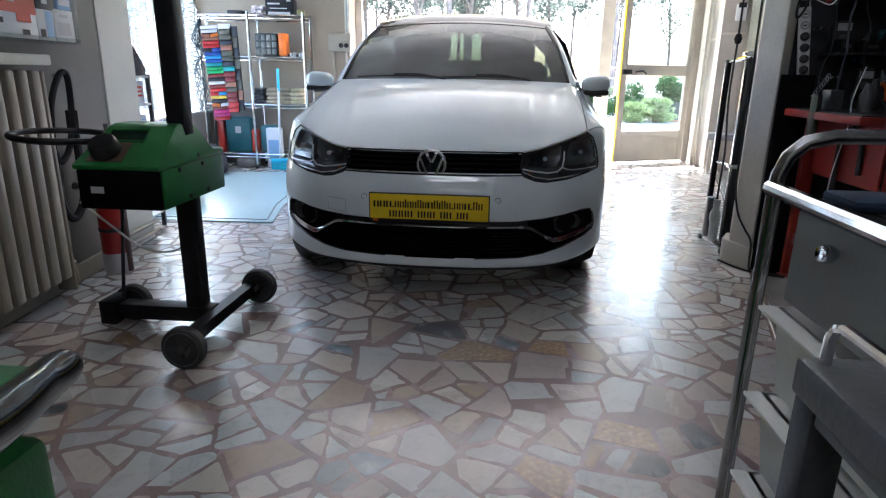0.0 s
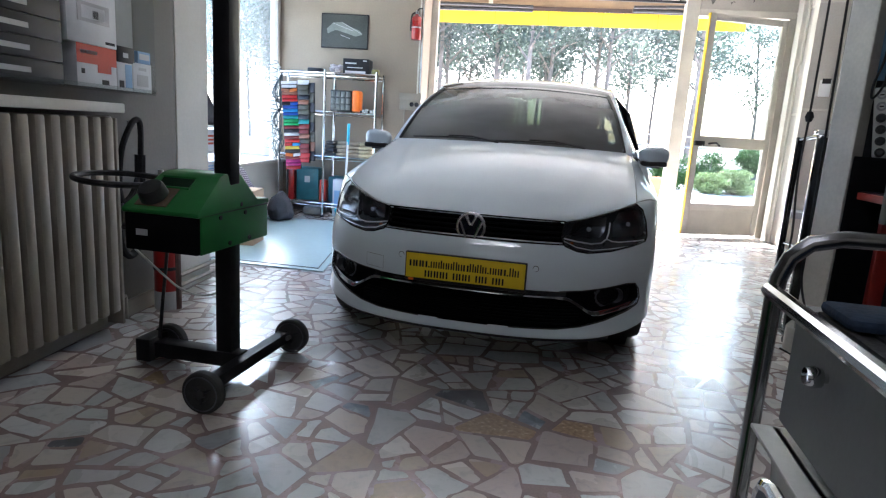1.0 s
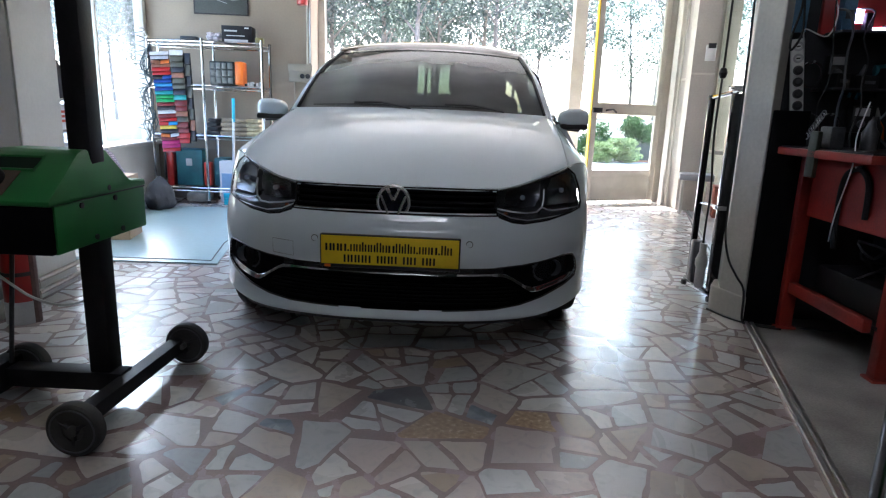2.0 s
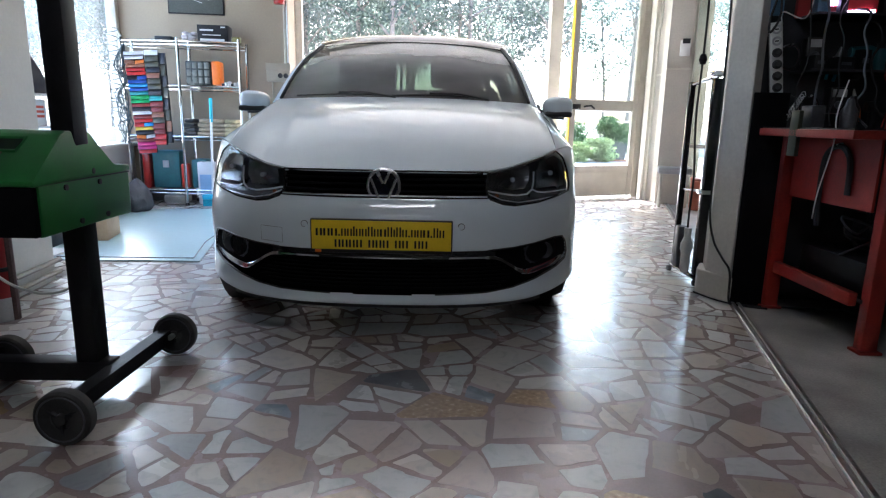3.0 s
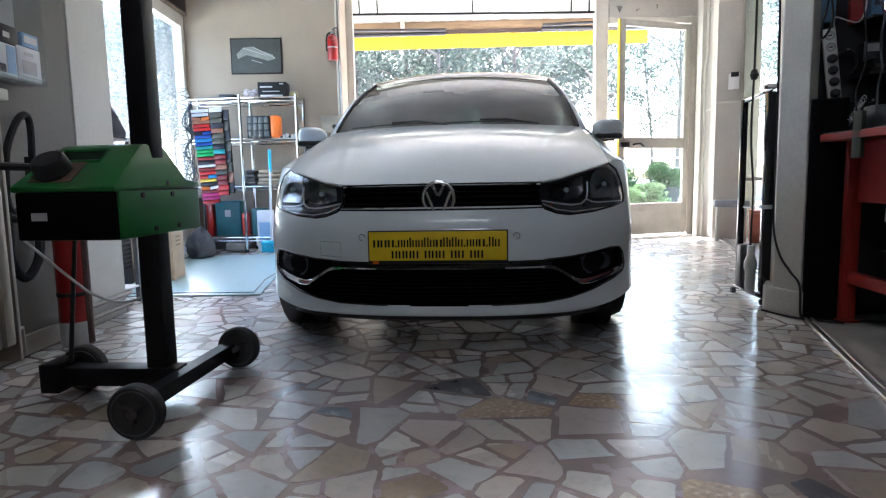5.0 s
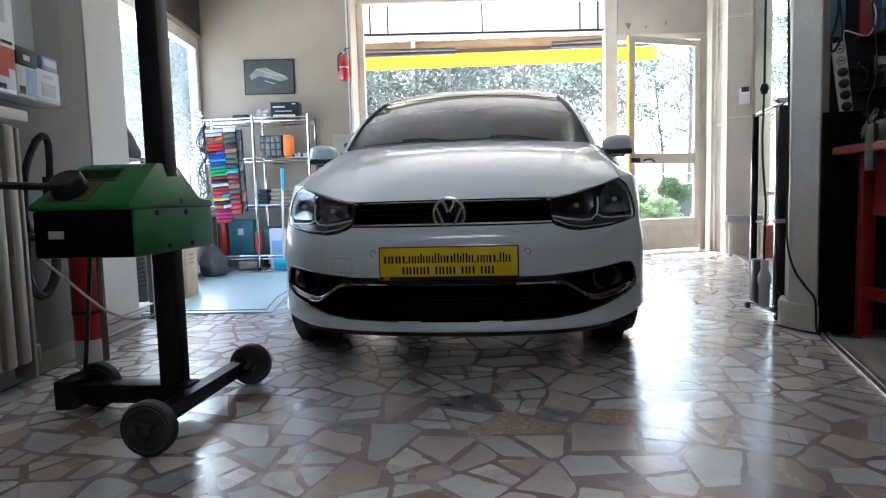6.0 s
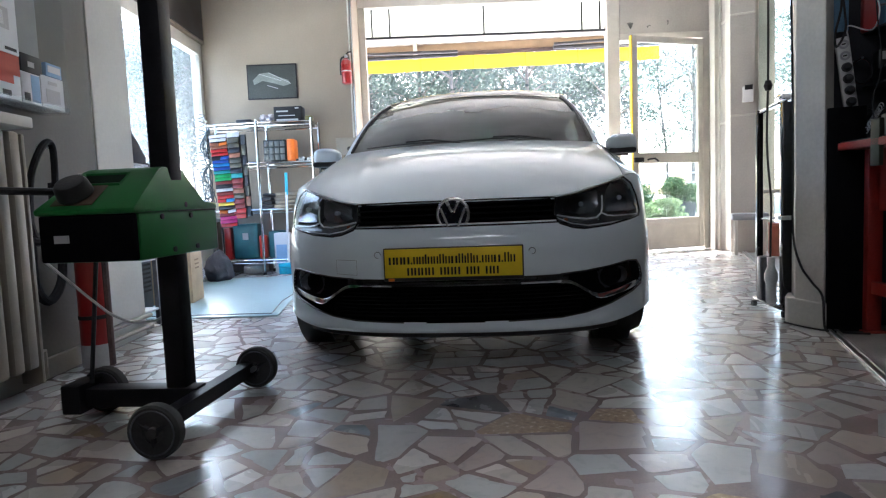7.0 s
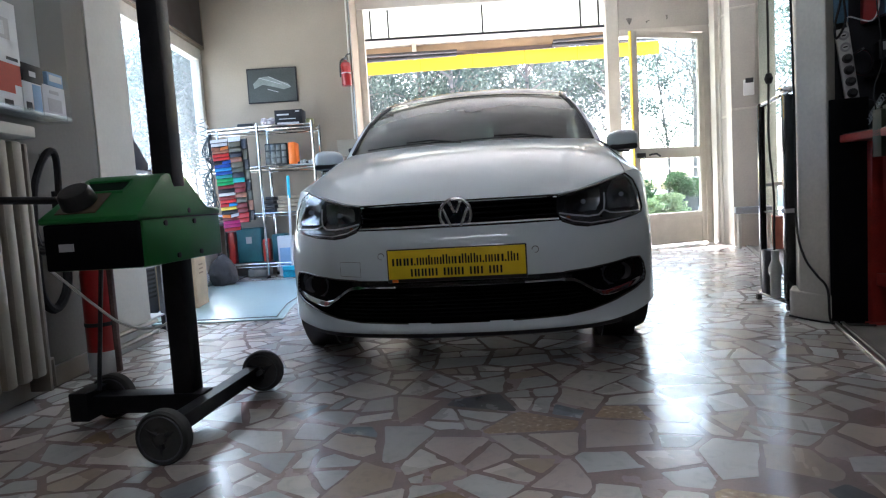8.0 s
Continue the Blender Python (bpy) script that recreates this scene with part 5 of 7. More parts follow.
def extinguisher(m, label, r, h, band):
    ob = thing("fire_extinguisher", m, label, "fire extinguisher")
    part("cylinder", lathe([(0, 0.0), (r * 0.9, 0.0), (r, 0.012), (r, h * 0.82), (r * 0.85, h * 0.9), (r * 0.4, h * 0.955), (r * 0.32, h), (0, h)], 28), RED_GLOSS, ob)
    part("label", lathe([(r + 0.0008, band[0]), (r + 0.0012, band[0] + 0.004), (r + 0.0012, band[1] - 0.004), (r + 0.0008, band[1])], 28), GREY_BAR, ob, "pale band")
    part("valve", lathe([(0, h), (0.016, h), (0.016, h + 0.03), (0.01, h + 0.04), (0, h + 0.04)], 12), STEEL, ob)
    part("lever", tube([(0, 0, h + 0.035), (0.03, -0.03, h + 0.055), (0.06, -0.06, h + 0.05)], 0.007, 6), BLACK_PLASTIC, ob)
    part("hose", tube(smooth_curve([(0.0, 0.01, h + 0.02), (-r * 0.9, 0.0, h), (-r * 1.15, 0, h * 0.7), (-r * 1.15, 0, h * 0.35)], 5), 0.009, 6), RUBBER, ob)
    part("gauge", lathe([(0, -0.008), (0.014, -0.006), (0.014, 0.004), (0, 0.004)], 14, "y", (0.012, -0.018, h + 0.015)), CHROME, ob)
    return ob


ext = extinguisher(pose(-1.630, 0.274, 0, 0, 0, 290), "red floor extinguisher with a pale foot band", 0.065, 0.60, (0.0, 0.10))
part("strap", lathe([(0.0655, 0.212), (0.0675, 0.214), (0.0675, 0.228), (0.0655, 0.23)], 28), RUBBER, ext, "dark strap")
wall_ext = extinguisher(ROOM @ pose(-0.94, 4.222, 1.945), "small red extinguisher hung on the wall", 0.052, 0.26, (0.118, 0.13))
part("bracket", box(-0.02, 0.02, 0.05, 0.077, 0.05, 0.27), STEEL, wall_ext)
# Added brown upright: colours in the pillar's shaded side with its red reflection.
single("pipe_stub", tube([(0, 0, 0), (0, 0, 0.62)], 0.022, 10), mat("reddish_shade", (0.12, 0.07, 0.06), 0.6, 0.2, 0.3, 15), pose(-1.575, 0.275, 0), "added brown upright for the pillar's shaded, red-tinged side", "pipe")

# ---- bay behind the pillar ----
matp = thing("floor_plate", ROOM @ pose(0, 0, 0), "pale blue-grey rubber floor sheet with chamfered corner", "floor mat")
poly = [(-2.40, 1.56), (-1.06, 1.46), (-1.12, 2.02), (-1.10, 3.60), (-2.40, 3.60)]
part("sheet", prism(poly, 0.002, 0.010, 0.002), PLATE_MAT, matp)
inner = [(-2.34, 1.62), (-1.115, 1.525), (-1.175, 2.02), (-1.155, 3.545), (-2.34, 3.545)]
for (a, b), (c, d) in zip(inner[:3], inner[1:4]):
    part("rim_line", tube([(a, b, 0.0115), (c, d, 0.0115)], 0.004, 6), GREY_STEEL, matp)
rack = thing("storage_rack", ROOM, "grey steel rack of packed boxes behind the pillar", "rack")
for u in (-2.10, -1.775):
    for v in (1.14, 1.40):
        part("post", box(u, u + 0.025, v - 0.012, v + 0.013, 0.0, 0.965, 0.002), GREY_STEEL, rack)
for z in (0.10, 0.40, 0.62, 0.79, 0.955):
    part("rack_shelf", box(-2.098, -1.752, 1.13, 1.41, z - 0.012, z, 0.002), GREY_BAR, rack)
for z, h, bars, label in ((0.4005, 0.16, BLUE_CARD, "white and blue product box on the rack"), (0.6205, 0.10, BLUE_CARD, "flat white product box on the rack"), (0.7905, 0.135, RED_CARD, "white product box with red print on the rack")):
    ob = thing("product_box", ROOM, label, "box", "boxes on the rack")
    part("carton", box(-2.05, -1.79, 1.165, 1.385, z, z + h, 0.003), WHITE_CARD, ob)
    for q in (0.30, 0.48, 0.66):
        part("print", box(-1.98, -1.82, 1.1635, 1.1645, z + h * q, z + h * (q + 0.10)), bars, ob)
        part("print", box(-1.7895, -1.7885, 1.19, 1.36, z + h * q, z + h * (q + 0.10)), bars, ob)
heap = prism([(-1.76, 0.956), (-1.757, 1.0), (-1.80, 1.08), (-1.90, 1.27), (-1.97, 1.39), (-2.03, 1.42), (-2.09, 1.40), (-2.10, 0.956)], -1.39, -1.15, 0.015)
bmesh.ops.transform(heap, matrix=pose(0, 0, 0, 90), verts=heap.verts)
cover = thing("dark_cover", ROOM, "dark navy cloth cover heaped on the rack", "cloth")
part("cover", heap, mat("navy_cloth", (0.008, 0.009, 0.02), 0.85, 0, 0.3, 12, 0.3), cover)
cardbox = thing("cardboard_box", pose(-2.22, 1.98, 0.011, 0, 0, 12), "plain brown cardboard box on the floor sheet", "box")
part("carton", box(-0.16, 0.16, -0.14, 0.14, 0, 0.44, 0.004), CARDBOARD, cardbox)
for z in (0.30, 0.27, 0.24):
    part("print", box(0.1605, 0.1612, -0.05, 0.05, z, z + 0.012), mat("box_print", (0.22, 0.15, 0.09), 0.8), cardbox)
heater = thing("fan_heater", pose(-2.36, 1.66, 0.011, 0, 0, 6), "grey floor-standing fan heater with vent slots", "heater")
part("case", box(-0.11, 0.11, -0.09, 0.09, 0.0, 0.40, 0.012), GREY_STEEL, heater)
for k in range(8):
    part("slot", box(0.1105, 0.1125, -0.06, 0.06, 0.12 + 0.03 * k, 0.134 + 0.03 * k), BLACK_PLASTIC, heater)


def sack(name, m, label, material, sx, sy, sz, seed, slump=0.0):
    bm = bmesh.new()
    bmesh.ops.create_icosphere(bm, subdivisions=4, radius=1)
    for v in bm.verts:
        n = noise.noise(v.co * 1.7 + Vector((seed, 0, 0))) * 0.22 + noise.noise(v.co * 5 + Vector((0, seed, 0))) * 0.07
        p = v.co * (1 + n)
        q = 1 - 0.35 * max(0, p.z)
        v.co = (p.x * sx * q, p.y * sy * q, max(0.0, (p.z + 0.75) * sz * (1 - slump * p.y)))
    return single(name, bm, material, m, label, "bag")


sack("bag", ROOM @ pose(-2.15, 3.48, 0.011, 0, 0, 20), "dark grey cloth bag slumped on the floor", GREY_CLOTH, 0.14, 0.16, 0.16, 3)
CHECK = mat("check_cloth", (0.42, 0.41, 0.43), 0.85, 0, 0.2, 40, 0.3)
dash, tone = CHECK.node_tree.nodes.new("ShaderNodeTexBrick"), CHECK.node_tree.nodes.new("ShaderNodeMixRGB")
dash.inputs["Scale"].default_value, dash.inputs["Mortar Size"].default_value = 14.0, 0.06
dash.inputs["Color1"].default_value = dash.inputs["Color2"].default_value = (1, 1, 1, 1)
dash.inputs["Mortar"].default_value = (0.35, 0.33, 0.42, 1)
turn = CHECK.node_tree.nodes.new("ShaderNodeMapping")
turn.inputs["Rotation"].default_value = (0.0, radians(90), radians(90))
where = CHECK.node_tree.nodes.new("ShaderNodeTexCoord")
skin = CHECK.node_tree.nodes["Principled BSDF"].inputs["Base Color"]
tone.blend_type, tone.inputs["Fac"].default_value = "MULTIPLY", 1.0
CHECK.node_tree.links.new(where.outputs["Object"], turn.inputs["Vector"])
CHECK.node_tree.links.new(turn.outputs["Vector"], dash.inputs["Vector"])
CHECK.node_tree.links.new(skin.links[0].from_socket, tone.inputs["Color1"])
CHECK.node_tree.links.new(dash.outputs["Color"], tone.inputs["Color2"])
CHECK.node_tree.links.new(tone.outputs["Color"], skin)
sack("bag", ROOM @ pose(-2.27, 2.88, 0.011), "pale checked laundry bag slumped below the window", CHECK, 0.13, 0.42, 0.30, 9, 0.45)

# wire shelving
shelf = thing("wire_shelf", ROOM @ pose(0, 0, 0), "chrome wire shelving filled with workshop goods", "shelving")
U0, U1, V0, V1 = -2.36, -1.275, 3.88, 4.25
posts = ((U0, V0 + 0.1), (-1.825, V0), (U1, V0), (U1, V1), (U0, V1), (-1.825, V1))
for u, v in posts:
    post = part("post", tube([(u, v, 0.0), (u, v, 1.56)], 0.0135, 10), CHROME, shelf)
    part("foot", lathe([(0, 0), (0.02, 0), (0.018, 0.02), (0.012, 0.03), (0, 0.03)], 12, "z", (u, v, 0.0)), BLACK_PLASTIC, post)
for z in (0.15, 0.66, 1.13, 1.53):
    sh = part("wire_tray", tube([(U0, V0 + 0.1, z), (-1.825, V0, z), (U1, V0, z), (U1, V1, z), (U0, V1, z)], 0.007, 8, None, True), CHROME, shelf)
    part("lower_rail", tube([(U0, V0 + 0.1, z - 0.032), (-1.825, V0, z - 0.032), (U1, V0, z - 0.032), (U1, V1, z - 0.032), (U0, V1, z - 0.032)], 0.005, 6, None, True), CHROME, sh)
    for k in range(24):
        u = U0 + 0.02 + (U1 - U0 - 0.04) * k / 23
        v0 = V0 + 0.1 * max(0, (-1.825 - u) / 0.535)
        part("wire", tube([(u, v0, z + 0.006), (u, V1, z + 0.006)], 0.0022, 4), CHROME, sh)


def on_shelf(name, u0, u1, v0, v1, z0, z1, material, label, category, bevel=0.004):
    return single(name, box(u0, u1, v0, v1, z0, z1, bevel), material, ROOM, label, category, "goods on the shelving")


Z1, Z2, Z3, Z4 = 0.159, 0.669, 1.139, 1.539
radio = thing("boxed_radio", ROOM, "black boxed car radio on the top shelf", "box", "goods on the shelving")
part("carton", box(-1.665, -1.385, 3.98, 4.16, Z4, Z4 + 0.155, 0.004), DARK_CARD, radio)
for a, b, c, d in ((-1.64, -1.52, 0.10, 0.115), (-1.62, -1.45, 0.06, 0.068), (-1.64, -1.42, 0.0, 0.03), (-1.45, -1.41, 0.13, 0.142)):
    part("print", box(a, b, 3.9785, 3.9795, Z4 + c, Z4 + d), GREY_BAR, radio)
on_shelf("tin", -1.345, -1.27, 3.93, 4.0, Z4, Z4 + 0.05, mat("olive_tin", (0.16, 0.14, 0.04), 0.4), "small dark tin with a yellow lid", "tin", 0.008)
on_shelf("gadget", -2.06, -1.90, 4.0, 4.1, Z4, Z4 + 0.045, BLACK_PLASTIC, "small black gadget on the top shelf", "gadget", 0.01)
rnd = random.Random(12)
crumple = bmesh.new()
for k in range(16):
    lathe([(0, -0.01), (0.03, 0.0), (0.035, 0.02), (0.0, 0.03)], 6, "z", (-1.80 + rnd.uniform(0, 0.11), 4.0 + rnd.uniform(0, 0.1), Z4 + 0.012 + rnd.uniform(0, 0.06)), crumple)
single("plastic_bags", crumple, mat("clear_film", (0.5, 0.45, 0.48), 0.3, 0, 0.2, 20), ROOM, "crumpled clear plastic bags on the top shelf", "plastic bag", "goods on the shelving")
organiser = thing("parts_organiser", ROOM, "dark parts organiser with orange handle end", "organiser", "goods on the shelving")
part("case", box(-1.79, -1.56, 3.97, 4.15, Z3, Z3 + 0.225, 0.01), mat("smoke_case", (0.03, 0.035, 0.035), 0.25, 0, 0.3, 15), organiser)
part("end_cap", box(-1.559, -1.475, 3.98, 4.14, Z3 + 0.01, Z3 + 0.23, 0.016), ORANGE, organiser, "orange end cap")
for k in range(4):
    for j in range(3):
        part("drawer", box(-1.78 + 0.054 * k, -1.735 + 0.054 * k, 3.962, 3.9695, Z3 + 0.02 + 0.068 * j, Z3 + 0.075 + 0.068 * j, 0.003), mat("drawer_smoke", (0.10, 0.11, 0.105), 0.25) if k == 0 and j == 0 else bpy.data.materials["drawer_smoke"], organiser)
for k in range(6):
    on_shelf("small_part", -1.46 + 0.028 * k, -1.44 + 0.028 * k, 3.95, 4.03, Z3, Z3 + 0.025 + 0.02 * (k * 7 % 3) / 2, (BLACK_PLASTIC, STEEL, GREY_BAR)[k % 3], "small loose metal part on a shelf", "part", 0.004)
for k, (u, w, m) in enumerate(((-1.83, 0.12, GREY_CLOTH), (-1.70, 0.27, BEIGE_CLOTH), (-1.46, 0.15, mat("straw_cloth", (0.45, 0.38, 0.24), 0.9, 0, 0.25, 20, 0.4)))):
    bm = bmesh.new()
    for j in range(4):
        box(u + 0.01 * j % 0.02, u + w - 0.008 * j, 3.90 + 0.01 * j, 4.15, Z2 + 0.001 + 0.04 * j, Z2 + 0.038 + 0.04 * j, 0.016, bm)
    single("folded_cloth", bm, m, ROOM, "folded workshop cloths on the middle shelf", "cloth", "goods on the shelving")
case2 = thing("tool_case", ROOM, "teal plastic tool case on the bottom shelf", "tool case", "goods on the shelving")
part("shell", box(-2.16, -1.90, 3.98, 4.2, Z1, Z1 + 0.36, 0.02), TEAL, case2)
part("catch", box(-2.06, -2.0, 3.972, 3.9795, Z1 + 0.2, Z1 + 0.27, 0.004), GREY_BAR, case2)
on_shelf("red_tin", -2.24, -2.175, 3.96, 4.1, Z1, Z1 + 0.33, RED_GLOSS, "red spray tin carton on the bottom shelf", "tin", 0.01)
on_shelf("red_bottle", -1.895, -1.82, 3.97, 4.07, Z1, Z1 + 0.24, mat("red_bottle", (0.55, 0.05, 0.03), 0.35), "red fluid bottle on the bottom shelf", "bottle", 0.02)
on_shelf("blue_case", -1.80, -1.66, 4.0, 4.2, Z1, Z1 + 0.28, TEAL, "dark blue plastic case on the bottom shelf", "case", 0.015)
on_shelf("stone_block", -2.05, -1.85, 3.9, 4.15, 0.011, 0.10, mat("stone_block", (0.22, 0.21, 0.19), 0.9, 0, 0.3, 10, 0.5), "rough grey stone under the shelving", "stone", 0.02)

# colour swatch strips hung from the shelving
W, K, R, DR, B, LB, T, G, Y, O, P, BR, OL = (0.68, 0.70, 0.74), (0.03, 0.03, 0.04), (0.60, 0.03, 0.03), (0.24, 0.03, 0.03), (0.02, 0.09, 0.45), (0.03, 0.28, 0.68), (0.03, 0.34, 0.36), (0.02, 0.42, 0.12), (0.85, 0.62, 0.08), (0.75, 0.20, 0.03), (0.65, 0.03, 0.22), (0.35, 0.15, 0.09), (0.10, 0.10, 0.07)
COLS = ((W, W), (W, W), (BR, O), (BR, BR), (R, R), (R, R), (K, B), (B, B), (LB, LB), (B, B), (T, T), (G, G), (G, G), (DR, DR), (K, K), (W, W), (DR, DR), (R, R), (R, LB), (Y, Y), (K, K), (O, W), (DR, DR), (P, P), (P, P), (R, R))
COLS2 = ((W, W), (OL, OL), (OL, OL), (K, K), (BR, BR), (OL, OL), (OL, OL), (K, K), (T, T), (DR, DR), (DR, DR), (BR, BR), (OL, OL), (DR, DR), (DR, DR), (R, R), (R, R))
COLS3 = ((K, K), (OL, OL), (K, K), (OL, OL), (K, K), (OL, OL), (BR, BR), (K, K))
TINTS = {}
for k, (u0, w, cols, z0, z1, tilt, dy) in enumerate(((-2.285, 0.165, COLS, 0.50, 1.42, 4.0, -0.02), (-2.115, 0.12, COLS2, 0.58, 1.44, 2.0, 0.0), (-2.0, 0.06, COLS3, 0.60, 1.42, 1.5, 0.03))):
    strip = thing("swatch_strip", ROOM @ pose(u0 + w / 2, 3.868 + dy, z1, 0, -tilt, 6 - 5 * k), "hanging strip of many coloured vinyl film swatches", "swatch strip", "swatch strips")
    back = box(-w / 2, w / 2, 0.004, 0.008, z0 - z1, 0.0)
    part("backing", back, DARK_CARD, strip)
    n = len(cols)
    for j, pair in enumerate(cols):
        a = (z0 - z1) * (j + 1) / n
        b = (z0 - z1) * j / n
        halves = ((-w / 2, -0.002), (0.002, w / 2)) if pair[0] != pair[1] else ((-w / 2, w / 2),)
        for c, (x0, x1) in zip(pair, halves):
            if c not in TINTS:
                TINTS[c] = mat("swatch_film", tuple(0.7 * q for q in c), 0.35, 0, 0.15, 20)
            bm = box(x0 + 0.003 * (j * 3 % 2), x1 - 0.003 * (j * 5 % 3), -0.004, 0.003, a + 0.003, b - 0.001, 0.0012)
            for v in bm.verts:
                v.co.y -= 0.020 * (b - v.co.z) / (b - a)
                v.co.z -= 0.010 * math.sin(math.pi * (v.co.x + w / 2) / w) * (0.6 + 0.4 * math.sin(j))
            part("swatch", bm, TINTS[c], strip)

coil = thing("coiled_hose", ROOM, "coiled clear air hose hanging by the window", "hose")
pts = [(-2.33 + 0.055 * math.cos(a), 3.72 + 0.055 * math.sin(a), 1.60 - 0.9 * a / (2 * math.pi * 11)) for a in np.linspace(0, 2 * math.pi * 11, 240)]
part("spiral", tube(pts, 0.0045, 5), mat("hose_plastic", (0.06, 0.08, 0.08), 0.3, 0, 0.1, 10), coil)
part("fitting", tube([(-2.33, 3.72, 1.60), (-2.33, 3.80, 1.62), (-2.34, 3.96, 1.565)], 0.008, 6), STEEL, coil)
rnd = random.Random(4)
tangle = thing("cable_bundle", ROOM, "tangle of dark cables hanging from the shelving", "cable")
DARK_CABLE = mat("dark_cable", (0.03, 0.05, 0.06), 0.5)
for k in range(9):
    p = [(-2.31 + rnd.uniform(-0.06, 0.05), 3.80 + rnd.uniform(-0.04, 0.06), 1.40 - 0.11 * j + rnd.uniform(-0.04, 0.04)) for j in range(8)]
    p[0] = (-2.30, 3.90, 1.50)
    part("strand", tube(smooth_curve(p, 4), 0.0045, 5), DARK_CABLE, tangle)

broom = thing("broom", ROOM, "broom with a cyan and white handle leaning on the shelving", "broom")
part("handle", tube([(-1.555, 3.78, 0.12), (-1.545, 3.845, 1.0)], 0.012, 8), WHITE_CARD, broom)
part("grip", tube([(-1.5465, 3.834, 0.80), (-1.545, 3.846, 1.02)], 0.0155, 8), CYAN, broom, "cyan grip")
part("head", box(-1.65, -1.46, 3.74, 3.80, 0.075, 0.125, 0.012), CYAN, broom)
part("bristles", box(-1.645, -1.465, 3.745, 3.795, 0.011, 0.0745, 0.004), mat("cyan_bristle", (0.02, 0.35, 0.5), 0.8, 0, 0.3, 60, 0.8, 400), broom)
water = thing("fluid_pack", ROOM, "pale blue and white fluid pack on the floor", "pack")
part("carton", box(-1.72, -1.57, 3.90, 4.02, 0.011, 0.42, 0.008), WHITE_CARD, water)
part("print", box(-1.70, -1.59, 3.8985, 3.8995, 0.10, 0.3), BLUE_CARD, water)

# back wall
pic = thing("picture", ROOM @ pose(-1.74, 4.299, 2.008), "dark framed picture of a car", "picture")
part("frame", box(-0.264, 0.264, -0.018, -0.001, -0.182, 0.182, 0.004), DARK_CARD, pic)
part("print", box(-0.252, 0.252, -0.0205, -0.0185, -0.17, 0.17), PICTURE_DARK, pic)
shape = [(-0.20, 0.02), (-0.13, 0.085), (-0.03, 0.095), (0.06, 0.05), (0.17, 0.01), (0.20, -0.03), (0.12, -0.05), (0.02, -0.02), (-0.10, 0.01), (-0.19, -0.03)]
bm = prism(shape, 0, 0.001)
for v in bm.verts:
    v.co = (v.co.x, -0.0212 - v.co.z, v.co.y)
part("car_shape", bm, PICTURE_GREY, pic)
for a, b in (((-0.13, 0.08), (0.10, 0.005)), ((-0.03, 0.09), (0.19, -0.02)), ((-0.05, -0.04), (0.06, -0.075))):
    part("streak", tube([(a[0], -0.023, a[1]), (b[0], -0.023, b[1])], 0.003, 4), GREY_BAR, pic)
sock = thing("socket_box", ROOM @ pose(-0.975, 4.299, 1.30), "cream surface-mounted double socket box", "socket")
part("plate", box(-0.115, 0.115, -0.045, -0.001, -0.09, 0.085, 0.006), WHITE_ENAMEL, sock)
part("lid", box(-0.12, 0.12, -0.05, -0.0455, 0.02, 0.088, 0.003), WHITE_ENAMEL, sock)
for x in (0.02, 0.075):
    part("outlet", lathe([(0, 0.001), (0.02, 0.003), (0.024, 0.006), (0.024, 0.0), (0, 0.0)], 18, "y", (x, -0.0455, -0.03)), BLACK_PLASTIC, sock)
part("conduit", tube([(-0.06, -0.02, -0.09), (-0.06, -0.02, -1.2)], 0.009, 8), WHITE_ENAMEL, sock)
single("conduit_pipe", tube([(-0.905, 4.288, 0.0), (-0.905, 4.288, 3.19)], 0.010, 8), FRAME_PAINT, ROOM, "painted conduit pipe up the wall corner", "pipe")
single("conduit_pipe", tube([(-0.88, 4.288, 1.4), (-0.88, 4.288, 3.19)], 0.007, 8), STEEL, ROOM, "thin steel conduit up the wall corner", "pipe")

# ---- side bay ----
bench = thing("workbench", pose(0, 0, 0), "red steel workbench with a dark cluttered top", "workbench")
part("top", box(1.70, 3.3, 0.02, 0.69, 0.822, 0.855, 0.004), RED_PAINT, bench)
part("top_mat", box(1.71, 3.29, 0.03, 0.68, 0.8555, 0.861), BLACK_PLASTIC, bench)
for x, y in ((1.80, 0.61), (1.86, 0.015), (3.2, 0.61), (3.2, 0.015)):
    leg = part("leg", box(x, x + 0.065, y, y + 0.05, 0.012, 0.8215, 0.006), RED_PAINT, bench)
    part("foot", box(x - 0.012, x + 0.08, y - 0.012, y + 0.062, 0.0, 0.0118, 0.003), RED_PAINT, leg)
part("end_panel", box(1.845, 1.855, 0.066, 0.609, 0.55, 0.8215), RED_PAINT, bench)
part("end_rail", box(1.815, 1.85, 0.066, 0.609, 0.18, 0.235, 0.005), RED_PAINT, bench)
part("lower_shelf", box(1.855, 3.25, 0.05, 0.62, 0.195, 0.21), BLACK_PLASTIC, bench)
for k in range(5):
    single("stored_case", box(1.90 + 0.22 * k, 2.10 + 0.22 * k, 0.12 + 0.03 * (k % 2), 0.55, 0.2105, 0.34 + 0.05 * (k * 3 % 4), 0.012), (BLACK_PLASTIC, DARK_STEEL, TEAL)[k % 3], Matrix(), "dark tool case stored under the workbench", "tool case", "cases under the bench")
hang = thing("hanging_lead", Matrix(), "looped black lead hanging at the bench end", "cable")
part("loop", tube(smooth_curve([(1.835, 0.20, 0.60), (1.832, 0.21, 0.74), (1.83, 0.28, 0.79), (1.83, 0.36, 0.74), (1.832, 0.37, 0.56), (1.835, 0.36, 0.45)], 6), 0.011, 8), RUBBER, hang)
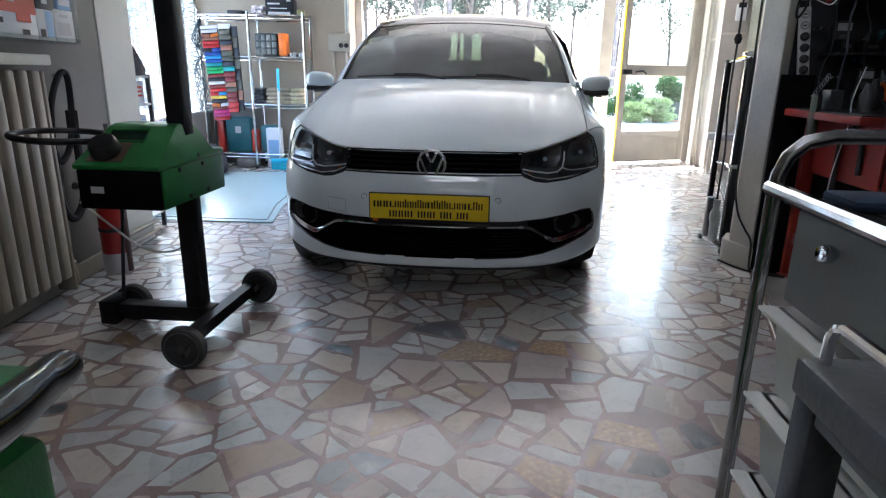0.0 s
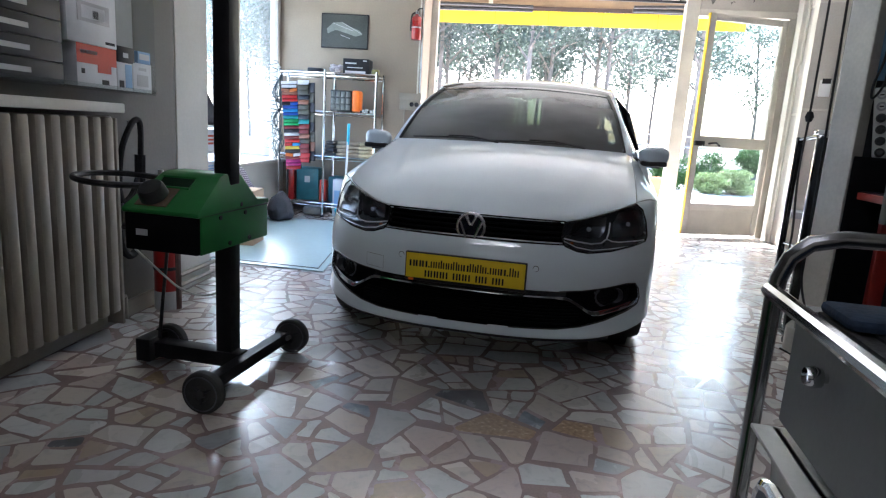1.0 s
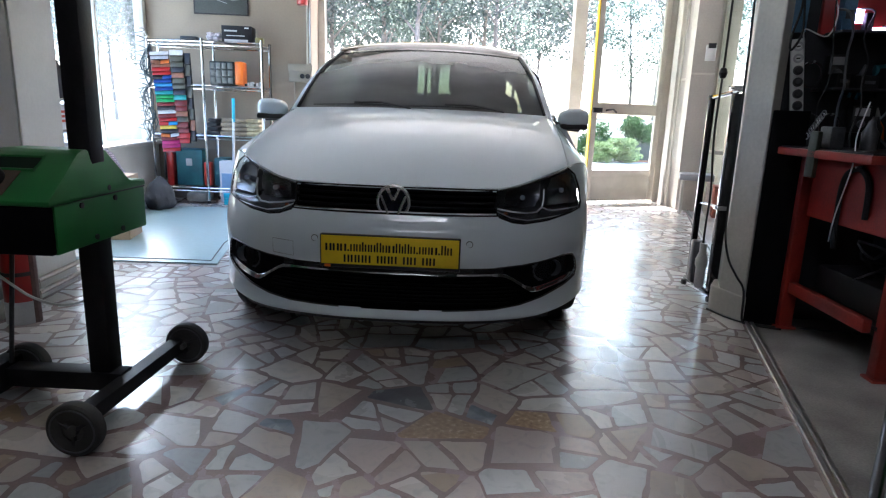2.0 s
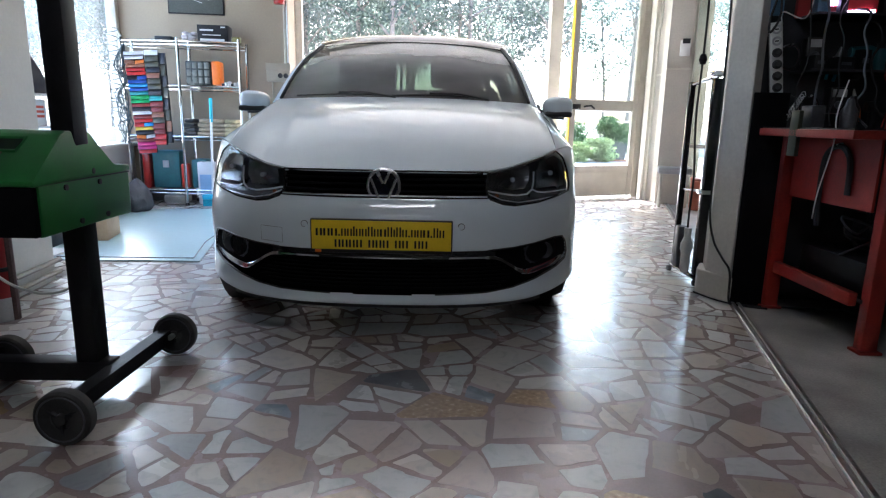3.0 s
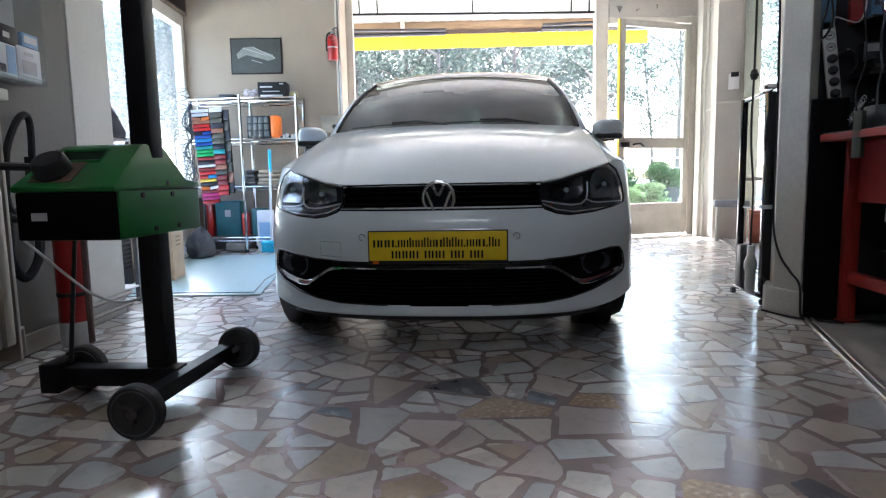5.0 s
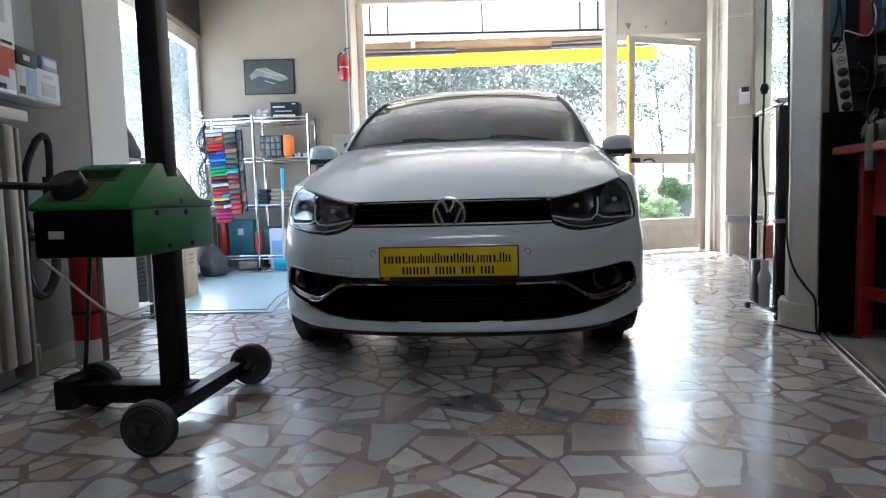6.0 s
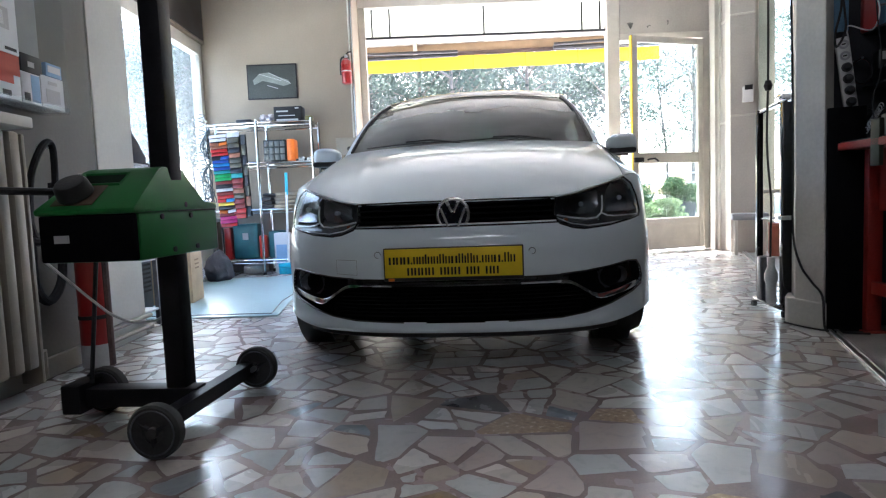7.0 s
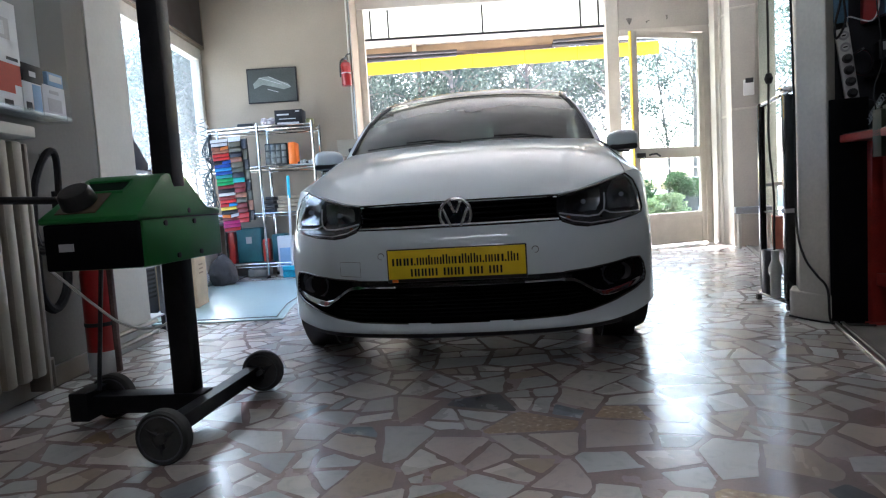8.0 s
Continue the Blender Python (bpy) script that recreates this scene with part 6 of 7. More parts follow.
part("hook", tube([(1.845, 0.285, 0.80), (1.82, 0.285, 0.795)], 0.005, 6), STEEL, hang)
single("white_lead", tube(smooth_curve([(1.84, 0.30, 1.05), (1.80, 0.28, 0.92), (1.79, 0.26, 0.80), (1.80, 0.33, 0.6), (1.81, 0.36, 0.48)], 6), 0.0026, 6), PORCELAIN, Matrix(), "thin white lead hanging down the bench", "cable")

structure("tool_board", box(1.725, 3.7, 0.775, 0.935, 0.0, 2.6), mat("tool_board", (0.028, 0.03, 0.036), 0.6, 0, 0.3, 6, 0.1), None, "dark pegboard wall for tools", "panel")
single("leaning_board", box(0.0, 0.15, 0.0, 0.02, 0.0, 1.015, 0.004), GRILLE_BLACK, pose(1.662, 0.676, 0.001, 0, 0, -14), "black board standing beside the column", "board")
strip = thing("power_strip", pose(1.772, 0.70, 1.005, 0, -7, -24), "white six-way power strip mounted upright with black plugs", "power strip")
part("body", box(-0.027, 0.027, -0.026, 0.022, 0.0, 0.325, 0.007), PORCELAIN, strip)
part("backplate", box(-0.018, 0.018, 0.022, 0.072, 0.03, 0.28), BLACK_PLASTIC, strip)
for j in range(6):
    z = 0.034 + 0.0515 * j
    socket = part("outlet", lathe([(0, -0.001), (0.014, 0.0), (0.0185, 0.003), (0.0205, 0.002), (0.0205, -0.003), (0, -0.003)], 18, "y", (0.003, -0.0262, z)), GREY_BAR if j > 3 else BLACK_PLASTIC, strip)
    if j < 4:
        part("plug", lathe([(0, 0.0), (0.019, 0.0), (0.0175, 0.022), (0.012, 0.034), (0, 0.036)], 16, "y", (0.004, -0.0275, z)), BLACK_PLASTIC, socket, "black plug")
    else:
        part("pin_hole", box(-0.005, 0.011, -0.0315, -0.0295, z - 0.003, z + 0.003), BLACK_PLASTIC, socket)
single("power_lead", tube(smooth_curve([(1.74, 0.67, 1.32), (1.72, 0.63, 1.36), (1.80, 0.60, 1.33), (1.84, 0.62, 1.43), (1.85, 0.72, 1.56)], 6), 0.003, 6), PORCELAIN, Matrix(), "white lead from the power strip", "cable")
single("test_lead", tube(smooth_curve([(1.70, 0.66, 1.62), (1.69, 0.63, 1.45), (1.66, 0.62, 1.33), (1.665, 0.62, 1.27), (1.70, 0.62, 1.33), (1.715, 0.65, 1.42), (1.715, 0.70, 1.62)], 6), 0.005, 6), RUBBER, Matrix(), "dark test leads hooked on the column", "cable")
single("coiled_lead", tube([(1.80 + 0.0006 * k, 0.64 + 0.016 * math.cos(k * 0.55), 0.90 + 0.0010 * k + 0.016 * math.sin(k * 0.55)) for k in range(110)], 0.0022, 5), GREY_BAR, Matrix(), "coiled pale lead on the bench", "cable")

screen = thing("diagnostic_screen", pose(1.93, 0.70, 1.40, 0, 0, -18), "lit diagnostic screen with red housing", "screen")
part("housing", box(-0.10, 0.22, 0.0, 0.07, -0.045, 0.15, 0.01), mat("red_case", (0.35, 0.02, 0.02), 0.4), screen)
part("display", box(-0.02, 0.06, -0.003, -0.0005, 0.0, 0.06), SCREEN, screen, "lit violet display")
part("bracket", box(0.0, 0.05, 0.0705, 0.14, 0.0, 0.05), DARK_STEEL, screen)
part("strip_light", box(0.10, 0.21, -0.004, -0.0005, -0.035, -0.022), SCREEN, screen)
blue = single("blue_sign", box(0, 0.07, 0, 0.012, 0, 0.28, 0.003), BLUE_PANEL, pose(1.70, 0.735, 1.36, 0, 0, -14), "narrow blue printed sign", "sign")
rnd = random.Random(21)
for k in range(26):
    x, z = 1.83 + 0.115 * (k % 9) + rnd.uniform(-0.02, 0.02), 0.97 + 0.21 * (k // 9) + rnd.uniform(-0.03, 0.03)
    if z > 1.3 and x < 2.2:
        z += 0.25
    kind = k % 4
    if kind == 0:
        tool = thing("hand_drill", pose(x, 0.70, z, 0, 0, rnd.uniform(-30, 10)), "dark cordless tool hung on the board", "power tool", "tools on the board")
        part("motor", lathe([(0, -0.07), (0.024, -0.065), (0.03, 0.02), (0.018, 0.05), (0.008, 0.08), (0, 0.08)], 14, "x"), (DARK_STEEL, BLACK_PLASTIC, RED_GLOSS, TEAL)[k // 4 % 4], tool)
        part("grip", box(-0.045, -0.012, -0.016, 0.016, -0.12, -0.01, 0.006), BLACK_PLASTIC, tool)
        part("hook", box(-0.006, 0.006, 0.02, 0.078, -0.005, 0.005), STEEL, tool)
    elif kind == 1:
        tool = thing("cable_coil", pose(x, 0.735, z), "coil of dark cable hung on the board", "cable", "tools on the board")
        for j in range(3):
            part("turn", tube([(0.045 * math.cos(a) + 0.004 * j, -0.02 + 0.008 * j, 0.055 * math.sin(a)) for a in np.linspace(0, 6.283, 22, endpoint=False)], 0.005, 5, None, True), (RUBBER, RED_PAINT, GREY_STEEL)[j], tool)
        part("peg", tube([(0, 0.04, 0.05), (0, -0.03, 0.055)], 0.005, 6), STEEL, tool)
    elif kind == 2:
        tool = thing("meter", pose(x, 0.715, z, 0, 0, -12), "small dark test meter hung on the board", "meter", "tools on the board")
        part("case", box(-0.04, 0.04, -0.02, 0.058, -0.06, 0.06, 0.008), BLACK_PLASTIC, tool)
        part("window", box(-0.03, 0.03, -0.022, -0.0205, 0.015, 0.05), GREY_BAR if k % 3 else BLUE_PANEL, tool)
        part("dial", lathe([(0, 0.008), (0.016, 0.008), (0.018, 0.0), (0, 0.0)], 14, "y", (0, -0.0205, -0.02)), GREY_STEEL, tool)
    else:
        tool = thing("pliers", pose(x, 0.742, z, 0, rnd.uniform(-20, 20), 0), "pliers with coloured grips on the board", "pliers", "tools on the board")
        part("jaw", tube([(0, 0.0, 0.02), (0.0, 0, 0.075)], [0.014, 0.004], 6), STEEL, tool)
        for s in (-1, 1):
            part("grip", tube([(0, 0, 0.02), (s * 0.02, 0, -0.02), (s * 0.018, 0, -0.08)], 0.008, 6), (ORANGE, RED_GLOSS, CYAN)[k % 3], tool)
        part("peg", tube([(0, 0.034, 0.03), (0, -0.01, 0.03)], 0.004, 6), STEEL, tool)
for k in range(9):
    x, y = 1.90 + 0.13 * k, 0.36 + 0.09 * (k * 5 % 3)
    single("bench_item", lathe([(0, 0), (0.03, 0), (0.032, 0.07 + 0.02 * (k % 3)), (0.02, 0.09 + 0.02 * (k % 3)), (0.012, 0.12 + 0.02 * (k % 3)), (0, 0.12 + 0.02 * (k % 3))], 14), (GREY_STEEL, BLACK_PLASTIC, RED_PAINT, STEEL)[k % 4], pose(x, y, 0.8612), "small bottle of workshop fluid on the bench", "bottle", "bottles on the bench")
vise = thing("bench_vise", pose(1.775, 0.40, 0.8612), "small grey vise on the bench edge", "vise")
part("jaw", box(-0.03, 0.03, -0.04, 0.04, 0.0, 0.09, 0.006), GREY_STEEL, vise)
part("clamp", box(-0.075, -0.0752 + 0.02, -0.03, 0.03, -0.12, 0.07, 0.004), mat("olive_metal", (0.03, 0.035, 0.022), 0.5, 0.3), vise)

# shelves of small parts and loose leads before the tool board
rnd = random.Random(88)
for z in (1.12, 1.36, 1.62):
    single("wall_shelf", box(1.86, 3.3, 0.60, 0.774, z - 0.012, z, 0.002), DARK_STEEL, Matrix(), "narrow dark steel shelf on the tool wall", "shelf", "shelves on the tool wall")
    x = 1.89
    while x < 3.2:
        w, h, d = rnd.uniform(0.035, 0.10), rnd.uniform(0.04, 0.16), rnd.uniform(0.05, 0.11)
        m = rnd.choice((BLACK_PLASTIC, DARK_CARD, GREY_STEEL, TEAL, RED_PAINT, BLACK_PLASTIC, DARK_STEEL, BLACK_PLASTIC, CARDBOARD, BLUE_PANEL))
        if rnd.random() < 0.35:
            item = thing("spray_can", pose(x + w / 2, 0.69, z + 0.0005), "used spray can on the tool wall shelf", "spray can", "cans on the tool wall")
            part("can", lathe([(0, 0), (0.024, 0), (0.026, 0.004), (0.026, h + 0.02), (0.020, h + 0.03), (0, h + 0.03)], 14), m, item)
            part("cap", lathe([(0, h + 0.0305), (0.018, h + 0.0305), (0.017, h + 0.055), (0, h + 0.057)], 12), BLACK_PLASTIC, item)
        else:
            item = thing("parts_box", pose(x + w / 2, 0.69, z + 0.0005, 0, 0, rnd.uniform(-12, 12)), "small worn parts box on the tool wall shelf", "box", "boxes on the tool wall")
            part("carton", box(-w / 2, w / 2, -d / 2, d / 2, 0, h, 0.003), m, item)
            part("print", box(-w * 0.3, w * 0.3, -d / 2 - 0.0015, -d / 2 - 0.0005, h * 0.35, h * 0.6), GREY_STEEL, item)
        x += w + rnd.uniform(0.012, 0.05)
for k in range(11):
    x = 1.80 + 0.085 * k
    top, low = rnd.uniform(1.25, 1.62), rnd.uniform(0.93, 1.05)
    sag = [(x + rnd.uniform(-0.03, 0.03), 0.58 + rnd.uniform(-0.03, 0.03), top + (low - top) * j / 5) for j in range(6)]
    sag = [(x, 0.70, top + 0.03)] + sag + [(x + rnd.uniform(-0.1, 0.1), 0.50, 0.868)]
    single("loose_lead", tube(smooth_curve(sag, 4), rnd.choice((0.003, 0.004, 0.0055)), 5), rnd.choice((RUBBER, RUBBER, GREY_STEEL, RUBBER, RED_PAINT)), Matrix(), "loose lead hanging from the tool wall to the bench", "cable", "leads on the tool wall")
for k in range(8):
    x, y = 1.90 + 0.13 * k, 0.20 + 0.05 * (k % 3)
    tangle = [(x + rnd.uniform(-0.14, 0.14), y + rnd.uniform(-0.08, 0.12), 0.36 + rnd.uniform(0, 0.16)) for _ in range(7)]
    single("stored_lead", tube(smooth_curve([(x, y + 0.1, 0.33)] + tangle, 4), 0.006, 5), rnd.choice((RUBBER, DARK_STEEL, GREY_STEEL)), Matrix(), "tangled dark lead stored under the workbench", "cable", "leads under the bench")

# cables and stand beside the column
single("column_cable", tube(smooth_curve([(1.583, 0.90, 3.1), (1.583, 0.88, 2.2), (1.586, 0.845, 1.2), (1.588, 0.84, 0.8), (1.588, 0.835, 0.45), (1.60, 0.79, 0.30), (1.625, 0.73, 0.22), (1.645, 0.675, 0.16), (1.655, 0.665, 0.008), (1.70, 0.62, 0.006), (1.80, 0.58, 0.006)], 6), 0.0055, 6), RUBBER, Matrix(), "black cable running down the column", "cable")
single("floor_cable", tube(smooth_curve([(1.56, 0.86, 0.006), (1.60, 0.74, 0.006), (1.66, 0.655, 0.006), (1.76, 0.62, 0.006), (1.95, 0.60, 0.006), (2.2, 0.55, 0.006)], 6), 0.005, 6), RUBBER, Matrix(), "black cable along the floor by the column", "cable")
stand = thing("panel_stand", Matrix(), "black two-post rolling display stand", "stand")
for (x, y), r in (((1.632, 1.324), 0.016), ((1.640, 1.02), 0.026)):
    part("post", box(x - r, x + r, y - r * 0.8, y + r * 0.8, 0.055, 1.10, 0.004), GLOSS_BLACK, stand)
part("top_bar", tube([(1.632, 1.34, 1.085), (1.64, 1.0, 1.115)], 0.012, 8), CHROME, stand)
for z in (1.125, 0.515):
    part("clamp", box(1.60, 1.675, 0.985, 1.05, z - 0.012, z + 0.012, 0.004), CHROME, stand)
part("mid_bar", tube([(1.632, 1.324, 0.50), (1.64, 1.02, 0.515)], 0.007, 8), CHROME, stand)
part("foot_bar", box(1.61, 1.66, 0.98, 1.36, 0.035, 0.0548, 0.004), GLOSS_BLACK, stand)
for x, y in ((1.632, 1.345), (1.64, 0.995)):
    part("castor", lathe([(0, -0.012), (0.016, -0.011), (0.0175, 0.0), (0.016, 0.011), (0, 0.012)], 14, "x", (x - 0.02, y, 0.0178)), BLACK_PLASTIC, stand)
cord = thing("pendant_switch_cable", Matrix(), "black cord hanging from the ceiling with a switch", "cable")
part("cord", tube(smooth_curve([(1.60, 1.16, 3.19), (1.602, 1.15, 2.2), (1.60, 1.14, 1.3), (1.595, 1.14, 0.9), (1.612, 1.13, 0.6), (1.605, 1.12, 0.42), (1.60, 1.11, 0.30)], 6), 0.0055, 6), RUBBER, cord)
part("switch", lathe([(0, -0.03), (0.014, -0.025), (0.022, 0.0), (0.014, 0.025), (0, 0.03)], 12, "z", (1.60, 1.14, 1.205)), RUBBER, cord)
plug = thing("power_adapter", pose(1.60, 1.10, 0.055), "pale power adapter hanging by the stand foot", "adapter")
part("body", lathe([(0, 0), (0.022, 0.0), (0.026, 0.02), (0.026, 0.11), (0.033, 0.13), (0.033, 0.16), (0.018, 0.2), (0.02, 0.25), (0, 0.25)], 16), mat("pale_adapter", (0.6, 0.62, 0.6), 0.4), plug)
single("transformer_box", box(1.585, 1.645, 1.18, 1.25, 0.055, 0.30, 0.012), GREY_STEEL, Matrix(), "grey transformer box on the stand foot", "transformer")
stool = thing("stool", SIDE @ pose(0.17, -0.16, 0), "small white stool with a grey padded seat", "stool")
part("seat", box(-0.17, 0.17, -0.13, 0.13, 0.355, 0.425, 0.015), mat("grey_pad", (0.28, 0.29, 0.31), 0.6, 0, 0.1, 9, 0.1), stool)
for x in (-0.13, 0.13):
    for y in (-0.10, 0.10):
        part("leg", box(x - 0.015, x + 0.015, y - 0.015, y + 0.015, 0, 0.354, 0.003), WALL_WHITE, stool)
    part("stretcher", box(x - 0.01, x + 0.01, -0.084, 0.084, 0.14, 0.165), WALL_WHITE, stool)
thermo = thing("thermostat", SIDE @ pose(0.165, -0.001, 1.67), "white wall thermostat with dark display", "thermostat")
part("case", box(-0.05, 0.05, -0.025, 0.0, -0.09, 0.07, 0.006), PORCELAIN, thermo)
part("display", box(-0.03, 0.045, -0.028, -0.0255, 0.035, 0.085, 0.002), BLACK_PLASTIC, thermo)
crate = thing("red_crate", SIDE @ pose(0.50, -0.30, 0), "red-brown storage crate on the floor", "crate")
part("shell", box(-0.16, 0.16, -0.12, 0.12, 0.0, 0.30, 0.01), mat("terracotta", (0.32, 0.09, 0.05), 0.6, 0, 0.15, 8), crate)
part("rim", box(-0.165, 0.165, -0.125, 0.125, 0.302, 0.325, 0.005), mat("terracotta_rim", (0.36, 0.11, 0.07), 0.6), crate)

# ---- trolley and table by the camera ----
def hollow(x0, x1, y0, y1, z0, z1, w):
    """An open-topped box of one wall thickness, a little narrower at its foot."""
    bm = bmesh.new()
    loops = []
    for g, z in ((0.012, z0), (0.0, z1), (w, z1), (w + 0.012, z0 + w)):
        loops.append([bm.verts.new(p) for p in ((x0 + g, y0 + g, z), (x1 - g, y0 + g, z), (x1 - g, y1 - g, z), (x0 + g, y1 - g, z))])
    for a, b in zip(loops, loops[1:]):
        for k in range(4):
            bm.faces.new((a[k], a[(k + 1) % 4], b[(k + 1) % 4], b[k]))
    bm.faces.new(loops[0][::-1])
    bm.faces.new(loops[-1])
    return bm


# A darker tone than CHROME, for the trolley's frame tubes.
DARK_CHROME = mat("dark_chrome", (0.36, 0.365, 0.375), 0.17, 1.0, 0.12, 16, spread=0.06)
trolley = thing("tool_trolley", Matrix(), "chrome-framed tool trolley with grey drawer and pale bins", "trolley")
for y in (-1.645, -2.24):
    bend = [(0.668, y, 0.05), (0.668, y, 0.83), (0.670, y, 0.863), (0.679, y, 0.889), (0.700, y, 0.909), (0.735, y, 0.918), (0.80, y, 0.919), (1.02, y, 0.919), (1.08, y, 0.908), (1.11, y, 0.875), (1.12, y, 0.81), (1.12, y, 0.05)]
    part("frame_tube", tube(bend, 0.0105, 12), DARK_CHROME, trolley)
    for x in (0.668, 1.12):
        part("castor", lathe([(0, -0.012), (0.022, -0.011), (0.024, 0.0), (0.022, 0.011), (0, 0.012)], 16, "y", (x, y, 0.0245)), BLACK_PLASTIC, trolley)
part("top_rail", tube([(0.664, -1.64, 0.845), (0.664, -2.25, 0.845)], 0.0105, 10), CHROME, trolley)
part("top_tray", box(0.674, 1.108, -2.225, -1.665, 0.828, 0.836, 0.002), GREY_STEEL, trolley)
drawer = part("drawer", box(0.676, 1.10, -2.22, -1.705, 0.700, 0.8275, 0.004), GREY_PANEL, trolley, "grey drawer")
part("knob", lathe([(0, -0.022), (0.009, -0.021), (0.0115, -0.014), (0.010, -0.006), (0.005, -0.004), (0.005, 0.0), (0, 0.0)], 18, "x", (0.675, -1.814, 0.797)), CHROME, drawer, "chrome knob")
for z in (0.560, 0.424, 0.288, 0.152):
    h = 0.125
    bm = hollow(0.676, 1.115, -2.23, -1.695, z, z + h, 0.006)
    bn = part("bin", bm, TRAY, trolley, "pale open bin", None, False)
    part("lip", box(0.652, 0.88, -2.235, -1.69, z + h - 0.006, z + h, 0.002), TRAY, bn)
    part("lip", box(0.8805, 1.12, -1.70, -1.685, z + h - 0.006, z + h, 0.002), TRAY, bn)
pad = thing("rubber_mat", pose(0.89, -1.962, 0.8365), "black ribbed rubber mat on the trolley top", "mat")
part("sheet", box(-0.205, 0.205, -0.25, 0.245, 0.0, 0.005, 0.002), RUBBER, pad)
for k in range(16):
    part("rib", box(-0.20 + 0.026 * k, -0.192 + 0.026 * k, -0.24, 0.235, 0.0051, 0.008), RUBBER, pad)
gun = thing("tool_case", pose(0.90, -1.80, 0.8448, 0, 0, -14), "flat black plastic tool case lying on the trolley", "tool case")
part("base", box(-0.13, 0.20, -0.07, 0.07, 0.0, 0.020, 0.006), BLACK_PLASTIC, gun)
part("lid", box(-0.128, 0.198, -0.068, 0.068, 0.0205, 0.038, 0.010), BLACK_PLASTIC, gun)
part("latch", box(-0.05, -0.01, -0.075, -0.0705, 0.010, 0.030, 0.002), GREY_STEEL, gun)
cloth = thing("blue_cloth", pose(0.745, -1.755, 0.8448), "folded dark blue cleaning cloth on the trolley", "cloth")
part("fold", box(-0.055, 0.02, -0.05, 0.03, 0.0, 0.014, 0.006), mat("blue_cloth", (0.02, 0.04, 0.08), 0.9, 0, 0.3, 20, 0.4), cloth)

table = thing("steel_table", Matrix(), "dark grey steel side table with a chrome guard rail", "side table")
TX0, TX1, TY0, TY1 = 0.532, 0.93, -2.52, -2.035
part("top_frame", box(TX0, TX1, TY0, TY1, 0.735, 0.768, 0.004), GREY_STEEL, table)
for x in (TX0 + 0.003, TX1 - 0.035):
    for y in (TY0 + 0.003, TY1 - 0.035):
        part("leg", box(x, x + 0.032, y, y + 0.032, 0.0, 0.7345, 0.003), GREY_STEEL, table)
part("side_rail", box(TX0 + 0.004, TX0 + 0.028, TY0 + 0.036, TY1 - 0.036, 0.722, 0.7345, 0.003), GREY_STEEL, table)
part("low_shelf", box(TX0 + 0.036, TX1 - 0.036, TY0 + 0.004, TY1 - 0.004, 0.26, 0.275, 0.002), GREY_STEEL, table)
part("guard_rail", tube([(TX0 + 0.016, TY1 - 0.015, 0.768), (TX0 + 0.016, TY1 - 0.016, 0.793), (TX0 + 0.016, TY1 - 0.022, 0.802), (TX0 + 0.016, TY1 - 0.034, 0.806), (TX0 + 0.016, TY0 + 0.035, 0.806), (TX0 + 0.016, TY0 + 0.015, 0.768)], 0.0048, 8), CHROME, table)
part("bolt", lathe([(0, 0.004), (0.006, 0.004), (0.008, 0.0), (0, 0.0)], 10, "y", (TX0 + 0.012, TY1 + 0.0003, 0.752)), STEEL, table)

machine = thing("green_machine", Matrix(), "green steel service machine with a black padded grip", "service machine")
part("cabinet", box(-0.47, -0.016, -2.85, -2.20, 0.06, 0.762, 0.010), GREEN, machine)
part("top_hump", box(-0.45, -0.045, -2.83, -2.16, 0.7625, 0.79, 0.008), GREEN, machine)
part("grip", tube(smooth_curve([(-0.061, -2.121, 0.768), (-0.058, -2.130, 0.770), (-0.043, -2.170, 0.778), (-0.023, -2.211, 0.790), (0.001, -2.264, 0.804), (0.031, -2.331, 0.827)], 4), [0.006, 0.009, 0.012, 0.0138, 0.0145] + [0.0152] * 16, 14), mat("black_grip", (0.006, 0.006, 0.006), 0.13, 0, 0.3, 25, spec=0.3, spread=0.03), machine, "shiny black padded grip")
part("grip_arm", tube([(0.028, -2.33, 0.822), (-0.02, -2.40, 0.78), (-0.06, -2.42, 0.77)], 0.010, 8), DARK_STEEL, machine)
for x in (-0.43, -0.06):
    for y in (-2.80, -2.25):
        part("castor", lathe([(0, -0.014), (0.027, -0.012), (0.0295, 0.0), (0.027, 0.012), (0, 0.014)], 16, "x", (x, y, 0.030)), BLACK_PLASTIC, machine)


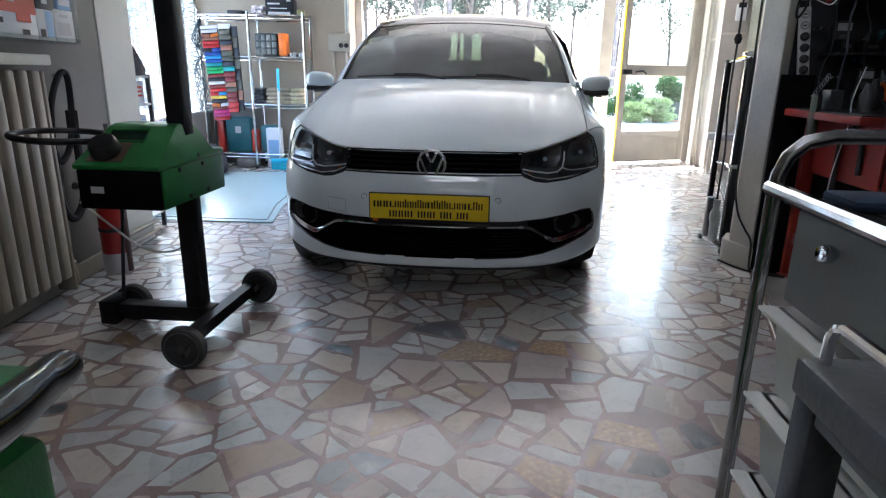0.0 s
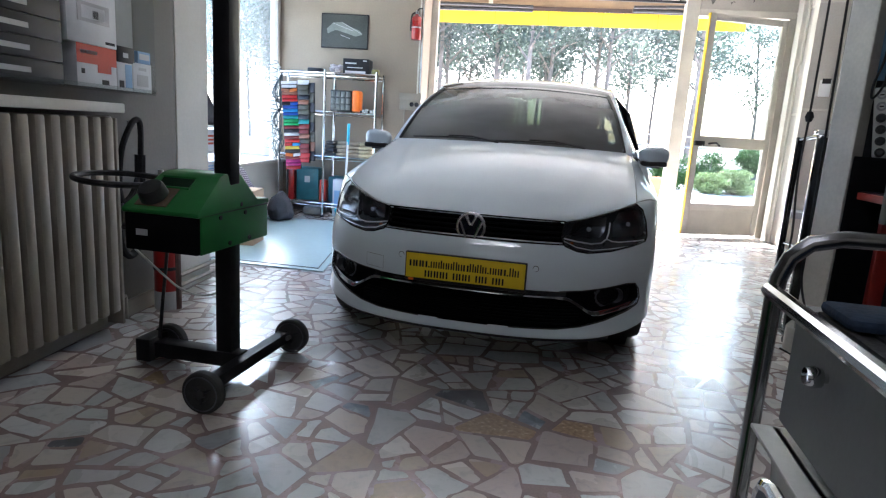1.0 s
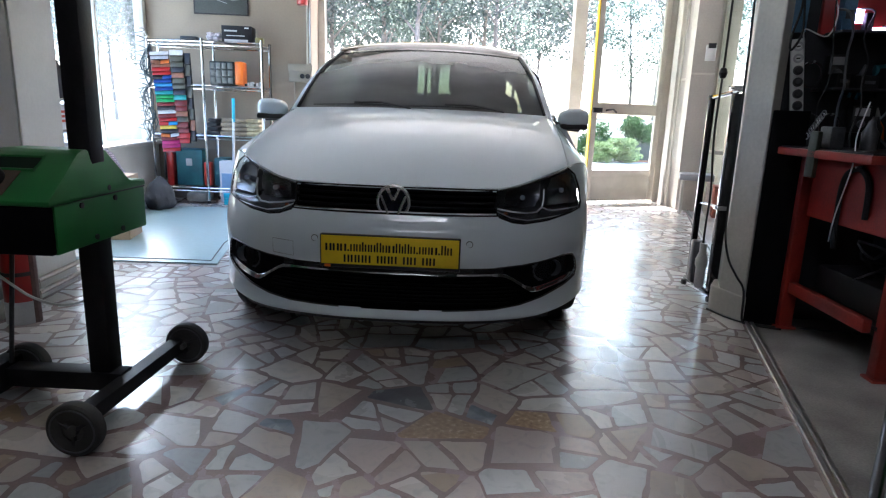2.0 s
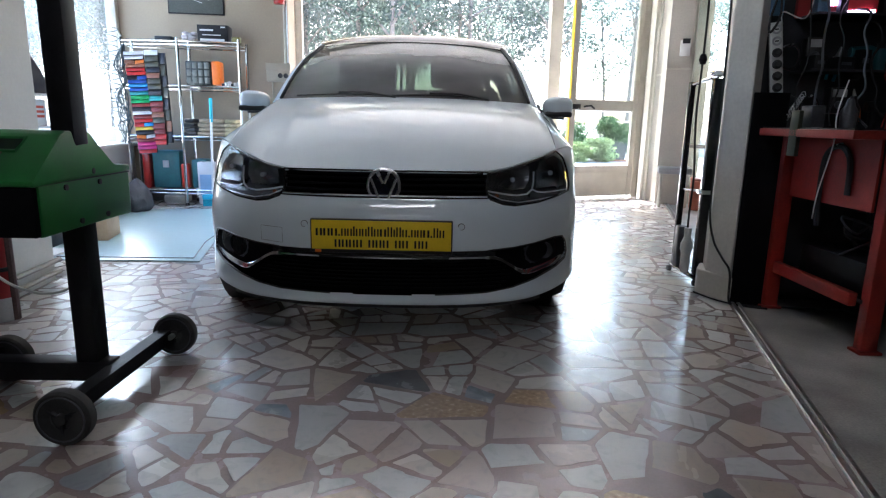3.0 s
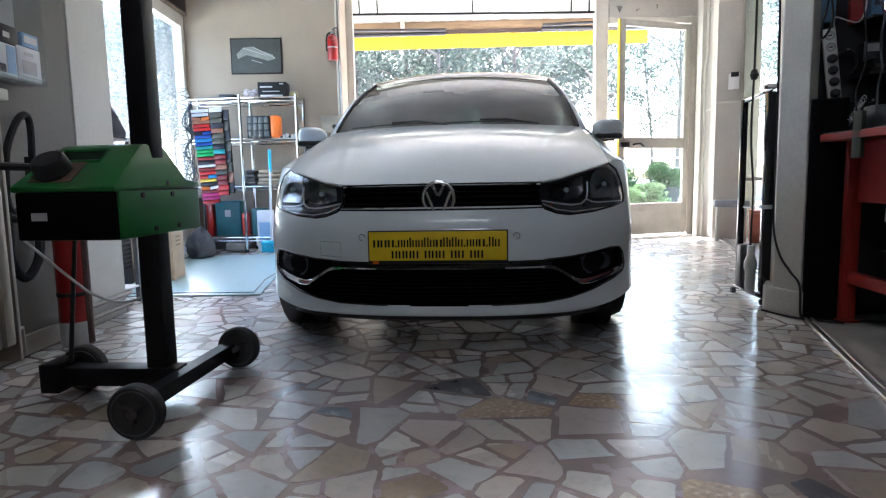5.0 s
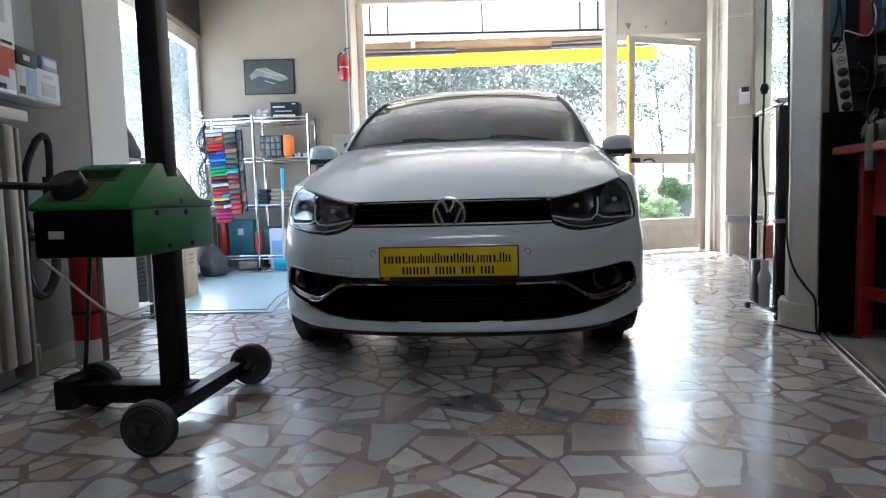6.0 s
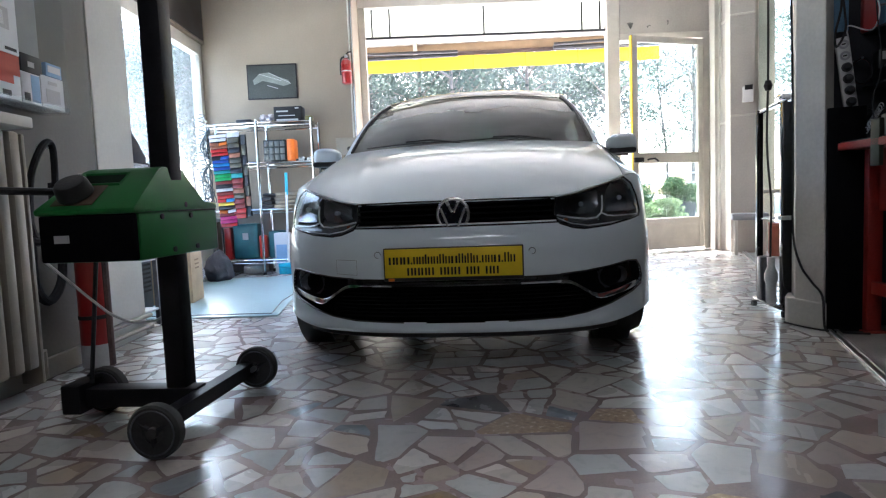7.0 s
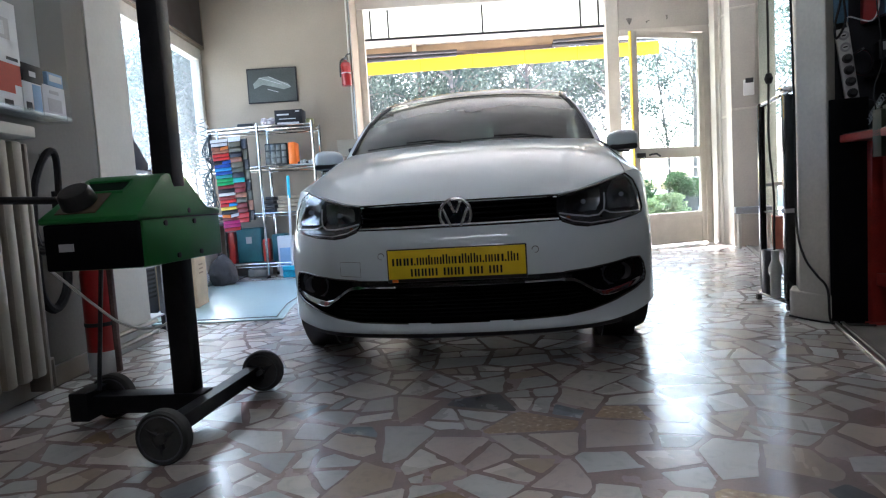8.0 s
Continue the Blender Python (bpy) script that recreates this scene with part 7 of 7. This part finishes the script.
# ---- crazy paving ----
def stone_material(name, source):
    m = bpy.data.materials.new(name)
    m.use_nodes = True
    n, l = m.node_tree.nodes, m.node_tree.links
    p = n["Principled BSDF"]
    if source == "object":
        rnd_out = n.new("ShaderNodeObjectInfo").outputs["Random"]
    else:
        rnd_out = n.new("ShaderNodeNewGeometry").outputs["Random Per Island"]
    ramp = n.new("ShaderNodeValToRGB")
    ramp.color_ramp.interpolation = "CONSTANT"
    e = ramp.color_ramp.elements
    tones = [(0.0, (0.53, 0.56, 0.55)), (0.20, (0.56, 0.50, 0.43)), (0.32, (0.46, 0.49, 0.50)), (0.44, (0.59, 0.57, 0.52)), (0.58, (0.46, 0.37, 0.28)), (0.66, (0.52, 0.54, 0.53)), (0.78, (0.27, 0.30, 0.33)), (0.81, (0.55, 0.49, 0.43)), (0.90, (0.36, 0.25, 0.14)), (0.94, (0.48, 0.38, 0.34))]
    e[0].position, e[0].color = tones[0][0], (*tones[0][1], 1)
    e[1].position, e[1].color = tones[1][0], (*tones[1][1], 1)
    for pos, c in tones[2:]:
        k = e.new(pos)
        k.color = (*c, 1)
    l.new(rnd_out, ramp.inputs["Fac"])
    co = n.new("ShaderNodeTexCoord")
    vein, cloud = n.new("ShaderNodeTexNoise"), n.new("ShaderNodeTexNoise")
    vein.inputs["Scale"].default_value, vein.inputs["Detail"].default_value, vein.inputs["Distortion"].default_value = 14, 8, 2.2
    cloud.inputs["Scale"].default_value, cloud.inputs["Detail"].default_value = 4, 4
    add = n.new("ShaderNodeVectorMath")
    mul = n.new("ShaderNodeMath")
    mul.operation, mul.inputs[1].default_value = "MULTIPLY", 37.0
    l.new(rnd_out, mul.inputs[0])
    l.new(co.outputs["Object"], add.inputs[0])
    l.new(mul.outputs[0], add.inputs[1])
    for t in (vein, cloud):
        l.new(add.outputs[0], t.inputs["Vector"])
    lines = n.new("ShaderNodeValToRGB")
    lines.color_ramp.elements[0].position, lines.color_ramp.elements[0].color = 0.33, (0.66, 0.67, 0.69, 1)
    lines.color_ramp.elements[1].position, lines.color_ramp.elements[1].color = 0.50, (1, 1, 1, 1)
    l.new(vein.outputs["Fac"], lines.inputs["Fac"])
    shade = n.new("ShaderNodeMapRange")
    shade.inputs["To Min"].default_value, shade.inputs["To Max"].default_value = 0.78, 1.08
    l.new(cloud.outputs["Fac"], shade.inputs["Value"])
    m1, m2 = n.new("ShaderNodeMixRGB"), n.new("ShaderNodeMixRGB")
    m1.blend_type = m2.blend_type = "MULTIPLY"
    m1.inputs["Fac"].default_value, m2.inputs["Fac"].default_value = 0.75, 1
    l.new(ramp.outputs["Color"], m1.inputs["Color1"])
    l.new(lines.outputs["Color"], m1.inputs["Color2"])
    l.new(m1.outputs["Color"], m2.inputs["Color1"])
    l.new(shade.outputs["Result"], m2.inputs["Color2"])
    l.new(m2.outputs["Color"], p.inputs["Base Color"])
    rr = n.new("ShaderNodeMapRange")
    rr.inputs["To Min"].default_value, rr.inputs["To Max"].default_value = 0.26, 0.42
    p.inputs["Specular IOR Level"].default_value = 0.9
    l.new(cloud.outputs["Fac"], rr.inputs["Value"])
    l.new(rr.outputs["Result"], p.inputs["Roughness"])
    p.inputs["Coat Weight"].default_value, p.inputs["Coat Roughness"].default_value, p.inputs["Coat IOR"].default_value = 1.0, 0.14, 1.56
    b = n.new("ShaderNodeBump")
    b.inputs["Strength"].default_value, b.inputs["Distance"].default_value = 0.06, 0.002
    l.new(cloud.outputs["Fac"], b.inputs["Height"])
    l.new(b.outputs["Normal"], p.inputs["Normal"])
    wax, ripple = n.new("ShaderNodeTexNoise"), n.new("ShaderNodeBump")
    wax.inputs["Scale"].default_value, wax.inputs["Detail"].default_value = 9, 3
    ripple.inputs["Strength"].default_value, ripple.inputs["Distance"].default_value = 0.10, 0.004
    l.new(add.outputs[0], wax.inputs["Vector"])
    l.new(wax.outputs["Fac"], ripple.inputs["Height"])
    l.new(ripple.outputs["Normal"], p.inputs["Coat Normal"])
    return m


def worn_film(m, strength):
    """Dull trodden patches of dried mop water and dust over stones and joints alike."""
    n, l = m.node_tree.nodes, m.node_tree.links
    p = n["Principled BSDF"]
    base = p.inputs["Base Color"].links[0].from_socket
    geo, tex, ramp, mix = n.new("ShaderNodeNewGeometry"), n.new("ShaderNodeTexNoise"), n.new("ShaderNodeMapRange"), n.new("ShaderNodeMixRGB")
    tex.inputs["Scale"].default_value, tex.inputs["Detail"].default_value, tex.inputs["Distortion"].default_value = 1.7, 5, 0.8
    l.new(geo.outputs["Position"], tex.inputs["Vector"])
    ramp.inputs["From Min"].default_value, ramp.inputs["From Max"].default_value = 0.40, 0.66
    ramp.inputs["To Min"].default_value, ramp.inputs["To Max"].default_value = 0.03, strength
    l.new(tex.outputs["Fac"], ramp.inputs["Value"])
    l.new(ramp.outputs["Result"], mix.inputs["Fac"])
    l.new(base, mix.inputs["Color1"])
    mix.inputs["Color2"].default_value = (0.40, 0.375, 0.375, 1)
    l.new(mix.outputs["Color"], p.inputs["Base Color"])
    polish = [k for k in n if k.bl_idname in ("ShaderNodeObjectInfo", "ShaderNodeNewGeometry") and k != geo]
    gloss = n.new("ShaderNodeMapRange")
    gloss.inputs["From Min"].default_value, gloss.inputs["From Max"].default_value = 0.35, 0.66
    gloss.inputs["To Min"].default_value, gloss.inputs["To Max"].default_value = 0.10, 0.25
    p.inputs["Coat IOR"].default_value = 1.56
    p.inputs["Sheen Weight"].default_value, p.inputs["Sheen Roughness"].default_value = 0.22, 0.35
    l.new(tex.outputs["Fac"], gloss.inputs["Value"])
    if polish:
        own = polish[0].outputs["Random"] if polish[0].bl_idname == "ShaderNodeObjectInfo" else polish[0].outputs["Random Per Island"]
        many, part_of, add = n.new("ShaderNodeMath"), n.new("ShaderNodeMath"), n.new("ShaderNodeMath")
        many.operation, many.inputs[1].default_value = "MULTIPLY", 17.0
        part_of.operation = "FRACT"
        add.operation, add.inputs[1].default_value = "MULTIPLY_ADD", 0.15
        l.new(own, many.inputs[0])
        l.new(many.outputs[0], part_of.inputs[0])
        l.new(part_of.outputs[0], add.inputs[0])
        l.new(gloss.outputs["Result"], add.inputs[2])
        l.new(add.outputs[0], p.inputs["Coat Roughness"])
    else:
        l.new(gloss.outputs["Result"], p.inputs["Coat Roughness"])


STONE, STONE_REST = stone_material("marble_shard", "object"), stone_material("marble_shard_rest", "island")
for m, k in ((STONE, 0.5), (STONE_REST, 0.5), (MORTAR, 0.34)):
    worn_film(m, k)
rnd = random.Random(77)
u_lo, u_hi, v_lo, v_hi = -2.6, 3.6, -3.0, 5.1
spots = np.zeros((0, 2))
for k in range(5000):
    p = np.array((rnd.uniform(u_lo, u_hi), rnd.uniform(v_lo, v_hi)))
    if len(spots) == 0 or (((spots - p) ** 2).sum(1) > 0.185 ** 2).all():
        spots = np.vstack((spots, p))
pts_s = spots


def clip(poly, nx, ny, c):
    """Keeps the part of a polygon where nx * x + ny * y <= c."""
    out = []
    for (x0, y0), (x1, y1) in zip(poly, poly[1:] + poly[:1]):
        d0, d1 = nx * x0 + ny * y0 - c, nx * x1 + ny * y1 - c
        if d0 <= 0:
            out.append((x0, y0))
        if d0 * d1 < 0:
            t = d0 / (d0 - d1)
            out.append((x0 + t * (x1 - x0), y0 + t * (y1 - y0)))
    return out


def area_of(poly):
    return 0.5 * abs(sum(a[0] * b[1] - b[0] * a[1] for a, b in zip(poly, poly[1:] + poly[:1])))


def compact(poly):
    around = sum(math.hypot(b[0] - a[0], b[1] - a[1]) for a, b in zip(poly, poly[1:] + poly[:1]))
    return 12.57 * area_of(poly) / max(around, 1e-6) ** 2


def broken(poly, most):
    """Cracks a polygon until the shards are small, keeping them stout."""
    if area_of(poly) < most or len(poly) < 3:
        return [poly]
    c = np.array(poly).mean(0)
    best = None
    for _ in range(7):
        turn = rnd.uniform(0, math.pi)
        nx, ny = math.cos(turn), math.sin(turn)
        off = nx * c[0] + ny * c[1] + rnd.gauss(0, 0.14) * math.sqrt(area_of(poly))
        joint = rnd.uniform(0.0045, 0.012)
        sides = [clip(poly, sign * nx, sign * ny, sign * off - joint) for sign in (1, -1)]
        if min(len(q) for q in sides) < 3:
            continue
        score = min(compact(q) for q in sides)
        if best is None or score > best[0]:
            best = (score, sides)
    if best is None or best[0] < 0.42:
        return [poly]
    return [q for side in best[1] for q in broken(side, rnd.choice(SIZES))]


SIZES = (0.007, 0.010, 0.014, 0.019, 0.025, 0.036)
cells, shards = [], []
for i, (sx, sy) in enumerate(pts_s):
    poly = [(sx - 0.5, sy - 0.5), (sx + 0.5, sy - 0.5), (sx + 0.5, sy + 0.5), (sx - 0.5, sy + 0.5)]
    near = np.argsort(((pts_s - (sx, sy)) ** 2).sum(1))[1:22]
    for j in near:
        qx, qy = pts_s[j]
        dx, dy = qx - sx, qy - sy
        d = math.hypot(dx, dy)
        joint = 0.005 + 0.006 * math.sin(i * 1.7 + j * 1.7) ** 2
        poly = clip(poly, dx / d, dy / d, (dx * (sx + qx) / 2 + dy * (sy + qy) / 2) / d - joint)
        if len(poly) < 3:
            break
    if len(poly) < 3:
        continue
    n = 1 / math.hypot(1, 0.4)
    poly = clip(poly, n, -0.4 * n, 1.532 * n - 0.012)
    if len(poly) >= 3:
        lim = -1.676 if sy < 1.34 else -2.425
        poly = clip(poly, -1, 0, -lim)
    if len(poly) >= 3:
        poly = clip(poly, 0, 1, 4.29 if sx < -0.87 else 4.98)
    if len(poly) >= 3:
        shards += broken(poly, rnd.choice(SIZES))
for poly in shards:
    if len(poly) < 3 or area_of(poly) < 0.0009:
        continue
    sx, sy = np.array(poly).mean(0)
    # broken, uneven edges
    out = []
    m = len(poly)
    for k in range(m):
        (x0, y0), (x1, y1) = poly[k], poly[(k + 1) % m]
        length = math.hypot(x1 - x0, y1 - y0)
        if length < 0.012:
            out.append((x0, y0))
            continue
        r = min(0.4, rnd.uniform(0.003, 0.011) / length)
        out += [(x0 + (x1 - x0) * r, y0 + (y1 - y0) * r), (x0 + (x1 - x0) * (1 - r), y0 + (y1 - y0) * (1 - r))]
        if length > 0.05:
            nx, ny = -(y1 - y0) / length, (x1 - x0) / length
            steps = sorted(rnd.uniform(0.22, 0.78) for _ in range(2 if length > 0.11 else 1))
            end = out.pop()
            for t in steps:
                bulge = rnd.gauss(0.0005, 0.0036)
                out.append((x0 + (x1 - x0) * t + nx * bulge, y0 + (y1 - y0) * t + ny * bulge))
            out.append(end)
    cells.append((sx, sy, out))


def shard(bm, poly, top):
    cx, cy = sum(p[0] for p in poly) / len(poly), sum(p[1] for p in poly) / len(poly)
    tx, ty = rnd.gauss(0, 0.0032), rnd.gauss(0, 0.0032)
    ring = [bm.verts.new((x + (cx - x) * 0.006, y + (cy - y) * 0.006, top + tx * (x - cx) + ty * (y - cy))) for x, y in poly]
    foot = [bm.verts.new((x, y, -0.0065)) for x, y in poly]
    bm.faces.new(ring)
    m = len(poly)
    for k in range(m):
        bm.faces.new((foot[k], foot[(k + 1) % m], ring[(k + 1) % m], ring[k]))


def spot_stone(name, tone, vein, scale):
    m = mat(name, tone, 0.25, 0, 0.25, scale, 0.03, 60, coat=1.0, stain=vein)
    worn_film(m, 0.3)
    return m


BLUE_STONE = spot_stone("blue_marble", (0.34, 0.40, 0.44), (0.07, 0.10, 0.14), 11)
OCHRE_STONE = spot_stone("ochre_stone", (0.30, 0.21, 0.115), (0.22, 0.145, 0.08), 6)
BRECCIA = spot_stone("yellow_breccia", (0.50, 0.37, 0.22), (0.33, 0.21, 0.13), 55)
DARK_STONE = spot_stone("dark_marble", (0.09, 0.105, 0.12), (0.03, 0.035, 0.045), 9)
# stones that stand out by their colour, by their place on the floor
SPOTS = [(x, y, m) for m, places in ((BLUE_STONE, ((0.39, -0.36), (-0.25, -0.49), (-0.58, -0.06), (-0.02, -1.22))), (OCHRE_STONE, ((0.07, -0.94), (-1.12, -0.57), (0.57, -1.03))), (BRECCIA, ((0.20, -0.51), (0.44, -0.45), (0.66, -0.95), (0.47, -1.16))), (DARK_STONE, ((0.06, 0.03), (0.69, -1.07), (0.88, -0.87), (-1.0, -1.04)))) for x, y in places]
near_cells = sorted((c for c in cells if -1.66 < c[0] < 1.5 and -1.75 < c[1] < 1.2), key=lambda c: c[1])[:300]
chosen = {id(c) for c in near_cells}
paint = {}
for x, y, m in SPOTS:
    q = ROOM.inverted() @ Vector((x, y, 0))
    near = min(near_cells, key=lambda c: (c[0] - q.x) ** 2 + (c[1] - q.y) ** 2)
    paint[id(near)] = m
for c in near_cells:
    bm = bmesh.new()
    shard(bm, [(x - c[0], y - c[1]) for x, y in c[2]], rnd.uniform(-0.0008, -0.0004))
    part("stone", bm, paint.get(id(c), STONE), floor, "", Matrix.Translation((c[0], c[1], 0)), False)
rest = bmesh.new()
for c in cells:
    if id(c) not in chosen:
        shard(rest, c[2], rnd.uniform(-0.0008, -0.0004))
rest_ob = part("stones", rest, STONE_REST, floor, "", None, False)
rest_ob["kind"] = "stuff"
